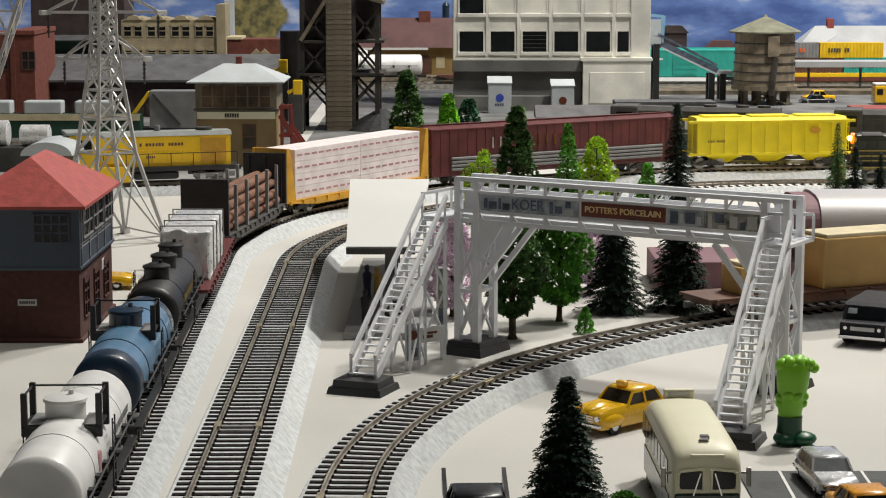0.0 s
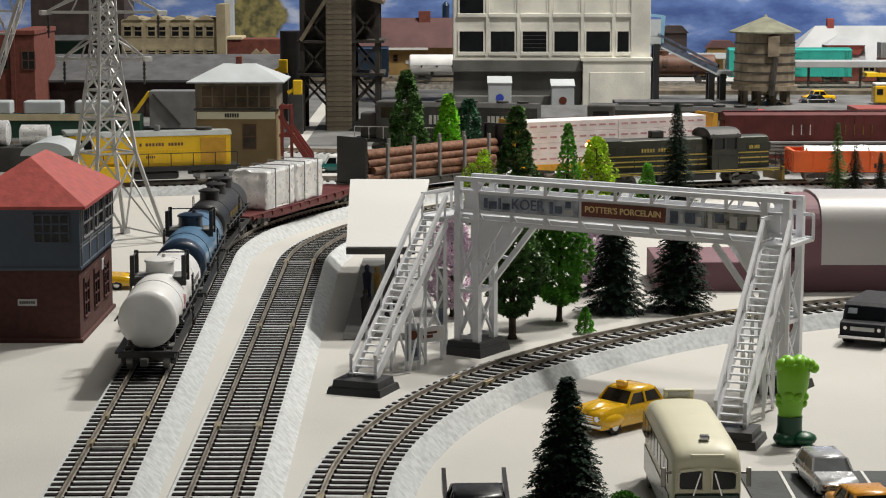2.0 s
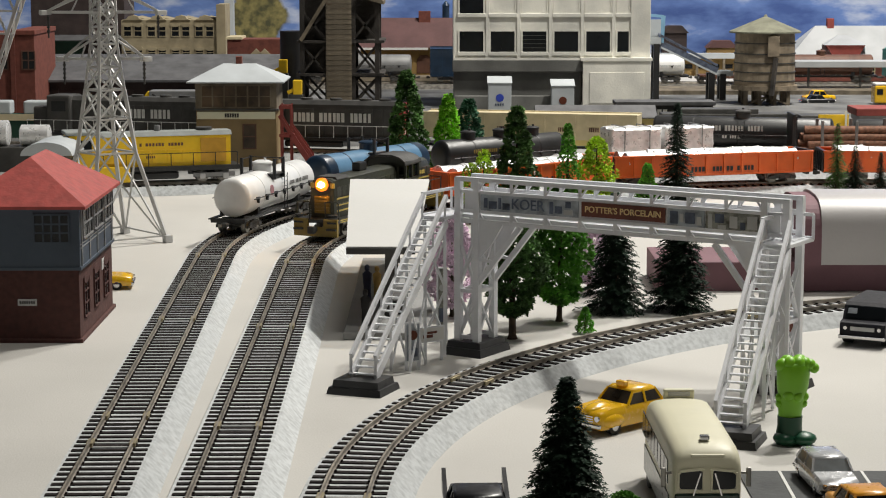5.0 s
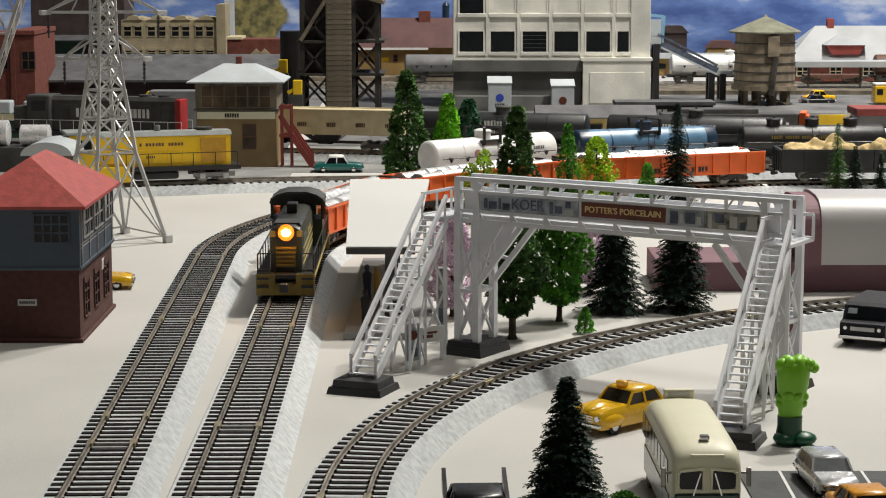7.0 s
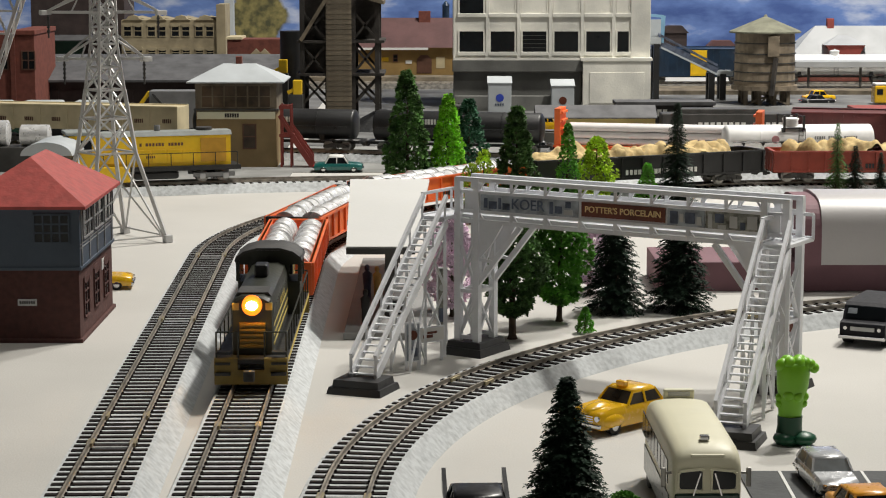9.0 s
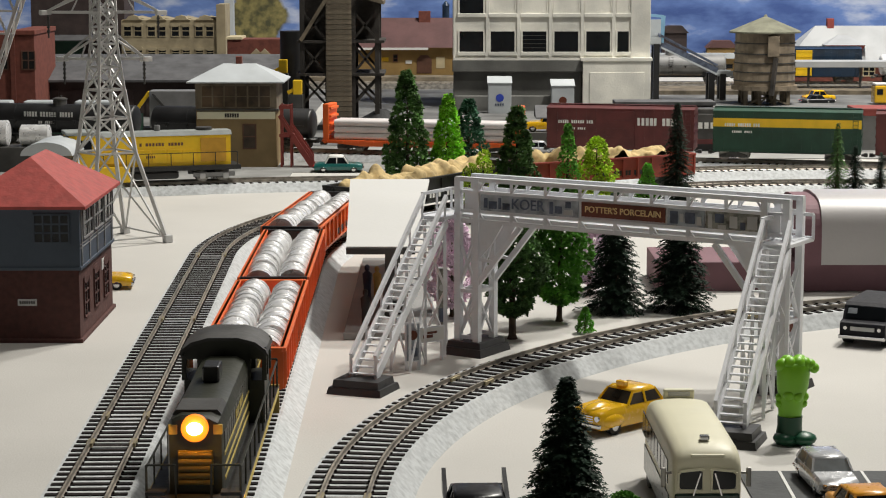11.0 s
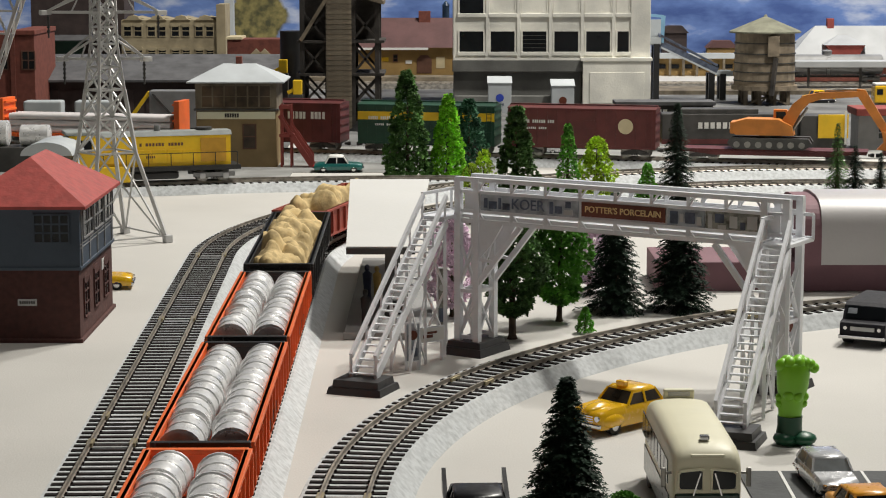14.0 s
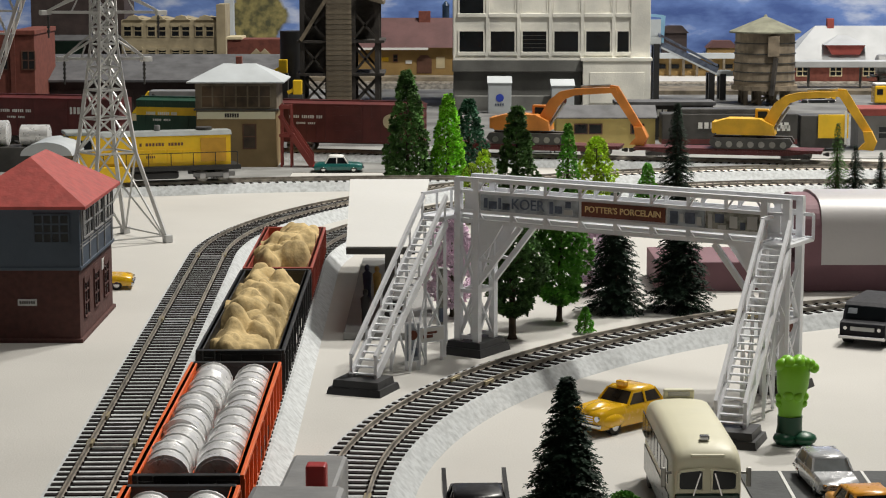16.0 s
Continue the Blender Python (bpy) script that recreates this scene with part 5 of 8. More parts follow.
    # landings and flights
    for a, foot, s in ((0, (-37.5, 938, 6.5), -1), (span, (121, 838, 6.5), 1)):
        e = a - 13 if s < 0 else a + 5
        b = nb()
        bar(b, W(e, -21, 71.2), W(e, 9, 71.2), 14, 1.6)
        part("landing", b, M_SILVERGREY, t)
        for k in ((e - 7, -20), (e - 7, -6), (e - 7, 8), (e + 7, 8)):
            part("landing_post", bar(nb(), W(k[0], k[1], 71.2), W(k[0], k[1], 83), 1.3), M_SILVERGREY, t)
        for z in (72, 83):
            part("landing_rail", bar(nb(), W(e - 7, -20, z), W(e - 7, 8, z), 1.5), M_SILVERGREY, t)
            part("landing_rail", bar(nb(), W(e - 7, 8, z), W(e + 7, 8, z), 1.5), M_SILVERGREY, t)
        top = W(e, -19, 71.2)
        stairs(t, top, foot, 12.5, 24)
        lg = nb()
        for k in (-6, 6):
            bar(lg, W(e + k, -19, 0), W(e + k, -19, 71), 1.6)
        bar(lg, W(e - 6, -19, 10), W(e + 6, -19, 34), 1.0)
        bar(lg, W(e + 6, -19, 10), W(e - 6, -19, 34), 1.0)
        bar(lg, W(e - 6, -19, 36), W(e + 6, -19, 60), 1.0)
        bar(lg, W(e + 6, -19, 36), W(e - 6, -19, 60), 1.0)
        part("landing_leg", lg, M_SILVERGREY, t)
    return t


footbridge()


def hoarding(x, y, w, h, z0, rz, m, label):
    t = thing("hoarding", label, "billboard", P(x, y, 0, 0, 0, rz), "advertising boards")
    part("board", bx(nb(), -w / 2, w / 2, -0.5, 0.5, z0, z0 + h, 0.2), M_SILVERGREY, t)
    part("poster", bx(nb(), -w / 2 + 0.8, w / 2 - 0.8, -0.8, -0.5, z0 + 0.8, z0 + h - 0.8), m, t)
    for s in (-1, 1):
        part("leg", bx(nb(), s * w * 0.4 - 0.8, s * w * 0.4 + 0.8, -0.6, 0.6, 0, z0 + 0.5, 0.2), M_SILVERGREY, t)
    if h > w:
        part("poster_shape", loft(nb(), [ring((0, d, z0 + h * 0.68), w * 0.3, 16, "y") for d in (-1.0, -0.8)]), M_SIGNRED if h < 30 else M_GREY, t)
        part("poster_shape", bx(nb(), -w * 0.3, w * 0.3, -1.0, -0.8, z0 + h * 0.14, z0 + h * 0.36), M_INK, t)
    else:
        part("poster_shape", bx(nb(), -w * 0.3, w * 0.05, -1.0, -0.8, z0 + h * 0.3, z0 + h * 0.5), M_SIGNRED, t)
        part("poster_shape", bx(nb(), -w * 0.15, w * 0.2, -1.0, -0.8, z0 + h * 0.55, z0 + h * 0.7), M_SIGNRED, t)


hoarding(-15.1, 986.7, 8, 20, 4, 20, M_POSTER, "grey poster stand with a red roundel below the stairs")
hoarding(-6.3, 1007.6, 17, 8, 10, 35, M_WHITE, "low white advertising board on legs below the stairs")
hoarding(-0.6, 1059.9, 6, 34, 6, 20, M_POSTER2, "tall narrow dark advertising board below the stairs")
hoarding(170.8, 986.7, 8, 26, 4, 25, M_POSTER, "grey poster stand with red roundel by the staircase")


# ---- platform canopy and figures ----
def platform_canopy():
    t = thing("platform_canopy", "white flat-roofed platform canopy on dark posts", "platform canopy")
    b = nb()
    lo = [(-52, 1080, 46.2), (-15, 1080, 46.2), (-9, 1330, 54.5), (-61, 1330, 54.5)]
    loft(b, [lo, [(x, y, z + 1.8) for x, y, z in lo]])
    part("roof", b, M_WHITE, t)
    b = nb()
    bar(b, (-52, 1079.4, 45.6), (-15, 1079.4, 45.6), 1.2, 3.4)
    part("fascia", b, M_DARK, t)
    for y in (1110, 1180, 1250, 1310):
        z = 46.2 + (y - 1080) * 0.0332
        part("post", bar(nb(), (-30, y, 4), (-30, y, z), 4), M_DARK, t)
        part("roof_beam", bar(nb(), (-46, y, z - 2.5), (-16, y, z - 2.5), 2.5, 3), M_DARK, t)
    part("bench", bx(nb(), -36, -22, 1120, 1165, 4, 12, 0.6), M_DARK, t)
    tagged(part("platform", bx(nb(), -53, -6, 1064, 1330, 0, 4, 0.5), M_DARKBOARD), "grey low station platform slab", "platform")


M_DARKBOARD = mat("grey_platform_board", (0.27, 0.27, 0.265), 0.8, var=0.08, scale=25)
platform_canopy()


def figurine(x, y, z, h, m, label):
    b = nb()
    k = h / 20.0
    loft(b, [ring((0, 0, 0), 2.2 * k, 12, squash=0.6), ring((0, 0, 8 * k), 2.0 * k, 12, squash=0.6), ring((0, 0, 10 * k), 2.3 * k, 12, squash=0.6), ring((0, 0, 15 * k), 2.7 * k, 12, squash=0.6), ring((0, 0, 16.6 * k), 0.9 * k, 12), ring((0, 0, 17.4 * k), 1.4 * k, 12), ring((0, 0, 19 * k), 1.5 * k, 12), ring((0, 0, 20 * k), 0.7 * k, 12)])
    f = part("figurine", b, m, None, smooth=60, at=P(x, y, z))
    tagged(f, label, "figurine", "platform figurines")


figurine(-44, 1165, 4, 21, mat("navy_figure_paint", (0.02, 0.025, 0.06), 0.6, var=0.2), "plain navy blue standing figurine on the platform")
figurine(-38.5, 1172, 4, 19, mat("mustard_figure_paint", (0.42, 0.27, 0.07), 0.6, var=0.2), "plain mustard yellow standing figurine on the platform")
figurine(-42, 1085, 4, 20, mat("black_figure_paint", (0.02, 0.018, 0.018), 0.6, var=0.2), "plain black standing figurine on the platform")


# ---- road vehicles; the front is at -y ----
M_RUBBER = mat("black_rubber", (0.015, 0.015, 0.015), 0.7, var=0.2)
M_CHROME = mat("chrome_trim", (0.6, 0.6, 0.6), 0.15, 1.0, var=0.05)
M_TAXI = mat("taxi_yellow_enamel", (0.82, 0.47, 0.01), 0.25, var=0.03, coat=0.6)
M_IVORY = mat("ivory_enamel", (0.74, 0.71, 0.53), 0.5, var=0.015, bump=0.05, coat=0.1)
M_BUSGREEN = mat("dark_green_enamel", (0.012, 0.04, 0.03), 0.3, var=0.08, coat=0.4)
M_GLASSB = mat("brownish_window_glass", (0.05, 0.04, 0.03), 0.2, var=0.3, scale=90, bump=0, spec=0.5)
# Pale base colour paints a grey reflection into the sports car's glass.
M_GLASSL = mat("window_glass_with_grey_reflection", (0.24, 0.26, 0.27), 0.2, var=0.15, scale=90, bump=0, spec=0.7)
M_CARBLACK = mat("black_car_enamel", (0.010, 0.010, 0.013), 0.35, var=0.05, coat=0.2)
M_MATTBLACK = mat("matt_blue_black_paint", (0.012, 0.012, 0.018), 0.6, var=0.15, spec=0.25)
M_CARSILVER = mat("silver_car_enamel", (0.6, 0.61, 0.63), 0.25, 0.4, var=0.04, coat=0.6)
M_CARTEAL = mat("teal_car_enamel", (0.01, 0.13, 0.12), 0.3, var=0.05, coat=0.5)
M_CARORANGE = mat("amber_car_enamel", (0.72, 0.32, 0.03), 0.3, var=0.05, coat=0.5)


def motor_car(name, label, m, L, W, H, at, belt=0.55, hood=0.3, boot=0.24, m_top=None, fins=False, fenders=False, sign=False, group="road vehicles", cat="car", glass=None):
    t = thing(name, label, cat, at, group)
    w, z0, zb = W / 2, H * 0.16, H * belt

    def sec(y, k, z, low=z0):
        return [(-w * k * 0.96, y, low), (-w * k, y, low + (z - low) * 0.45), (-w * k * 0.97, y, low + (z - low) * 0.8), (-w * k * 0.86, y, z), (w * k * 0.86, y, z), (w * k * 0.97, y, low + (z - low) * 0.8), (w * k, y, low + (z - low) * 0.45), (w * k * 0.96, y, low)]
    b = nb()
    loft(b, [sec(-L / 2, 0.82, zb * 0.72, z0 * 1.6), sec(-L / 2 + 1.5, 0.93, zb * 0.9), sec(-L * 0.35, 0.99, zb * 0.99), sec(-L * 0.15, 1, zb * 1.03), sec(L * 0.2, 1, zb * 1.03), sec(L * 0.4, 0.98, zb * 0.97), sec(L / 2 - 1.2, 0.93, zb * 0.86), sec(L / 2, 0.84, zb * 0.7, z0 * 1.6)])
    part("body", b, m, t, smooth=45)
    a0, a1 = -L / 2 + L * hood, L / 2 - L * boot

    def cs(y, k, z):
        return [(-w * 0.9 * k, y, z), (w * 0.9 * k, y, z)]
    lo, hi = zb * 1.0, H * 0.93
    g = nb()
    loft(g, [[(-w * .9, a0, lo), (w * .9, a0, lo), (w * .9, a1, lo), (-w * .9, a1, lo)], [(-w * .74, a0 + L * .09, hi), (w * .74, a0 + L * .09, hi), (w * .74, a1 - L * .07, hi), (-w * .74, a1 - L * .07, hi)]])
    cab = part("glasshouse", g, glass or M_GLASSD, t)
    r = nb()
    loft(r, [[(-w * q, a0 + L * e, z), (w * q, a0 + L * e, z), (w * q, a1 - L * e2, z), (-w * q, a1 - L * e2, z)] for q, e, e2, z in ((.77, .083, .063, hi - H * .05), (.76, .09, .07, hi + H * .02), (.66, .12, .10, H), (.3, .2, .16, H * 1.015))])
    part("roof", r, m_top or m, t, smooth=60)
    pl = nb()
    for s in (-1, 1):
        for (ya, yb) in ((a0, a0 + L * .09), (a1, a1 - L * .07), ((a0 + a1) / 2, (a0 + a1) / 2)):
            bar(pl, (s * w * .905, ya, lo), (s * w * .75, yb, hi), W * 0.05)
    part("pillar", pl, m_top or m, t)
    rw = H * 0.21
    for s in (-1, 1):
        for y in (-L * 0.31, L * 0.3):
            wh = part("wheel", loft(nb(), [ring((s * w * 0.98 - s * d, y, rw), rw * k, 20, "x") for d, k in ((0, 0.8), (0.3, 1), (3, 1), (3.2, .8))]), M_RUBBER, t, smooth=40)
            part("hubcap", loft(nb(), [ring((s * w * 0.98 + s * d, y, rw), rw * k, 16, "x") for d, k in ((-0.2, 0.62), (0.25, 0.5), (0.4, 0.2))]), M_CHROME, wh, smooth=50)
    for e in (-1, 1):
        bm = bx(nb(), -w * 0.95, w * 0.95, e * L / 2 - 0.9, e * L / 2 + 0.9, z0 * 1.3, z0 * 1.3 + H * 0.1, 0.4)
        part("bumper", bm, M_CHROME, t)
        for s in (-1, 1):
            part("headlight" if e < 0 else "tail_light", rod(nb(), (s * w * 0.72, e * (L / 2 - 0.9), zb * 0.68), (s * w * 0.72, e * (L / 2 + 0.15), zb * 0.68), H * 0.07, n=12), M_CHROME if e < 0 else M_RED, t)
    gr = nb()
    for i in range(4):
        bx(gr, -w * 0.5, w * 0.5, -L / 2 - 0.25, -L / 2 + 0.2, zb * (0.45 + 0.09 * i), zb * (0.49 + 0.09 * i))
    part("grille", gr, M_CHROME, t)
    if fins:
        for s in (-1, 1):
            part("tail_fin", prism(nb(), [(L * 0.08, zb), (L * 0.5, zb * 0.9), (L * 0.53, H * 0.98), (L * 0.42, H * 0.86)], s * w * 0.97 - 0.8, s * w * 0.97 + 0.8, "x"), m, t)
    if fenders:
        for s in (-1, 1):
            for y, k in ((-L * 0.32, 1.0), (L * 0.3, 0.92)):
                f = nb()
                bmesh.ops.create_uvsphere(f, u_segments=18, v_segments=10, radius=1, matrix=Matrix.Translation((s * w * 0.8, y, H * 0.34)) @ Matrix.Diagonal((w * 0.3, L * 0.155 * k, H * 0.2, 1)))
                part("fender", f, m, t, smooth=60)
        f = nb()
        bmesh.ops.create_uvsphere(f, u_segments=18, v_segments=10, radius=1, matrix=Matrix.Translation((0, -L * 0.33, zb * 0.82)) @ Matrix.Diagonal((w * 0.52, L * 0.17, H * 0.2, 1)))
        part("bonnet", f, m, t, smooth=60)
    if sign:
        part("roof_sign", bx(nb(), -2.6, 2.6, -3, 0, H, H + 2.4, 0.6), m, t, "small yellow roof sign")
    return t


motor_car("taxi", "yellow rounded vintage taxi with roof sign", M_TAXI, 50, 19, 18, P(79, 868, 0, 0, 0, -47), sign=True, fenders=True, belt=0.64, hood=0.36, boot=0.2, glass=M_GLASSB, cat="taxi")
motor_car("car", "black finned vintage car parked below the track", M_CARBLACK, 62, 23, 16, P(12.5, 702, 0, 0, 0, 2), fins=True)
motor_car("car", "silver low sports car parked on asphalt", M_CARSILVER, 42, 17, 13, P(148, 764, 0.8, 0, 0, 4), belt=0.6, hood=0.3, boot=0.12, glass=M_GLASSL)
motor_car("car", "amber vintage car parked on asphalt", M_CARORANGE, 48, 19, 13, P(153.5, 712, 0.8, 0, 0, 8))


def off_roader():
    t = thing("car", "black boxy off-road car with chrome bumper by the curved track", "car", P(231, 1068, 0, 0, 0, -27), "road vehicles")
    L, w, H = 54, 12, 22
    h = L / 2
    side = [(-h, 5), (-h, 12.4), (-h + 1.5, 13), (-h + 5, 13.6), (-h + 9, H - 1.5), (-h + 12, H), (h - 3, H), (h - 0.5, H - 2), (h, 11), (h, 5)]
    part("body", prism(nb(), side, -w, w, "x"), M_MATTBLACK, t, smooth=25)
    part("bonnet_edge", bx(nb(), -w + 0.6, w - 0.6, -h - 0.8, -h + 5, 11.2, 12.8, 0.6), M_MATTBLACK, t)
    wind = loft(nb(), [[(x, y + d, z) for x, y, z in ((-10.6, -h + 5.3, 14.2), (10.6, -h + 5.3, 14.2), (10, -h + 8.4, 20.2), (-10, -h + 8.4, 20.2))] for d in (-0.5, 0.6)])
    part("windscreen", wind, M_GLASSD, t)
    part("sun_visor", loft(nb(), [[(x, y + d, z) for x, y, z in ((-9.6, -h + 6.5, 16.6), (-4.6, -h + 6.5, 16.6), (-4.8, -h + 7.8, 19.2), (-9.4, -h + 7.8, 19.2))] for d in (-0.8, 0)]), M_POSTER, t)
    for s in (-1, 1):
        for y0, y1 in ((-h + 12, -3), (-1.5, 11), (12.5, h - 3)):
            part("window", bx(nb(), s * w - 0.25, s * w + 0.25, y0, y1, 13.8, 19.8, 0.2), M_GLASSD, t)
        for y in (-h + 11, h - 12):
            part("wheel", loft(nb(), [ring((s * (w - d), y, 4.4), 4.4 * k, 20, "x") for d, k in ((-0.8, 0.5), (-0.6, 0.9), (0, 1), (4, 1))]), M_RUBBER, t, smooth=40)
        part("headlight", rod(nb(), (s * 9, -h - 0.6, 9.8), (s * 9, -h + 1, 9.8), 1.0, n=14), M_CHROME, t)
    part("plate", bx(nb(), -6.4, 6.4, -h - 0.5, -h + 0.2, 8.6, 10.8, 0.2), M_GREY, t, "pale front plate")
    part("bumper", bx(nb(), -w - 0.4, w + 0.4, -h - 2, -h - 0.2, 4.2, 6.2, 0.5), M_CHROME, t)


off_roader()
motor_car("car", "yellow vintage car behind the signal tower", M_TAXI, 52, 20, 16, P(-216, 1232, 0, 0, 0, 95))
motor_car("car", "teal and white vintage car by the signal box", M_CARTEAL, 46, 19, 16, P(-97.7, 1890, 0, 0, 0, 92), m_top=M_WHITE)


def coach():
    t = thing("bus", "ivory and dark green vintage bus with round windscreen", "bus", P(91.8, 737, 0, 0, 0, 0.8), "road vehicles")
    L, w, H = 91, 12.4, 35

    def sec(y, k, z, z0=5):
        half = [(1, 0.76), (0.985, 0.84), (0.94, 0.905), (0.85, 0.952), (0.68, 0.98), (0.4, 0.995)]
        return [(-w * k, y, z0)] + [(-w * k * a, y, z * c) for a, c in half] + [(0, y, z)] + [(w * k * a, y, z * c) for a, c in half[::-1]] + [(w * k, y, z0)]
    b = nb()
    ys = [(-L / 2, 0.9, 29.5), (-L / 2 + 0.8, 0.945, 31), (-L / 2 + 2.5, 0.975, 32.6), (-L / 2 + 6, 0.995, 33.9), (-L / 2 + 12, 1, 34.6), (0, 1, 35), (L / 2 - 14, 1, 34.4), (L / 2 - 6, 0.98, 32.5), (L / 2 - 2, 0.94, 29), (L / 2, 0.86, 24)]
    loft(b, [sec(y, k, z) for y, k, z in ys])
    part("body", b, M_IVORY, t, smooth=40)
    for s in (-1, 1):
        part("skirt", bx(nb(), s * (w + 0.15) - 0.25, s * (w + 0.15) + 0.25, -L / 2 + 8, L / 2 - 8, 5, 15), M_BUSGREEN, t, "dark green lower side")
        for i in range(8):
            y = -L / 2 + 12 + i * 10
            part("window", bx(nb(), s * (w + 0.1) - 0.2, s * (w + 0.1) + 0.2, y, y + 8.2, 18, 26.5), M_GLASSD, t)
        for y in (-L * 0.32, L * 0.3):
            part("wheel", loft(nb(), [ring((s * (w - d), y, 5.2), 5.2 * k, 20, "x") for d, k in ((-0.2, .5), (0, .9), (.4, 1), (3.5, 1))]), M_RUBBER, t, smooth=40)
        ws = nb()
        loft(ws, [[(s * x, -L / 2 + d, z) for x, z in ((1.8, 19.6), (2.4, 18.8), (9.2, 19.2), (9.9, 20.2), (9.9, 24.2), (9.0, 25.2), (2.6, 26), (1.8, 25.2))] for d in (-0.25, 0.8)])
        part("windscreen", ws, M_GLASSD, t)
        fr = nb()
        for p, q in (((1.6, 18.6), (9.8, 18.9)), ((1.6, 26.4), (9.6, 25.6)), ((1.4, 18.6), (1.4, 26.4)), ((10.3, 19), (10.3, 25.2))):
            bar(fr, (s * p[0], -L / 2 - 0.4, p[1]), (s * q[0], -L / 2 - 0.4, q[1]), 0.8)
        part("windscreen_frame", fr, M_IVORY, t)
        part("wiper", bar(nb(), (s * 5, -L / 2 - 0.8, 17), (s * 2.5, -L / 2 - 0.7, 25), 0.5), M_CHROME, t)
        mb = bx(nb(), s * (w + 2.6) - 0.9, s * (w + 2.6) + 0.9, -L / 2 + 3, -L / 2 + 4.2, 19, 26, 0.4)
        rod(mb, (s * w * 0.9, -L / 2 + 4, 24), (s * (w + 3), -L / 2 + 4, 24), 0.5)
        part("mirror", mb, M_STEEL, t)
        part("headlight", rod(nb(), (s * 8, -L / 2 - 1.2, 11), (s * 8, -L / 2 + 1, 11), 2.0, n=14), M_CHROME, t)
    part("front_panel", bx(nb(), -11.4, 11.4, -L / 2 - 0.7, -L / 2 + 2, 5, 17.6, 0.7), M_BUSGREEN, t, "dark green front panel")
    part("bumper", bx(nb(), -13, 13, -L / 2 - 2, -L / 2 - 0.6, 4, 7, 0.5), M_CHROME, t)
    part("visor", bx(nb(), -6, 6, -L / 2 + 0.4, -L / 2 + 3, 30, 31.4, 0.5), M_IVORY, t, "ivory lip above the windscreen")
    part("roof_vent", bx(nb(), -1.7, 1.7, -L / 2 + 8, -L / 2 + 11, 34.4, 36.2, 0.5), M_CHROME, t)
    rk = nb()
    bx(rk, -6, 6, L / 2 - 12, L / 2 - 9.5, 33, 37.5, 0.7)
    sb = part("roof_sign_box", rk, M_IVORY, t, "ivory sign box on the roof")
    part("sign_face", bx(nb(), -4.2, 4.2, L / 2 - 12.3, L / 2 - 11.9, 34.8, 36.5), M_GREY, sb)
    return t


coach()


def broccoli_toy():
    """A plain toy figure, one mesh."""
    b = nb()
    loft(b, [ring((x, 0, z), r, 20, squash=0.9) for x, z, r in ((-0.8, 11.5, 4.8), (-0.8, 14, 5.0), (-0.6, 17, 5.6), (-0.4, 20, 5.8), (-0.2, 22, 6.0), (0, 25, 6.7), (0.2, 30, 7.0), (0.2, 33, 6.8), (0.2, 35, 5.6), (0.2, 36, 3.0))])
    for x, y, z, r in ((-4.4, -1, 33.6, 3.3), (-1.6, -2, 34.4, 3.4), (1.8, -2, 34.6, 3.3), (4.6, -1, 34.4, 3.0), (6.8, -1, 34.0, 2.6), (8.6, -1, 32.6, 2.3), (-2, 2.6, 34, 3.6), (3, 2.6, 34.2, 3.6), (-5.2, -1, 20, 2.2), (-5.0, -1, 17.4, 2.2), (4.6, -1, 20.4, 2.2), (4.2, -1, 17.6, 2.1), (1.4, -3.6, 21, 2.6), (-2.0, -3.6, 21.6, 2.6)):
        bmesh.ops.create_icosphere(b, subdivisions=2, radius=r, matrix=Matrix.Translation((x, y, z)))
    ob = part("toy_figure", b, mat("lime_green_vinyl", (0.22, 0.55, 0.02), 0.4, var=0.05), None, smooth=60, at=P(146.6, 835.6, 0))
    tagged(ob, "plain lime green vinyl vegetable toy figure", "toy")
    two = ob.data
    b = nb()
    loft(b, [ring((-0.8, 0, 12), 5.3, 18), ring((-0.8, 0, 8), 5.2, 18), ring((-1.0, 0, 4), 5.6, 18), ring((-1.0, 0, 0), 5.4, 18)])
    for x, k in ((-3.2, 1.0), (4.6, 1.15)):
        bmesh.ops.create_icosphere(b, subdivisions=2, radius=5.0, matrix=Matrix.Translation((x, -2.5, 2.9)) @ Matrix.Diagonal((k, 1.2, 0.58, 1)))
    lower = part("toy_lower", b, mat("dark_green_vinyl", (0.008, 0.075, 0.035), 0.4, var=0.1), None, smooth=60)
    both = bmesh.new()
    both.from_mesh(two)
    k = len(both.faces)
    both.from_mesh(lower.data)
    both.faces.ensure_lookup_table()
    for f in both.faces[k:]:
        f.material_index = 1
    both.to_mesh(two)
    both.free()
    two.materials.append(lower.data.materials[0])
    bpy.data.objects.remove(lower)


broccoli_toy()

# ---- white barrel-roofed shed over a maroon base ----
M_SHEDWHITE = mat("translucent_white_plastic", (0.52, 0.50, 0.50), 0.4, var=0.04, scale=14)
M_PLUM = mat("plum_painted_base", (0.20, 0.10, 0.12), 0.7, var=0.08, scale=30)


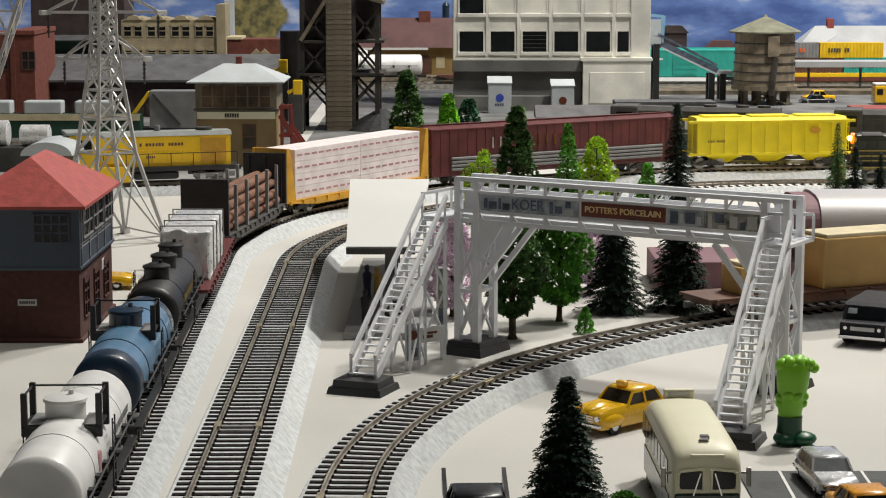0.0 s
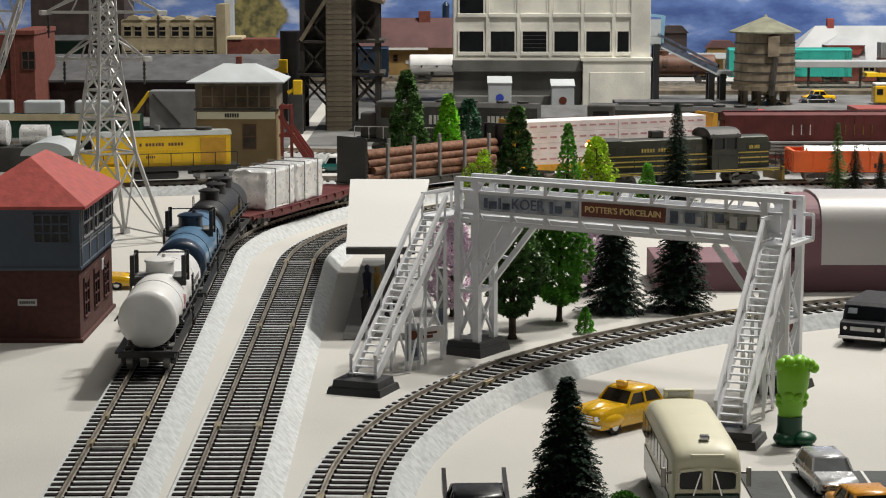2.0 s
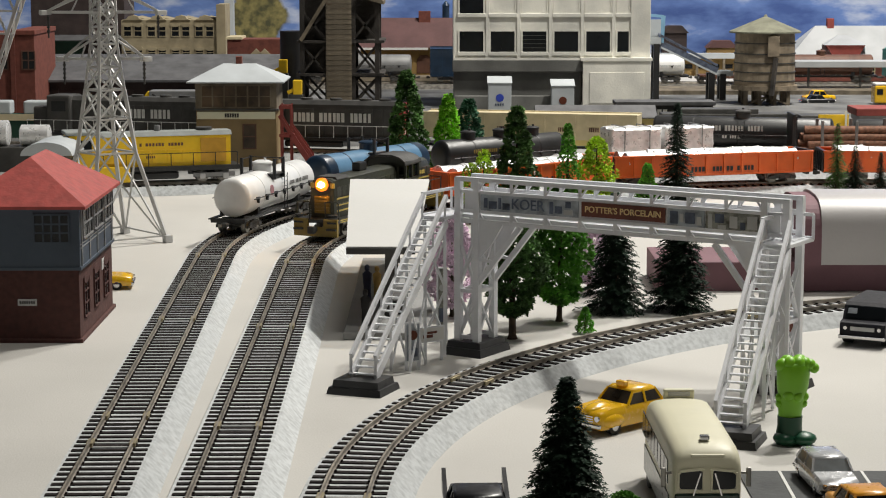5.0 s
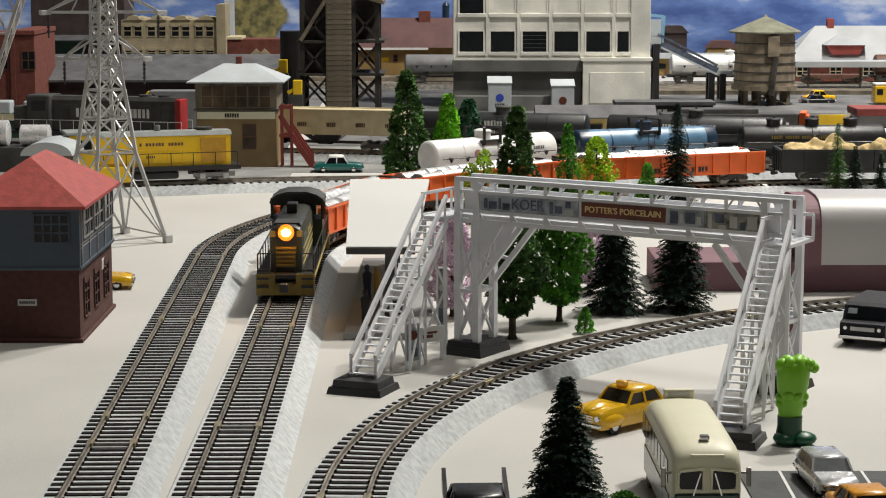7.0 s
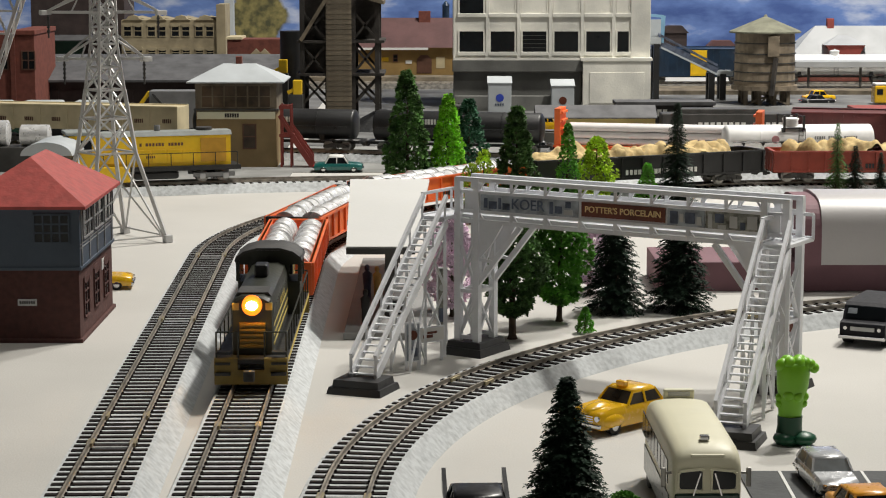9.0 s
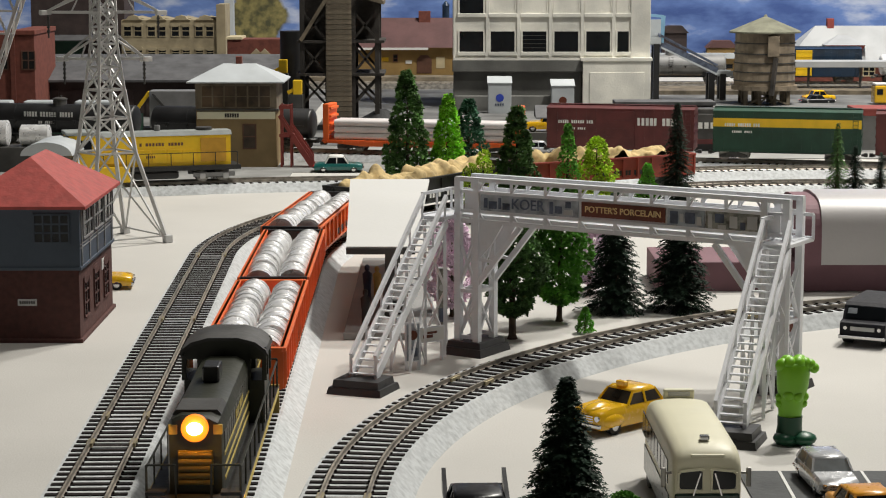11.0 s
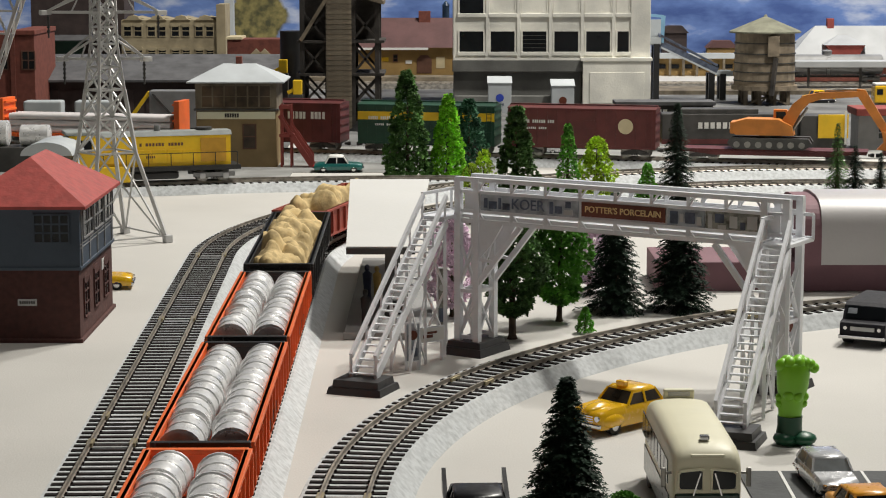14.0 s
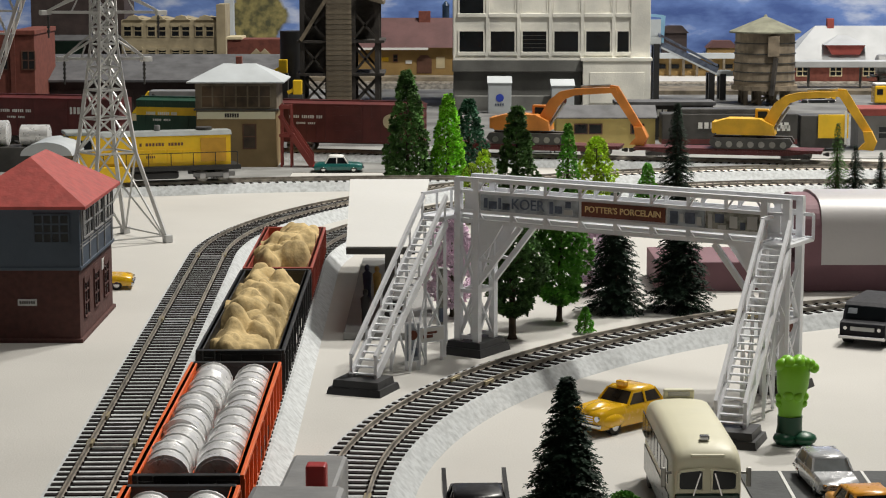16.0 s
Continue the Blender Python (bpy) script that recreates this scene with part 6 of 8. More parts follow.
def barrel_shed():
    t = thing("barrel_shed", "white barrel-roofed shed on a plum-coloured base", "shed")
    part("base_wall", bx(nb(), 130, 420, 1220, 1284, 0, 18, 0.5), M_PLUM, t)
    pr = [(1212, 17.5)]
    for i in range(21):
        a = math.pi * i / 20
        ca, sa = math.cos(a), math.sin(a)
        pr.append((1252 - 40 * math.copysign(abs(ca) ** 0.6, ca), 24 + 33.5 * sa ** 0.5))
    pr.append((1292, 17.5))
    part("barrel_roof", prism(nb(), pr, 228, 425, "x"), M_SHEDWHITE, t, "glossy white barrel roof", smooth=40)
    part("end_wall", prism(nb(), [(y, z * 0.97) for y, z in pr], 216, 228, "x"), M_PLUM, t)
    return t


barrel_shed()
# ---- back tracks ----
YARD = plan(900.0, 1759.0, -1.3353, 1700.0, 100.0, 0.0)
FAR = plan(-1000.0, 3040.0, 1.5708, 2000.0, 100.0, 0.0)
SPUR = plan(-700.0, 1581.1, 1.2675, 500.0, 700.0, 0.3, 160.0)


def back_track(pts, label, bed=None):
    """Distant track: ballast, rails and one joined mesh of ties."""
    t = thing("railway_track", label, "railway track", kind="structure")
    b = nb()
    loft(b, [[(x + u * math.cos(a), y - u * math.sin(a), z) for u, z in ((-23, 0.05), (23, 0.05), (16.5, 7.3), (-16.5, 7.3))] for x, y, a in (pts[::10] + [pts[-1]])])
    part("roadbed", b, bed or M_BALLAST, t)
    for o in (-8.6, 8.6):
        r = nb()
        loft(r, [[(x + u * math.cos(a), y - u * math.sin(a), z) for u, z in ((o - 1, 7.9), (o + 1, 7.9), (o + 0.5, 10), (o - 0.5, 10))] for x, y, a in (pts[::6] + [pts[-1]])])
        part("rail", r, M_RAIL, t)
    vs, fs = [], []
    for x, y, a in pts[::2]:
        k = len(vs)
        for z in (6.9, 7.75):
            for u, v in ((-15, -1.25), (15, -1.25), (15, 1.25), (-15, 1.25)):
                vs.append(((x + u * math.cos(a) + v * math.sin(a)) * MM, (y - u * math.sin(a) + v * math.cos(a)) * MM, z * MM))
        fs += [(k + 4, k + 5, k + 6, k + 7), (k, k + 1, k + 5, k + 4), (k + 1, k + 2, k + 6, k + 5), (k + 2, k + 3, k + 7, k + 6), (k + 3, k, k + 4, k + 7)]
    me = bpy.data.meshes.new("tie")
    me.from_pydata(vs, [], fs)
    me.materials.append(M_TIE)
    ob = new("tie", me)
    ob.parent = t
    tagged(ob, kind="stuff")


back_track(YARD, "back yard track with grey ballast and dark ties")
M_DIRT = mat("dark_cinder_ballast", (0.13, 0.12, 0.105), 0.9, var=0.3, scale=200, bump=0.5)
back_track(FAR, "far track on dark cinders behind the grey building", M_DIRT)
for key, run in (("outer", 2100.0), ("inner", 1100.0), ("near", 900.0)):
    x, y, a = TRACKS[key][min(619, len(TRACKS[key]) - 1)]
    back_track(plan(x, y, a, run, 100.0, 0.0), "plain main track running on across the layout board")
back_track(plan(900.0 - 1400 * math.sin(-1.3353), 1759.0 - 1400 * math.cos(-1.3353), -1.3353, 1396.0, 100.0, 0.0), "plain yard track running on across the layout board")
back_track(plan(900.0 + 1704 * math.sin(-1.3353), 1759.0 + 1704 * math.cos(-1.3353), -1.3353, 1100.0, 100.0, 0.0), "plain yard track running on across the layout board")
back_track(plan(1004.0, 3040.0, 1.5708, 1200.0, 100.0, 0.0), "plain far track running on across the layout board", M_DIRT)
back_track(SPUR[:200], "spur track with pale ballast beside the signal box")

# ---- painted sky backdrop ----
def sky_paint():
    m = bpy.data.materials.new("painted_cloudy_sky")
    m.use_nodes = True
    nt = m.node_tree
    b = nt.nodes["Principled BSDF"]
    b.inputs["Roughness"].default_value = 0.8
    tc = nt.nodes.new("ShaderNodeTexCoord")
    mp = nt.nodes.new("ShaderNodeMapping")
    mp.inputs["Scale"].default_value = (4.5, 1, 11)
    n = nt.nodes.new("ShaderNodeTexNoise")
    n.inputs["Scale"].default_value, n.inputs["Detail"].default_value, n.inputs["Roughness"].default_value = 1.5, 6, 0.55
    r = nt.nodes.new("ShaderNodeValToRGB")
    e = r.color_ramp.elements
    e[0].position, e[0].color = 0.36, (0.045, 0.09, 0.28, 1)
    e[1].position, e[1].color = 0.68, (0.62, 0.66, 0.74, 1)
    k = e.new(0.52)
    k.color = (0.13, 0.22, 0.50, 1)
    nt.links.new(tc.outputs["Object"], mp.inputs[0])
    nt.links.new(mp.outputs[0], n.inputs["Vector"])
    nt.links.new(n.outputs[0], r.inputs[0])
    # a clump of olive trees painted beside the tan terrace
    sx = nt.nodes.new("ShaderNodeSeparateXYZ")
    nt.links.new(tc.outputs["Object"], sx.inputs[0])
    n2 = nt.nodes.new("ShaderNodeTexNoise")
    n2.inputs["Scale"].default_value, n2.inputs["Detail"].default_value = 26, 6
    nt.links.new(tc.outputs["Object"], n2.inputs["Vector"])

    def op(kind, a, v=None):
        k = nt.nodes.new("ShaderNodeMath")
        k.operation = kind
        nt.links.new(a, k.inputs[0])
        if v is not None:
            if isinstance(v, float):
                k.inputs[1].default_value = v
            else:
                nt.links.new(v, k.inputs[1])
        return k.outputs[0]
    d = op("ABSOLUTE", op("ADD", sx.outputs[0], 0.309))
    d = op("ADD", d, op("MULTIPLY", n2.outputs[0], 0.07))
    mask = nt.nodes.new("ShaderNodeMapRange")
    mask.inputs[1].default_value, mask.inputs[2].default_value = 0.082, 0.072
    nt.links.new(d, mask.inputs[0])
    leaf = nt.nodes.new("ShaderNodeValToRGB")
    leaf.color_ramp.elements[0].position, leaf.color_ramp.elements[0].color = 0.35, (0.06, 0.06, 0.025, 1)
    leaf.color_ramp.elements[1].position, leaf.color_ramp.elements[1].color = 0.65, (0.26, 0.22, 0.08, 1)
    n3 = nt.nodes.new("ShaderNodeTexNoise")
    n3.inputs["Scale"].default_value, n3.inputs["Detail"].default_value = 70, 5
    nt.links.new(tc.outputs["Object"], n3.inputs["Vector"])
    nt.links.new(n3.outputs[0], leaf.inputs[0])
    mx = nt.nodes.new("ShaderNodeMix")
    mx.data_type = "RGBA"
    nt.links.new(mask.outputs[0], mx.inputs[0])
    nt.links.new(r.outputs[0], mx.inputs[6])
    nt.links.new(leaf.outputs[0], mx.inputs[7])
    nt.links.new(mx.outputs[2], b.inputs["Base Color"])
    return m


bd = tagged(part("backdrop", bx(nb(), -2700, 3300, 3420, 3428, -30, 620), sky_paint()), "painted blue cloudy sky backdrop board", "backdrop", kind="structure")
# ---- building tools ----
M_CONC = mat("weathered_pale_concrete", (0.84, 0.82, 0.74), 0.85, var=0.05, scale=22, bump=0.4, stain=(0.62, 0.61, 0.56))
M_CONCD = mat("sooty_grey_concrete", (0.16, 0.16, 0.15), 0.85, var=0.2, scale=20, bump=0.4)
M_TIMBER = mat("sooty_dark_timber", (0.035, 0.03, 0.026), 0.85, var=0.3, scale=60, bump=0.5)
M_TIMBERL = mat("weathered_brown_grey_board", (0.17, 0.14, 0.10), 0.85, var=0.25, scale=60, bump=0.5)
M_WOODTANK = mat("weathered_tan_stave", (0.26, 0.21, 0.15), 0.8, var=0.2, scale=70, bump=0.5)
M_OLIVEROOF = mat("olive_grey_shingle", (0.17, 0.17, 0.125), 0.85, var=0.15, scale=60)
M_ROOFGREY = mat("pale_grey_roof", (0.46, 0.49, 0.51), 0.6, var=0.05, scale=40)
M_ROOFMAROON = mat("maroon_brown_roof", (0.11, 0.052, 0.05), 0.75, var=0.1, scale=40)
M_GLASSBROWN = mat("brown_tinted_pane", (0.075, 0.048, 0.03), 0.3, var=0.4, scale=60, bump=0)
M_OCHRE = mat("ochre_stucco", (0.34, 0.22, 0.08), 0.85, var=0.12, scale=40)
M_TANBRICK = mat("tan_stone_facade", (0.37, 0.31, 0.20), 0.85, var=0.12, scale=60)
M_REDBRICK = mat("weathered_red_brick", (0.17, 0.05, 0.035), 0.85, var=0.12, scale=150)
M_DKBROWN = mat("dark_brown_siding", (0.045, 0.03, 0.028), 0.8, var=0.2, scale=60)
M_PALEBLUE = mat("pale_blue_painted_metal", (0.22, 0.42, 0.60), 0.5, var=0.08)
M_ROOFWHITE = mat("off_white_roof", (0.40, 0.41, 0.42), 0.7, var=0.08, scale=20)
M_CLOTHRED = mat("barn_red_paint", (0.26, 0.05, 0.04), 0.7, var=0.12)


def gable(bm, x0, x1, y0, y1, z, ridge, over=3):
    """Gabled roof with its ridge along x."""
    ym = (y0 + y1) / 2
    prism(bm, [(y0 - over, z), (ym, ridge), (y1 + over, z), (y1 + over, z + 1.5), (ym, ridge + 1.5), (y0 - over, z + 1.5)], x0 - over, x1 + over, "x")


def facade_window(parent, x0, x1, z0, z1, y, m_frame, nu=1, nz=1, d=1.2, glass=None):
    return window_grid(parent, ("y", y), x0, x1, z0, z1, nu, nz, d, m_frame, -1, glass)


def grey_building():
    t = thing("grain_building", "tall weathered grey concrete building with dark windows", "building")
    Y = 2650
    x0, x1 = 13.3, 268.2
    zt = 290
    zb = 62.2
    w = part("wall", bx(nb(), x0, x1, Y, Y + 170, zb, zt, 0.5), M_CONC, t)
    lw = part("lower_wall", bx(nb(), x0 + 1, 179.8, Y + 8, Y + 168, 0, zb), M_CONCD, t)
    part("ledge", bx(nb(), x0 - 1, 181.3, Y - 3, Y + 9, zb - 14, zb + 1, 0.5), M_CONCD, t)
    bl = part("loading_bay", bx(nb(), 181.3, x1 + 1, Y - 8, Y + 60, 0, 64.4, 0.6), M_CONC, t)
    part("bay_cap", bx(nb(), 178.3, x1 + 3, Y - 10, Y + 60, 62.2, 66.6, 0.4), M_CONC, bl)
    part("bay_panel", bx(nb(), 190.1, 260.8, Y - 9.2, Y - 8, 8, 47.6, 0.3), M_CONC, bl)
    for a, c in ((21.4, 52.3), (61.9, 92.8), (103.2, 134.1), (144.4, 175.4), (185.7, 216.6), (226.2, 240.9)):
        for z0, z1 in ((73.9, 100.2), (123.5, 151.1)):
            dark = M_GLASSD if z0 < 110 or a < 60 else M_CONC
            f = nb()
            bx(f, a - 2, a, Y - 1.4, Y, z0 - 2, z1 + 2)
            bx(f, c, c + 2, Y - 1.4, Y, z0 - 2, z1 + 2)
            bx(f, a, c, Y - 1.4, Y, z1, z1 + 2)
            bx(f, a - 3, c + 3, Y - 3, Y, z0 - 5, z0, 0.6)
            wd = part("window", f, M_CONC, t)
            part("pane", bx(nb(), a, c, Y - 0.5, Y - 0.1, z0, z1), dark, wd)
            if dark is M_GLASSD and 100 < a < 110:
                lv = nb()
                for i in range(1, 5):
                    zz = z0 + (z1 - z0) * i / 5
                    bx(lv, a, c, Y - 0.9, Y - 0.5, zz - 0.35, zz + 0.35)
                part("glazing_bar", lv, M_DARK, wd)
    for a in (57.5, 98.0, 139.3, 180.5, 221.0):
        part("pilaster", bx(nb(), a - 2.4, a + 2.4, Y - 2.2, Y, zb, zt, 0.5), M_CONC, w)
    part("corner_pier", bx(nb(), 243.1, x1 + 0.6, Y - 3, Y, zb, zt, 0.5), M_CONC, w)
    part("sill_course", bx(nb(), x0, 243.1, Y - 2.6, Y, zb - 0.5, zb + 4, 0.5), M_CONC, w)
    return t


grey_building()


def booth(px0, px1, zt, y, label, m_spot):
    t = thing("kiosk", label, "kiosk")
    part("body", bx(nb(), px0, px1, y, y + 22, 0, zt - 8, 0.5), M_ROOFGREY, t)
    part("roof", prism(nb(), [(y - 1, zt - 8), (y - 1, zt - 7), (y + 23, zt), (y + 23, zt - 8)], px0 - 1, px1 + 1, "x"), M_ROOFGREY, t)
    xm = (px0 + px1) / 2
    part("round_badge", loft(nb(), [ring((xm, y - d, zt - 26), 5, 18, "y") for d in (0.1, 0.6)]), m_spot, t)
    bb = nb()
    for i in range(4):
        bx(bb, xm - 6 + i * 3, xm - 4 + i * 3, y - 0.5, y - 0.1, zt - 36, zt - 33)
    part("lettering", bb, M_INK, t)


booth(56.9, 86.1, 46.6, 2560, "pale grey sloped-roof kiosk with a blue badge", mat("blue_badge_paint", (0.03, 0.06, 0.4), 0.5, var=0.1))
booth(137.7, 166.4, 41.7, 2580, "pale grey sloped-roof kiosk with red notices", M_SIGNRED)


def signal_box():
    t = thing("signal_box", "two-storey brown signal box with pale hipped roof", "signal box")
    Y = 1925
    x0, x1 = -233.9, -157.9
    z1, z2 = 55.1, 80.8
    lo = part("lower_storey", bx(nb(), x0, x1, Y, Y + 70, 0, z1, 0.4), M_BROWNWALL, t)
    up = part("upper_storey", bx(nb(), x0 - 0.5, x1 + 0.5, Y - 0.5, Y + 70.5, z1, z2, 0.3), M_TIMBERL, t)
    part("cornice", bx(nb(), x0 - 2, x1 + 2, Y - 2, Y + 72, z1 - 0.5, z1 + 1.2, 0.3), M_DARK, t)
    b = nb()
    xm, ym = (x0 + x1) / 2, Y + 35
    z = z2
    lo4 = [(x0 - 8, Y - 8, z), (x1 + 8, Y - 8, z), (x1 + 8, Y + 78, z), (x0 - 8, Y + 78, z)]
    loft(b, [lo4, [(x, y, z + 1.2) for x, y, z in lo4], [(x0 + 22, ym - 6, 96.9), (x1 - 22, ym - 6, 96.9), (x1 - 22, ym + 6, 96.9), (x0 + 22, ym + 6, 96.9)]])
    part("roof", b, M_ROOFGREY, t)
    n = 6
    for i in range(n):
        a = x0 + 5 + (x1 - x0 - 10) * i / n
        facade_window(up, a + 0.8, a + (x1 - x0 - 10) / n - 0.8, z1 + 3, z2 - 3, Y - 0.5, M_TIMBERL, 1, 2, 0.8, M_GLASSBROWN)
    part("fascia_board", bx(nb(), x0 + 1, x1 - 1, Y - 1.2, Y, 46.6, 53.5), M_IVORY, t, "cream name board")
    nbm = nb()
    for i in range(6):
        bx(nbm, -206.6 + i * 2.3, -206.6 + i * 2.3 + 1.7, Y - 1.6, Y - 1.2, 48.2, 51.9)
    part("lettering", nbm, M_BLACKCAR, t)
    facade_window(lo, -188.9, -178.2, 19.1, 40.7, Y, M_BROWN, 1, 2, 1.2, M_GLASSBROWN)
    ch = bx(nb(), xm - 3, xm + 3, ym - 3, ym + 3, 94.2, 104.0, 0.4)
    part("chimney", ch, M_REDBRICK, t)
    # outside stair
    st = nb()
    xa, xb, xc = -155.2, -144.0, -124.2
    for y in (Y - 2, Y + 14):
        bar(st, (xa, y, 57.8), (xb, y, 57.8), 2, 3)
        bar(st, (xb, y, 32.1), (xc, y, 2), 2, 5)
        bar(st, (xb, y, 40.7), (xc, y, 12), 1.4, 2)
        for x in (xa + 2, xb, xc):
            bar(st, (x, y, 0), (x, y, 60.5 if x < xc - 2 else 12), 1.8)
        bar(st, (xa, y, 31.0), (xb, y, 31.0), 2, 3)
        bar(st, (xa, y, 49.8), (xb, y, 32.1), 1.6, 3)
    part("stair_frame", st, M_CLOTHRED, t, "red wooden outside stair")
    bm = bx(nb(), -1.6, 1.6, -8, 8, -0.4, 0.4)
    td = part("tread", bm, M_CLOTHRED, t)
    for i in range(10):
        ob = td if i == 0 else new("tread", td.data)
        ob.parent = t
        k = (i + 0.5) / 10
        ob.matrix_basis = P(xb + (xc - xb) * k, Y + 6, 32.1 * (1 - k) + 1)


signal_box()


def coal_tower():
    t = thing("coaling_tower", "tall sooty timber coaling tower with boarded hoist shaft", "coaling tower")
    Y = 2320
    xa, xb = -160.0, -74.8
    part("hoist_shaft", bx(nb(), -131.6, -104.5, Y - 6, Y + 20, 0, 260), M_TIMBERL, t, "weathered boarded hoist shaft")
    pl = bx(nb(), -14.5, 14.5, -0.7, 0, 0, 5.2)
    board = part("board", pl, M_TIMBERL, t)
    for i in range(44):
        ob = board if i == 0 else new("board", board.data)
        ob.parent = t
        ob.matrix_basis = P((-131.6 + -104.5) / 2, Y - 6, i * 5.8)
    for x in (xa, (xa + xb) / 2 - 34 + 20, -101.9, xb):
        for y in (Y, Y + 70):
            part("post", bx(nb(), x - 2.6, x + 2.6, y - 2.6, y + 2.6, 0, 250), M_TIMBER, t)
    for z0, z1 in ((30.6, 59.6), (66.0, 98.0), (104.4, 136.3)):
        for x0, x1 in ((xa, -132.9), (-101.9, xb)):
            for y in (Y - 1, Y + 70):
                part("brace", bar(nb(), (x0, y, z0), (x1, y, z1), 2.6), M_TIMBER, t)
                part("brace", bar(nb(), (x1, y, z0), (x0, y, z1), 2.6), M_TIMBER, t)
    for z in (64.7, 101.9):
        part("platform", bx(nb(), xa - 6, xb + 8, Y - 5, Y + 76, z - 1.5, z + 1.5), M_TIMBER, t)
    part("coal_bin", bx(nb(), xa + 2, -132.2, Y + 6, Y + 66, 67.3, 240), M_TIMBER, t)
    part("rear_boarding", bx(nb(), -101.9, xb, Y + 40, Y + 66, 103.2, 240), M_TIMBER, t)
    part("chute", bar(nb(), (-161.3, Y - 6, 103.2), (-132.9, Y - 6, 149.0), 5, 4), M_TIMBERL, t)
    part("eave", prism(nb(), [(-92.9, 151.6), (-67.1, 143.9), (-67.1, 147.8), (-92.9, 161.7)], Y - 8, Y + 70), M_TIMBERL, t)
    bm = nb()
    loft(bm, [ring((-70, Y + 10, 0.02), 44, 20), ring((-70, Y + 10, 13), 26, 20), ring((-70, Y + 10, 24), 6, 20)])
    tagged(part("coal_mound", bm, mat("black_coal", (0.015, 0.015, 0.016), 0.7, var=0.3, scale=200, bump=0.9)), "heap of black coal below the tower", "coal heap")


coal_tower()


def water_tower():
    t = thing("water_tower", "weathered timber water tower with olive conical roof", "water tower")
    Y = 2720
    xc, r = 428.8, 39
    zb, zt = 26.8, 95.9
    for i in range(34):
        a = i * 2 * math.pi / 34
        part("stave", bar(nb(), (xc + r * math.cos(a), Y + r * math.sin(a), zb), (xc + r * 0.97 * math.cos(a), Y + r * 0.97 * math.sin(a), zt), 7.4, 2.4, up=(math.cos(a), math.sin(a), 0)), M_WOODTANK, t)
    for k in (0.08, 0.25, 0.42, 0.6, 0.8):
        z = zb + (zt - zb) * k
        part("hoop", loft(nb(), [ring((xc, Y, z + d), r + 2.1, 34) for d in (0, 1.4)]), M_DARK, t, smooth=60)
    part("tank_core", loft(nb(), [ring((xc, Y, zb + 1), r - 1, 30), ring((xc, Y, zt), r - 2, 30)]), M_WOODTANK, t)
    part("roof", loft(nb(), [ring((xc, Y, zt), r + 9, 16), ring((xc, Y, zt + 2), r + 9, 16), ring((xc, Y, 116.8), 3, 16), ring((xc, Y, 119.8), 1.5, 16)]), M_OLIVEROOF, t)
    part("deck", loft(nb(), [ring((xc, Y, zb - 6), r + 5, 24), ring((xc, Y, zb), r + 5, 24)]), M_WOODTANK, t)
    for x in (-28, -10, 10, 28):
        for y in (-26, 0, 26):
            part("leg", bx(nb(), xc + x - 2.4, xc + x + 2.4, Y + y - 2.4, Y + y + 2.4, 0, zb - 6), M_TIMBERL, t)
        part("brace", bar(nb(), (xc + x, Y - 27, 2), (xc - x * 0.5, Y - 27, zb - 8), 2.4), M_TIMBERL, t)
    part("spout", bar(nb(), (xc + 8, Y - 44, 64.4), (xc + 2, Y - 52, 15.5), 5, 5), M_TIMBER, t)
    part("spout_frame", bx(nb(), xc - 3, xc + 12, Y - 46, Y - 40, 65.9, 92.9, 0.5), M_WOODTANK, t)


water_tower()


def covered_stair():
    t = thing("covered_footbridge", "pale blue footbridge with a covered stair on dark posts", "footbridge")
    Y = 2780
    xa, xb, xc = 275.2, 296.8, 374.1
    for y in (Y, Y + 26):
        part("deck_side", bx(nb(), xa - 60, xb, y - 1, y + 1, 78.2, 87.4), M_ROOFGREY, t)
        part("parapet", bar(nb(), (xa - 60, y, 122.5), (xb + 4, y, 114.9), 2, 3), M_PALEBLUE, t)
        part("screen_post", bar(nb(), (xb + 2, y, 79.7), (xb + 4, y, 116.4), 3), M_PALEBLUE, t)
        part("stair_side", bar(nb(), (xb, y, 78.2), (xc, y, 41.3), 2, 9), M_INK, t)
        part("stair_trim", bar(nb(), (xb, y - 1.2, 73.6), (xc, y - 1.2, 36.7), 1.2, 2.4), M_ROOFGREY, t)
        part("landing_side", bx(nb(), xc, 395.7, y - 1, y + 1, 34.4, 41.3), M_ROOFGREY, t)
        for x in (290.6, 366.4, 381.8):
            part("post", bx(nb(), x - 4, x + 4, y - 4, y + 4, 0, 78.2 if x < xb else 37.5), M_BLACKCAR, t)
    part("stair_roof", bar(nb(), (xb - 2, Y + 13, 90.4), (xc, Y + 13, 49.0), 30, 3), M_INK, t)
    part("deck", bx(nb(), xa - 60, xb, Y, Y + 26, 76.6, 79.7), M_ROOFGREY, t)
    part("screen", bx(nb(), xa - 50, xb + 2, Y + 24, Y + 25, 87.4, 110.3), M_ROOFGREY, t)


covered_stair()


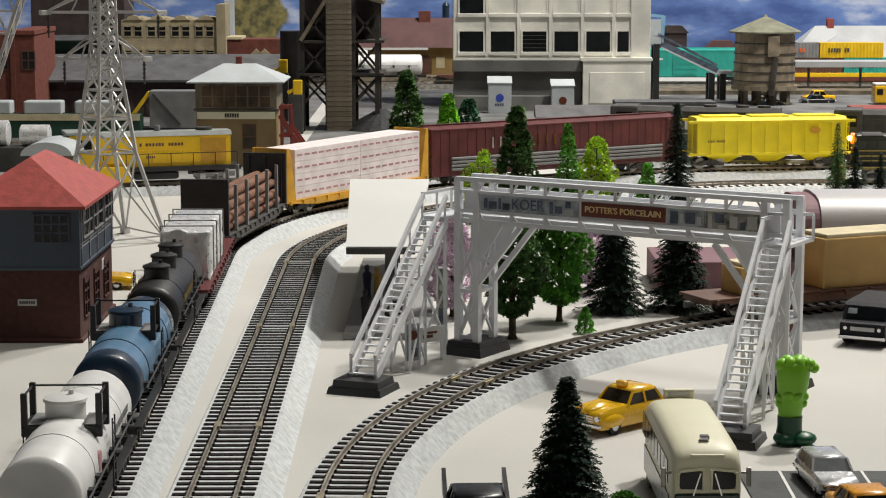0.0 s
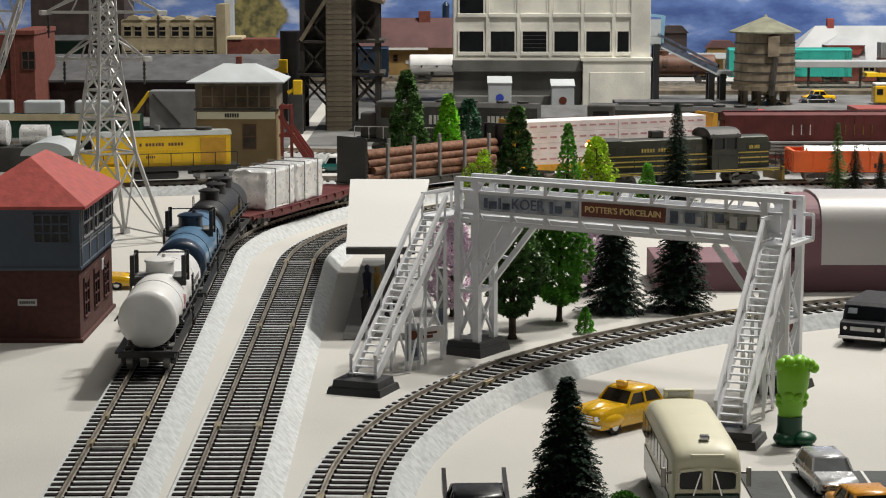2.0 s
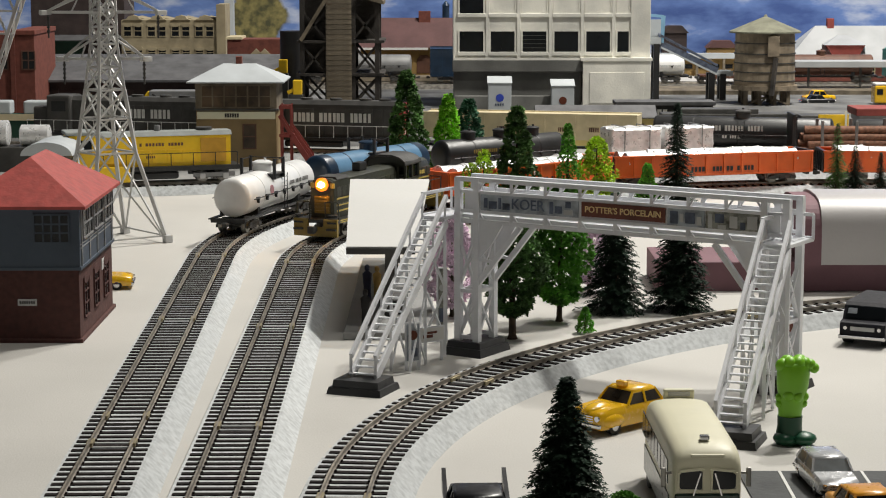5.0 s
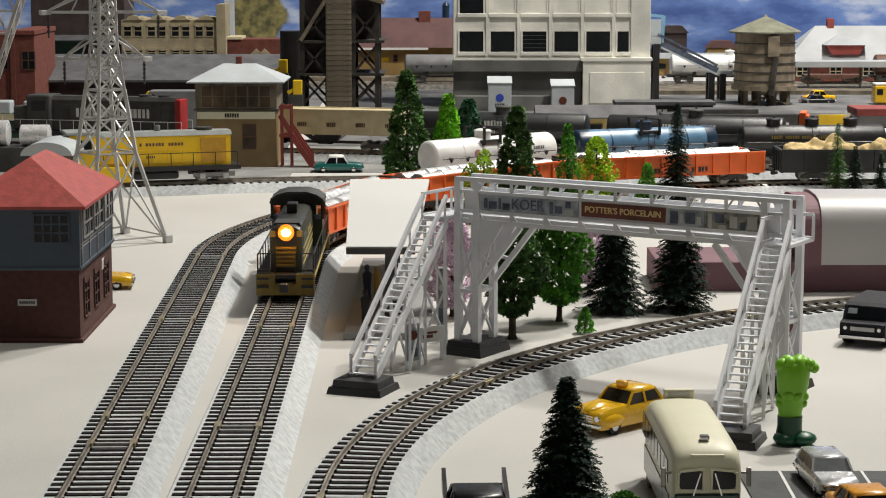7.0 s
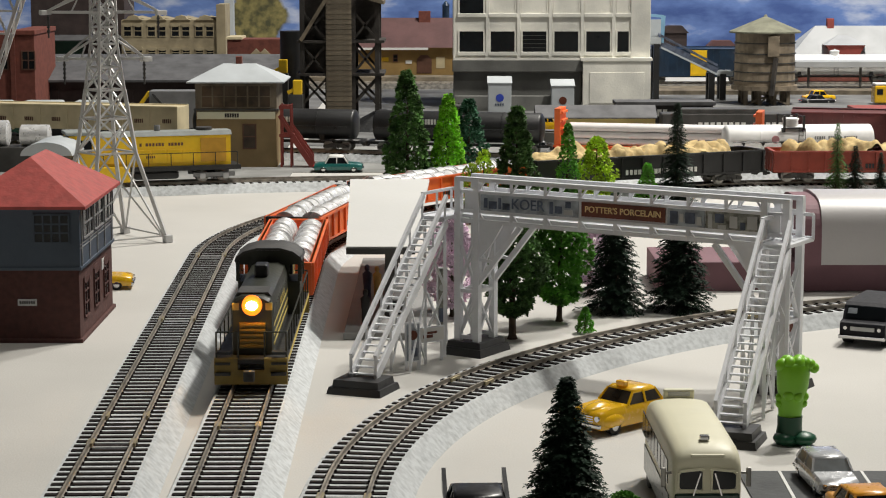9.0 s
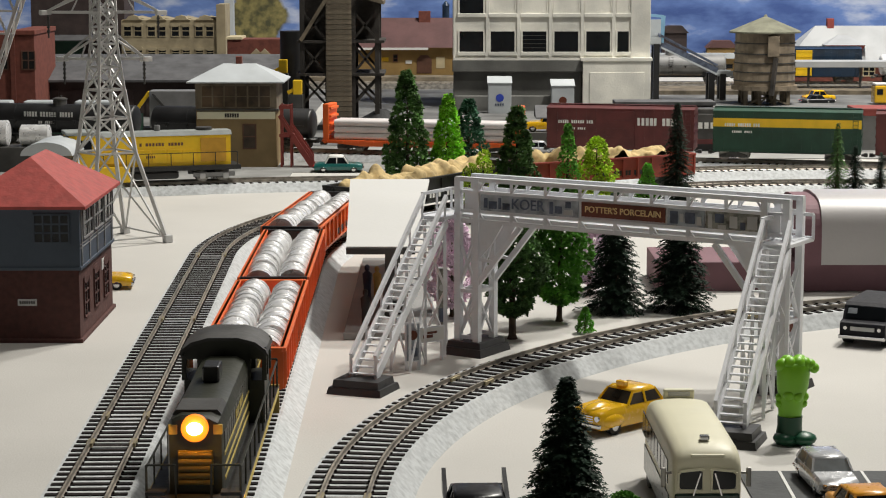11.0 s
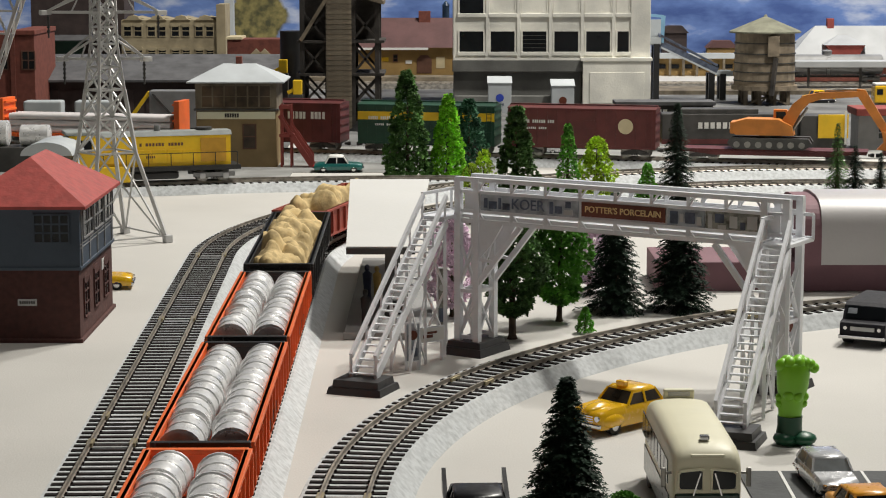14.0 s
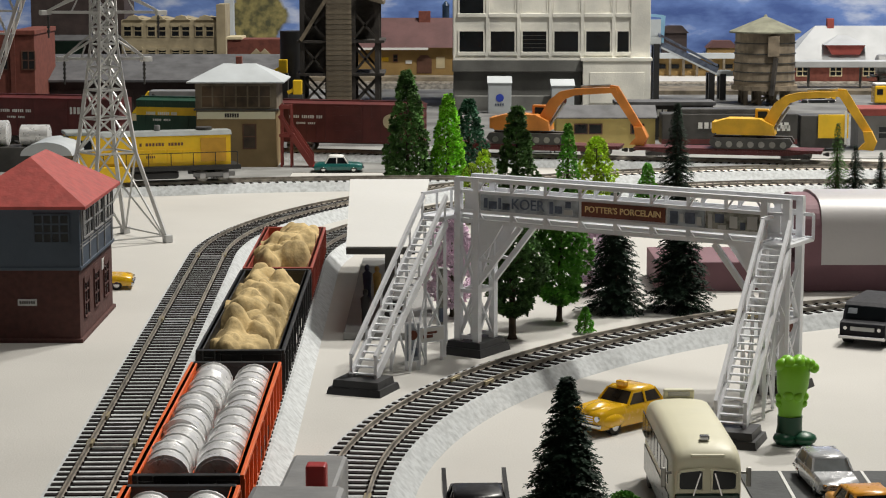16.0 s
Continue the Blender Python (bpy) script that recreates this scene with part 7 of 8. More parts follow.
def far_station():
    t = thing("station_building", "long red station with white roof, dormer and canopy", "station building")
    Y = 3200
    x0, x1 = 548.1, 980
    w = part("wall", bx(nb(), x0, x1, Y, Y + 80, 0, 28.8), M_REDBRICK, t)
    part("roof", loft(nb(), [[(x0 - 12, Y - 14, 32.4), (x1, Y - 14, 32.4), (x1, Y + 100, 32.4), (x0 - 12, Y + 100, 32.4)], [(x0 + 42, Y + 40, 85.5), (x1, Y + 40, 85.5), (x1, Y + 46, 85.5), (x0 + 42, Y + 46, 85.5)]]), M_ROOFWHITE, t)
    d0, d1 = 599.6, 659.0
    part("dormer", loft(nb(), [[(d0 + 8, Y - 12, 42.6), (d1 - 8, Y - 12, 42.6), (d1 - 8, Y + 30, 42.6), (d0 + 8, Y + 30, 42.6)], [(d0, Y - 14, 57.6), (d1, Y - 14, 57.6), (d1, Y + 30, 57.6), (d0, Y + 30, 57.6)]]), M_CLOTHRED, t)
    part("dormer_roof", loft(nb(), [[(d0 - 4, Y - 18, 57.6), (d1 + 4, Y - 18, 57.6), (d1 + 4, Y + 30, 57.6), (d0 - 4, Y + 30, 57.6)], [(d0 + 22, Y + 18, 71.2), (d1 - 22, Y + 18, 71.2), (d1 - 22, Y + 30, 71.2), (d0 + 22, Y + 30, 71.2)]]), M_ROOFWHITE, t)
    part("chimney", bx(nb(), 608.1, 618.9, Y + 36, Y + 48, 73.1, 97.1, 0.5), M_CLOTHRED, t)
    Yc = 2930
    part("canopy", bx(nb(), 505.9, 900, Yc, Yc + 44, 37.3, 46.2, 0.5), M_ROOFWHITE, t)
    for px in (527.9, 602.8, 720, 800):
        part("canopy_post", bx(nb(), px - 1.6, px + 1.6, Yc + 12, Yc + 15, 0, 38.9), M_DARK, t)
    for i in range(7):
        a = x0 + 8 + i * 52
        facade_window(w, a, a + 17, 9.4, 22.6, Y, M_CREAM, 2, 2, 1.4)


far_station()


def ochre_building():
    t = thing("freight_house", "ochre freight house with a maroon gabled roof", "building")
    Y = 3150
    x0, x1 = -205.0, 66.6
    w = part("wall", bx(nb(), x0, x1, Y, Y + 90, 0, 55.9), M_OCHRE, t)
    part("roof", prism(nb(), [(Y - 12, 55.9), (Y + 45, 99.7), (Y + 102, 55.9)], x0 - 5, x1 + 5, "x"), M_ROOFMAROON, t)
    part("eave_board", bx(nb(), x0, -22.8, Y - 13, Y - 11, 52.5, 55.9), M_WHITE, t)
    part("chimney", bx(nb(), -38.1, -19.5, Y + 36, Y + 52, 88.3, 110.2, 0.5), M_REDBRICK, t)
    part("door", prism(nb(), [(-40.3, 15.9), (-17.5, 15.9), (-17.5, 37.7), (-23.6, 43.8), (-34.2, 43.8), (-40.3, 37.7)], Y - 1, Y + 0.2), M_BROWN, w, "brown arched door")
    facade_window(w, -76.2, -70.9, 34.2, 43.8, Y, M_BROWN, 1, 2, 1.2)
    part("notice", bx(nb(), -98.1, -84.1, Y - 1, Y, 34.2, 40.3), M_YELLOW, w)
    part("notice", bx(nb(), -57.8, -48.2, Y - 1, Y, 30.7, 36.0), M_WHITE, w)
    part("poster", bx(nb(), -10.5, 2.6, Y - 1, Y, 23.8, 41.2), M_CREAM, w)
    part("loading_platform", bx(nb(), x0, x1, Y - 60, Y, 0, 13.3), M_TIMBERL, t)
    v = nb()
    rod(v, (4.7, 3380, 0), (4.7, 3380, 113.7), 6, n=14)
    rod(v, (4.7, 3380, 113.7), (4.7, 3380, 121.1), 7, 1, n=14)
    tagged(part("far_water_tank", v, M_NAVY), "slim dark blue tank behind the freight house", "tank")


ochre_building()


def left_blocks():
    # long dark shed with a slate roof
    t = thing("engine_shed", "long dark engine shed with a slate grey roof", "shed")
    Y = 2500
    x0, x1 = -524.1, -193.9
    part("wall", bx(nb(), x0 + 4, x1 - 4, Y + 10, Y + 170, 0, 44.1), M_DKBROWN, t)
    part("roof", prism(nb(), [(Y, 44.1), (Y, 46.8), (Y + 95, 73.8), (Y + 190, 46.8), (Y + 190, 44.1)], x0, x1, "x"), M_SLATE, t)
    for i in range(7):
        a = x0 + 20 + i * 46
        part("door", bx(nb(), a, a + 30, Y + 8.6, Y + 10, 0, 34.4), M_DKBROWN, t)
    # red brick corner block
    t = thing("brick_house", "red brick corner building with a stepped parapet", "building")
    Y = 2420
    w = part("wall", bx(nb(), -635.2, -484.5, Y, Y + 130, 0, 105.4), M_REDBRICK, t)
    part("parapet", bx(nb(), -511.4, -483.1, Y - 2, Y + 132, 105.4, 110.7, 0.4), M_REDBRICK, t)
    part("corner_pier", bx(nb(), -512.7, -507.3, Y - 3, Y, 0, 114.7), M_REDBRICK, t)
    for i in range(4):
        a = -594.8 + i * 32
        facade_window(w, a, a + 14, 65.3, 85.4, Y, M_BROWN, 2, 2, 1.4)
    # dark block behind
    t = thing("dark_warehouse", "dark brown warehouse behind the pylon", "building")
    Y = 3050
    w = part("wall", bx(nb(), -614.0, -474.9, Y, Y + 100, 0, 164.5), M_DKBROWN, t)
    part("green_windows", bx(nb(), -605.5, -537.6, Y - 1, Y, 48.9, 70.8), M_GREEN, w)
    part("low_roof", prism(nb(), [(Y - 40, 71.7), (Y - 40, 73.3), (Y, 79.2), (Y, 75.8)], -597.0, -478.3, "x"), M_SLATE, w)
    # tan terrace with arched windows and small gables
    t = thing("terrace_house", "tan stone terrace with arched windows and small gables", "building")
    Y = 2960
    x0, x1 = -465.8, -327.6
    w = part("wall", bx(nb(), x0, x1, Y, Y + 90, 0, 104.1), M_TANBRICK, t)
    for i in range(4):
        a = x0 + (x1 - x0) * i / 4
        d = (x1 - x0) / 4
        part("gable", prism(nb(), [(a + 3, 104.1), (a + d * 0.25, 106.5), (a + d * 0.3, 109.5), (a + d * 0.5, 111.5), (a + d * 0.7, 109.5), (a + d * 0.75, 106.5), (a + d - 3, 104.1)], Y - 2, Y + 10), M_TANBRICK, w)
        part("roof", prism(nb(), [(a, 104.1), (a + d * 0.5, 108), (a + d, 104.1)], Y + 30, Y + 90), M_TANBRICK, w)
        for k in (0.12, 0.56):
            for z0, z1 in ((81.3, 96.0), (52.7, 61.7)):
                wd = facade_window(w, a + d * k, a + d * k + 10, z0, z1, Y, M_TANBRICK, 1, 2, 1.2)
                part("arch", loft(nb(), [ring((a + d * k + 5, Y - e, z1 + 1), 7, 16, "y", 0.4) for e in (0.2, 1.6)]), M_TANBRICK, wd)
    part("end_tower", bx(nb(), -327.6, -314.4, Y - 4, Y + 60, 0, 126.8), M_TANBRICK, t)
    # brick bits to the right of the terrace
    t = thing("brick_house", "low red brick house with a pale gable end", "building")
    Y = 2850
    w = part("wall", bx(nb(), -301.1, -221.1, Y, Y + 60, 0, 81.2), M_REDBRICK, t)
    part("coping", bx(nb(), -302.7, -280.5, Y - 2, Y + 62, 81.2, 84.4), M_CREAM, t)
    for px in (-260.7, -248.8):
        part("gable_block", prism(nb(), [(px - 8, 48.2), (px + 8, 48.2), (px + 8, 60.8), (px, 68.7), (px - 8, 60.8)], Y - 3, Y), M_TANBRICK, w)
    part("pale_column", bx(nb(), -352.3, -337.6, 3300, 3316, 0, 200), M_ROOFGREY, thing("pale_tower", "pale green-white slim tower by the backdrop", "tower"))
    # black silo behind the coaling tower
    t = thing("black_silo", "black steel silo beside the coaling tower", "silo")
    part("shell", loft(nb(), [ring((-182.0, 2480, 0), 16, 24), ring((-182.0, 2480, 107.7), 16, 24)]), M_BLACKCAR, t, smooth=40)
    for px, py in ((-192.7, 2440), (-164.2, 2280)):
        c = thing("yellow_loader", "small yellow loading machine near the coaling tower", "loader")
        z = 44.4 if py == 2280 else 58.8
        part("body", bx(nb(), px - 9, px + 7, py, py + 12, 0, z, 0.8), M_DARK, c)
        part("cab", bx(nb(), px - 4, px + 6, py, py + 12, z, z + 16, 0.8), M_YELLOW, c)
        part("bucket_arm", bar(nb(), (px - 10, py + 3, z + 2), (px - 2, py + 3, z + 6), 4), M_YELLOW, c)


left_blocks()

# ---- parked stock and vehicles in the yard ----
M_SHUNTROOF = mat("dull_grey_green_roof", (0.27, 0.29, 0.28), 0.6, var=0.1)


def parked_shunter():
    c = thing("diesel_locomotive", "parked yellow diesel switcher with grey roof", "locomotive", group="parked stock")
    L = 158
    part("frame", bx(nb(), -15, 15, -L / 2, L / 2, 10, 14, 0.4), M_BLACKCAR, c)
    part("fuel_tank", bx(nb(), -13, 13, -26, 12, 3, 10, 2), M_BLACKCAR, c)
    for s in (-1, 1):
        part("side_skirt", bx(nb(), s * 15 - 1.5, s * 15 + 1.5, 16, 62, 1.5, 15, 0.8), M_YELLOW, c, "yellow battery box skirt")
        for y in (-66, -46):
            part("axle_box", bx(nb(), s * 13.2 - 1, s * 13.2 + 1, y - 2.4, y + 2.4, 2.5, 7, 0.4), M_GREY, c)
        part("side_frame", bx(nb(), s * 12.9 - 0.7, s * 12.9 + 0.7, -74, -38, 4, 8, 0.4), M_GREYP, c)
    for s in (-1, 1):
        rl = nb()
        for i in range(9):
            y = -L / 2 + 3 + i * (L - 6) / 8
            rod(rl, (s * 14.5, y, 14), (s * 14.5, y, 25), 0.4, n=5)
        bar(rl, (s * 14.5, -L / 2 + 3, 25), (s * 14.5, L / 2 - 3, 25), 0.6)
        part("handrail", rl, M_BLACKCAR, c)
    for s in (-1, 1):
        truck(c, s * 56)
    h = part("hood", prism(nb(), [(-11, 14), (-11, 39), (-9, 41.5), (9, 41.5), (11, 39), (11, 14)], -L / 2 + 8, L * 0.28), M_YELLOW, c)
    part("roof", prism(nb(), [(-11.4, 39.5), (-9, 43), (9, 43), (11.4, 39.5)], -L / 2 + 7, L * 0.28), M_SHUNTROOF, c)
    for i in range(9):
        for s in (-1, 1):
            y = -L / 2 + 12 + i * 13
            part("hood_door", bx(nb(), s * 11.2 - 0.3, s * 11.2 + 0.3, y, y + 11.4, 17, 28, 0.2), M_YELLOW, h)
    for s in (-1, 1):
        part("grille", bx(nb(), s * 11.3 - 0.4, s * 11.3 + 0.4, -L / 2 + 12, -L / 2 + 34, 17, 37, 0.2), M_AMBERCAR, h)
        bars(h, s * 11.6, -30, 8, 31.2, 33.8, 7, M_BROWN)
        bars(h, s * 11.7, -6, 4, 21, 23, 3, M_BROWN)
    cab = part("cab", bx(nb(), -15, 15, L * 0.28, L / 2 - 12, 14, 42, 1), M_YELLOW, c)
    part("cab_roof", bx(nb(), -16, 16, L * 0.27, L / 2 - 10, 42, 45, 1), M_SHUNTROOF, c)
    for s in (-1, 1):
        part("window", bx(nb(), s * 15.1 - 0.2, s * 15.1 + 0.2, L * 0.3, L / 2 - 16, 28, 38), M_GLASSD, cab)
    part("stack", rod(nb(), (0, -10, 42), (0, -10, 48), 2.6, n=12), M_GREYP, c)
    part("fan", rod(nb(), (0, -50, 43), (0, -50, 45.5), 7, n=16), M_DARK, c)
    return c


ps = parked_shunter()
ps.matrix_basis = P(-252.4, 1721.2, 10, 0, 0, 107.4)


def parked_yard():
    # row of stored grey loads on a low flat
    t = thing("flat_wagon", "cream and green stored flat wagon with grey tank loads", "railcar", P(-432.2, 2240, 0), "parked stock")
    part("deck", bx(nb(), -150, 100, -14, 14, 0, 26, 0.5), M_GREEN, t)
    part("edge", bx(nb(), -150, 100, -15, -14, 20, 27), M_CREAM, t)
    for i in range(4):
        part("tank_load", bx(nb(), -140 + i * 56, -98 + i * 56, -11, 11, 26, 41, 2), M_ROOFGREY, t)
    t = thing("gondola_wagon", "grey braced wagon with a yellow end", "railcar", P(-300.4, 2260, 0), "parked stock")
    part("body", bx(nb(), -24, 36, -14, 14, 10, 50.8, 0.5), M_GREYP, t)
    part("brace", bar(nb(), (-20, -15, 47.7), (10, -15, 14), 2.5), M_DARK, t)
    part("yellow_end", bar(nb(), (-44, -10, 22.6), (-24, -10, 49.6), 4), M_YELLOW, t)
    part("underframe", bx(nb(), -44, 36, -12, 12, 0, 10), M_DARK, t)
    # yellow tool house, black roofed shed, lettered tender
    t = thing("tool_house", "yellow clapboard tool house with a grey roof", "shed")
    Y = 2110
    w = part("wall", bx(nb(), 117.9, 220.6, Y, Y + 40, 0, 31.8), M_CREAMY, t)
    part("roof", prism(nb(), [(Y - 3, 31.8), (Y - 3, 33.0), (Y + 20, 44.4), (Y + 43, 33.0), (Y + 43, 31.8)], 96.2, 222.3, "x"), M_SLATE, t)
    for a in (137.3, 152.5, 195.9):
        facade_window(w, a, a + 12, 16.5, 25.3, Y, M_BROWN, 1, 1, 1.2)
    t = thing("steam_tender", "grey-black steam tender lettered in white", "railcar", group="parked stock")
    Y = 2080
    x0, x1 = 224.4, 363.2
    bd = part("body", bx(nb(), x0, x1, Y, Y + 30, 12, 38.9, 0.8), M_DARK, t)
    part("coal_rail", bx(nb(), x0 + 20, x1 - 40, Y + 2, Y + 28, 38.9, 43.6, 0.4), M_DARK, t)
    part("sill", bx(nb(), x0, x1, Y - 1, Y + 31, 8, 13), M_MAROON, t)
    part("wheel_frame", bx(nb(), x0 + 10, x1 - 10, Y + 2, Y + 28, 0, 8), M_BLACKCAR, t)
    lt = nb()
    for i in range(15):
        if i != 8:
            a = 261.4 + i * 6.3
            bx(lt, a, a + 4.3, Y - 0.5, Y, 23.9, 30.2)
    for i in range(4):
        a = 363.2 - 26 + i * 5
        bx(lt, a, a + 3.4, Y - 0.5, Y, 21.5, 27.3)
    part("lettering", lt, M_PRINT, bd)
    t = thing("diesel_locomotive", "dark parked locomotive with a yellow rear panel", "locomotive", group="parked stock")
    part("body", bx(nb(), x1 + 3, 414.1, Y, Y + 30, 4, 37.2, 0.8), M_DARK, t)
    part("yellow_panel", bx(nb(), 384.0, 415.2, Y - 1.5, Y, 14, 38.3, 0.5), M_YELLOW, t)
    part("rail", bar(nb(), (411.8, Y - 4, 8), (411.8, Y - 4, 42.4), 2), M_PRINT, t)
    t = thing("boxcar", "black lettered boxcar standing behind the tender", "railcar", group="parked stock")
    part("body", bx(nb(), 188.4, 292.4, 2200, 2230, 4, 39.1, 0.6), M_BLACKCAR, t)
    part("roof", bx(nb(), 186.0, 294.8, 2197, 2233, 38.5, 42.7, 0.6), M_SLATE, t)
    lt = nb()
    for i in range(4):
        if i != 2:
            a = 231.8 + i * 6.2
            bx(lt, a, a + 4.6, 2199.4, 2199.9, 26.8, 34.2)
    part("lettering", lt, M_PRINT, t)
    t = thing("grey_hut", "grey clapboard hut with a dark red roof", "hut")
    part("wall", bx(nb(), 427.7, 497.4, 2090, 2130, 0, 36.4), M_GREYP, t)
    part("roof", bx(nb(), 424.2, 503.2, 2085, 2135, 36.4, 43.9, 0.8), M_CLOTHRED, t)
    facade_window(t, 448.6, 459.6, 13.1, 24.7, 2090, M_GREYP, 1, 2, 1.2)
    t = thing("curved_roof_hut", "small dark hut with a curved grey roof", "hut")
    xc = -320.1
    part("wall", bx(nb(), xc - 15, xc + 15, 1640, 1690, 0, 40.8), M_DARK, t)
    arc = [(xc + 21 * math.cos(math.pi * i / 10), 40.8 + 11 * math.sin(math.pi * i / 10)) for i in range(11)]
    part("roof", prism(nb(), arc, 1634, 1696), M_ROOFGREY, t, smooth=40)
    facade_window(t, xc - 8, xc + 4, 10, 22, 1640, M_ROOFGREY, 2, 1, 1)
    t = thing("tank_wagon", "dark stored wagon with a silver tank drum", "railcar", group="parked stock")
    part("frame", bx(nb(), -445.9, -363.5, 1880, 1910, 0, 24, 0.5), M_DARK, t)
    part("silver_drum", loft(nb(), [ring((x, 1894, 34), 10 * k, 20, "x") for x, k in ((-394.1, 0.8), (-393.0, 1), (-367.7, 1), (-366.6, 0.8))]), M_SILVER, t, smooth=40)
    part("silver_drum", loft(nb(), [ring((x, 1894, 36), 12 * k, 20, "x") for x, k in ((-435.3, 0.8), (-434.2, 1), (-405.7, 1), (-404.7, 0.8))]), M_SILVER, t, smooth=40)
    motor_car("truck", "yellow pickup truck in the yard", M_TAXI, 46, 19, 20, P(109.7, 2180, 12, 0, 0, 90), hood=0.3, boot=0.4, cat="truck")
    tagged(part("loading_bank", bx(nb(), 74.0, 138.2, 2165, 2200, 0, 12), M_CONCD), "low concrete loading bank in the yard", "loading bank")
    motor_car("car", "white car parked beside the back track", M_CARSILVER, 42, 18, 13, P(98.2, 2065, 0, 0, 0, 90))
    motor_car("taxi", "yellow taxi standing near the far station", M_TAXI, 44, 18, 15, P(515.1, 2790, 0, 0, 0, 100), cat="taxi")
    motor_car("car", "black sedan near the far station", M_CARBLACK, 46, 18, 12, P(503.6, 2740, 0, 0, 0, 92))
    t = thing("bus", "yellow bus near the far station", "bus", group="road vehicles")
    part("body", bx(nb(), 572.8, 627.6, 2700, 2725, 3, 26.6, 2), M_TAXI, t)
    part("roof", bx(nb(), 573.5, 626.8, 2701, 2724, 26.6, 29.6, 1), M_WHITE, t)
    for i in range(4):
        a = 575.8 + i * 12
        part("window", bx(nb(), a, a + 8, 2699.5, 2700, 14.6, 22.1), M_GLASSD, t)
    # pale platform and low walls in the middle distance
    tagged(part("station_platform", bx(nb(), 287.0, 1000, 2890, 2990, 0, 7), M_TIMBERL), "weathered tan low station platform", "platform")
    tagged(part("yard_road", bx(nb(), -146.8, 900, 2130, 3000, 0, 1.2), M_ASPHALT2), "grey yard road surface behind the tracks", "road", kind="structure")
    tagged(part("left_yard_road", bx(nb(), -900, -162.9, 2090, 3000, 0, 1.0), M_ASPHALT2), "grey yard surface behind the signal box", "road", kind="structure")
    tagged(part("yard_pad", bx(nb(), -900, -140, 1795, 2090, 0, 0.9), M_PAD), "grey card yard surface under the signal box", "yard surface", kind="structure")
    tagged(part("side_pad", bx(nb(), -140, 60, 1884, 2005, 0, 0.7), M_PAD), "grey card surface below the trees", "yard surface", kind="structure")
    tagged(part("back_pad", bx(nb(), -140, 900, 2005, 2130, 0, 0.9), M_PAD), "grey card yard surface behind the back track", "yard surface", kind="structure")
    tagged(part("low_wall", bx(nb(), 15.9, 156.1, 2600, 2610, 0, 20, 0.5), M_CONCD), "low sooty concrete yard wall", "wall")
    for px, w, h, m, r in ((384.6, 20, 80.0, M_DKBROWN, M_DKBROWN), (462.8, 24, 55.7, M_OCHRE, M_ROOFMAROON)):
        t = thing("far_house", "small house before the painted sky", "house")
        part("wall", bx(nb(), px - w, px + w, 3390, 3410, 0, h - 12), m, t)
        part("roof", prism(nb(), [(px - w - 3, h - 12), (px - w * 0.6, h), (px + w * 0.6, h), (px + w + 3, h - 12)], 3387, 3412), r, t)
    t = thing("arcade", "ochre arcade with glazed bays behind the platform", "building")
    x0 = 338.9
    part("beam", bx(nb(), x0, x0 + 150, 3330, 3350, 29.0, 37.3), M_ROOFGREY, t)
    part("rear_wall", bx(nb(), x0, x0 + 150, 3345, 3350, 0, 29.0), M_OCHRE, t)
    for i in range(7):
        part("post", bx(nb(), x0 + 8 + i * 22, x0 + 12 + i * 22, 3330, 3334, 0, 29.0), M_TIMBERL, t)
        part("bay", bx(nb(), x0 + 13 + i * 22, x0 + 26 + i * 22, 3343, 3345, 12, 18.9), M_GLASSD, t)


M_PAD = mat("mottled_grey_card", (0.27, 0.27, 0.26), 0.85, var=0.15, scale=22, bump=0.3)
M_CREAMY = mat("pale_yellow_clapboard", (0.62, 0.49, 0.18), 0.7, var=0.06, scale=50)
M_ASPHALT2 = mat("grey_road_card", (0.14, 0.14, 0.138), 0.85, var=0.25, scale=18, bump=0.3)
parked_yard()
M_BOXRED = mat("oxide_maroon_paint", (0.115, 0.024, 0.022), 0.5, var=0.12)
M_EXORANGE = mat("orange_machine_paint", (0.62, 0.22, 0.035), 0.45, var=0.1)
M_EXYELLOW = mat("yellow_machine_paint", (0.75, 0.42, 0.02), 0.45, var=0.1)
# ---- trains ----
OUT, INN, NEAR = TRACKS["outer"], TRACKS["inner"], TRACKS["near"]
rake(OUT, 157.0, [
    (make_white_tank, 532, 690, 0), (make_blue_tank, 696, 856, 0), (make_black_tank, 862, 1014, 0), (make_silver_flat, 1018, 1226, 0),
    (make_log_flat, 1230, 1414, 0), (make_lumber_flat, 1420, 1630, 0), (make_maroon_box, 1636, 1908, 0), (make_yellow_hopper, 1914, 2076, 0)])
H0 = 1906.0
rake(INN, -119.5, [
    (make_striped_loco, H0 - 14, H0 + 176, 0),
    (lambda: gondola("orange gondola wagon loaded with silver drums", 180, 27, M_ORANGE, "drums"), H0 + 184, H0 + 366, 0),
    (lambda: gondola("orange gondola wagon loaded with silver drums", 181, 27, M_ORANGE, "drums", m_cap=M_BLACKCAR), H0 + 374, H0 + 557, 0),
    (lambda: gondola("orange gondola wagon loaded with silver drums", 182, 27, M_ORANGE, "drums", m_cap=M_BLACKCAR), H0 + 568, H0 + 753, 0),
    (lambda: gondola("black gondola wagon heaped with tan sand", 218, 28, M_BLACKCAR, "sand"), H0 + 770, H0 + 992, 0),
    (lambda: gondola("oxide red gondola wagon heaped with tan sand", 160, 27, M_REDOX, "sand"), H0 + 1002, H0 + 1166, 0)])

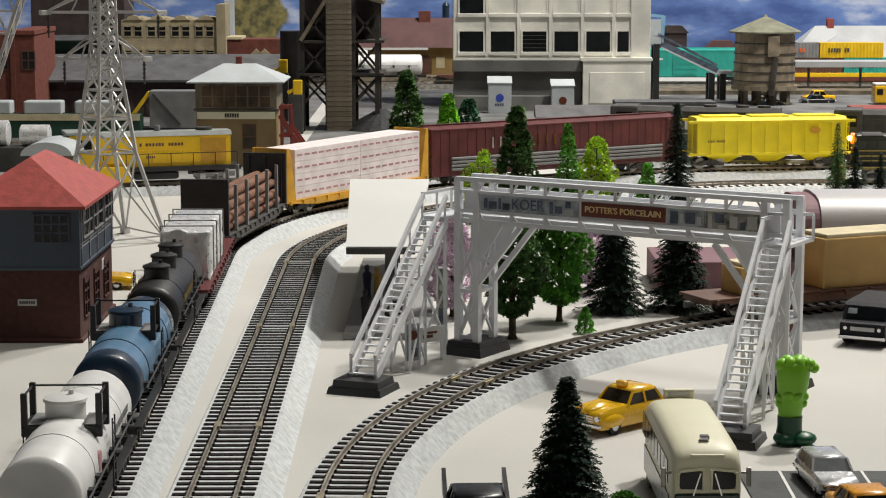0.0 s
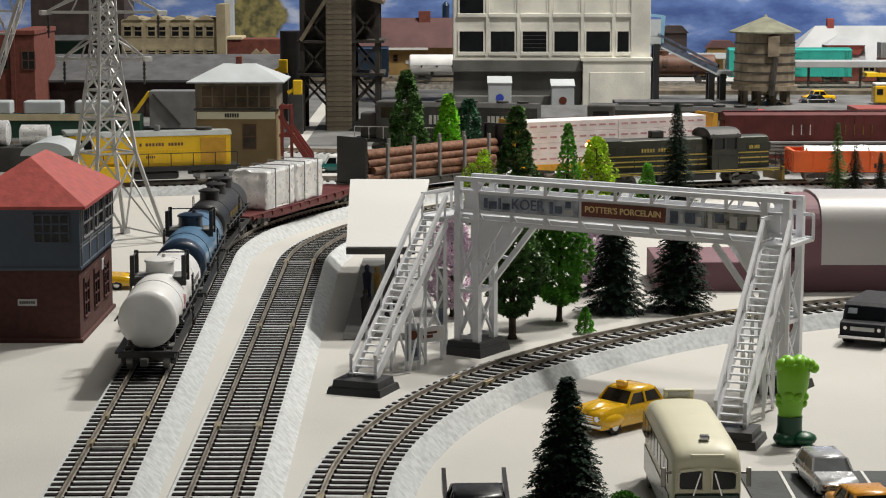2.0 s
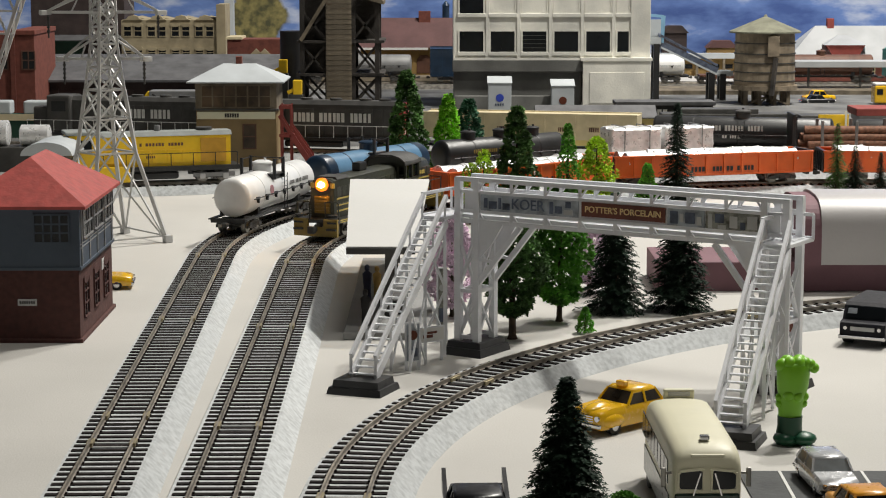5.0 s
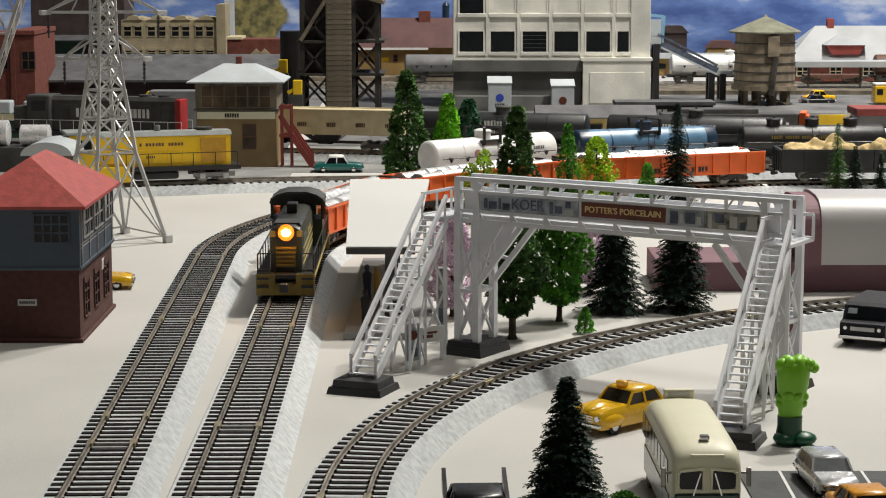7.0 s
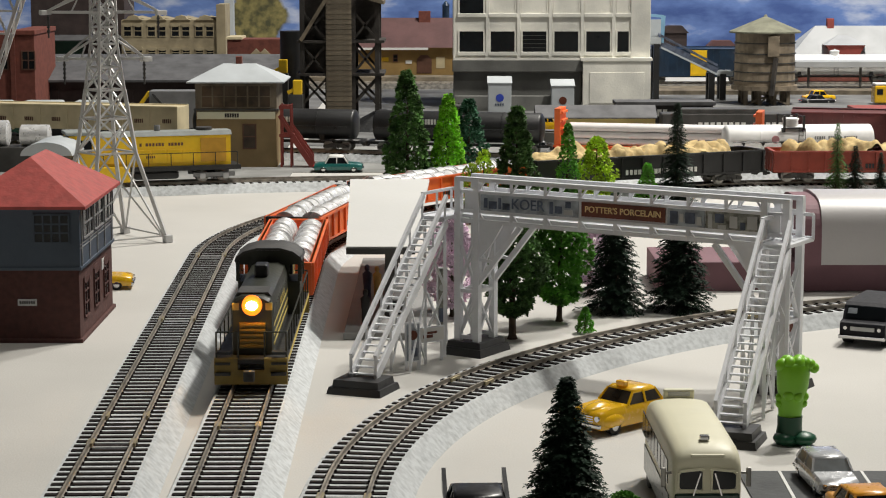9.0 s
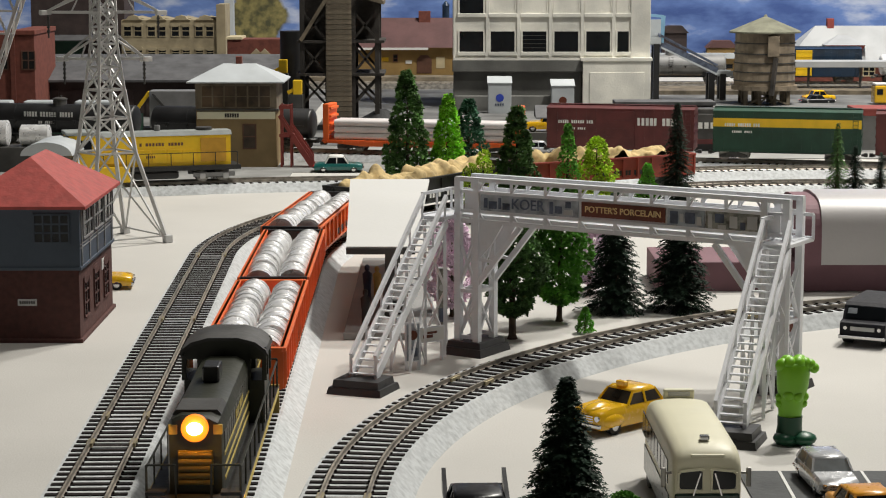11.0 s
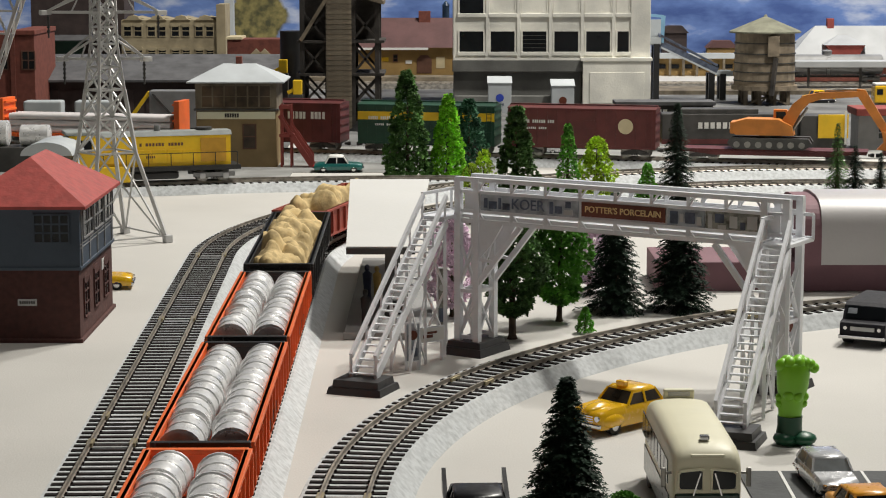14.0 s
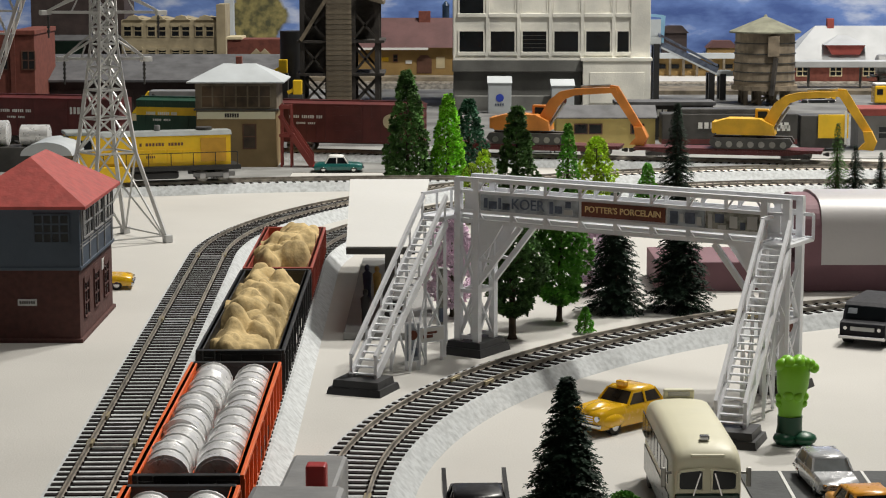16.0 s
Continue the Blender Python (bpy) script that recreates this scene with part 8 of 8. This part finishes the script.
rake(YARD, 115.0, [
    (lambda: make_road_loco("black and grey road diesel with white lettering", M_DARK, 196, False), 585, 788, 0),
    (lambda: make_road_loco("black and grey road diesel with a red end", M_DARK, 196), 377, 580, 0),
    (make_cream_hopper, 157, 368, 0), (make_long_tank, -30, 152, 0), (make_long_tank, -216, -34, 0), (make_pipe_flat, -419, -221, 0),
    (lambda: box_car("maroon boxcar with bold white lettering", 140, 49, M_MAROON, emblem="white"), -588, -442, 180),
    (lambda: box_car("dark green boxcar with a yellow band", 136, 49, M_GREEN, band=(32, 40, M_YELLOW), door=False), -742, -600, 180),
    (lambda: box_car("oxide maroon boxcar with a round cream emblem", 142, 48.5, M_BOXRED, emblem="round"), -896, -750, 180),
    (lambda: make_flat("maroon flat wagon carrying an excavator", M_MAROON, 176), -1092, -912, 0),
    (lambda: make_flat("maroon flat wagon carrying an excavator", M_MAROON, 176), -1280, -1102, 0)])
rake(FAR, 78.0, [
    (lambda: tank_car("grey tank wagon on the far track", 180, 15, M_GREYP, M_GREYP, platform=False), 385, 575, 0),
    (lambda: box_car("navy boxcar with narrow yellow doors", 172, 52, M_NAVY, m_door=M_YELLOW, dw=0.07, lettered=False), 588, 766, 0),
    (lambda: tank_car("white tank wagon on the far track", 190, 15, M_WHITET, M_WHITET, platform=False), 782, 980, 0),
    (lambda: make_flat("brown empty flat wagon on the far track", M_BROWN, 86), 988, 1080, 0),
    (lambda: tank_car("brown tank wagon on the far track", 168, 15, M_BROWN, M_BROWN, platform=False), 1086, 1260, 0),
    (lambda: box_car("teal boxcar with ribbed sides", 182, 50, M_TEAL), 1266, 1452, 0),
    (make_container_flat, 1470, 1716, 0)])
rake(NEAR, 96.0, [(make_crate_flat, 1068, 1284, 0), (make_grey_switcher, -1069, -949, 0)])
LOADS = []
for k, (m, lb, off) in enumerate(((M_EXORANGE, "orange tracked excavator chained on a flat wagon", 2), (M_EXYELLOW, "yellow tracked excavator chained on a flat wagon", -22))):
    LOADS.append((excavator(m, lb), YARD, 115.0, (-1002, -1191)[k], 126, off))


def place(pts, s, base, back=0):
    """Pose of a wagon whose centre lies s along a plan; past the ends the plan goes on straight."""
    step = 3.72

    def point(d):
        i = d / step
        k = max(0, min(len(pts) - 2, int(math.floor(i))))
        a, b = Vector(pts[k][:2]), Vector(pts[k + 1][:2])
        return a + (b - a) * (i - k)
    p, q = point(s - base / 2), point(s + base / 2)
    d = q - p
    m = (p + q) / 2
    return P(m.x, m.y, RAIL_TOP, 0, 0, math.degrees(math.atan2(-d.x, d.y)) + back)


def motions():
    times = [i * 0.4 for i in range(41)]
    for car, pts, speed, s0, base, back in CARS:
        walk(car, [(t, place(pts, s0 + speed * t, base, back)) for t in times])
    for load, pts, speed, s0, base, off in LOADS:
        ride = P(0, off, 11.1, 0, 0, 180)
        walk(load, [(t, place(pts, s0 + speed * t, base) @ ride) for t in times])


motions()
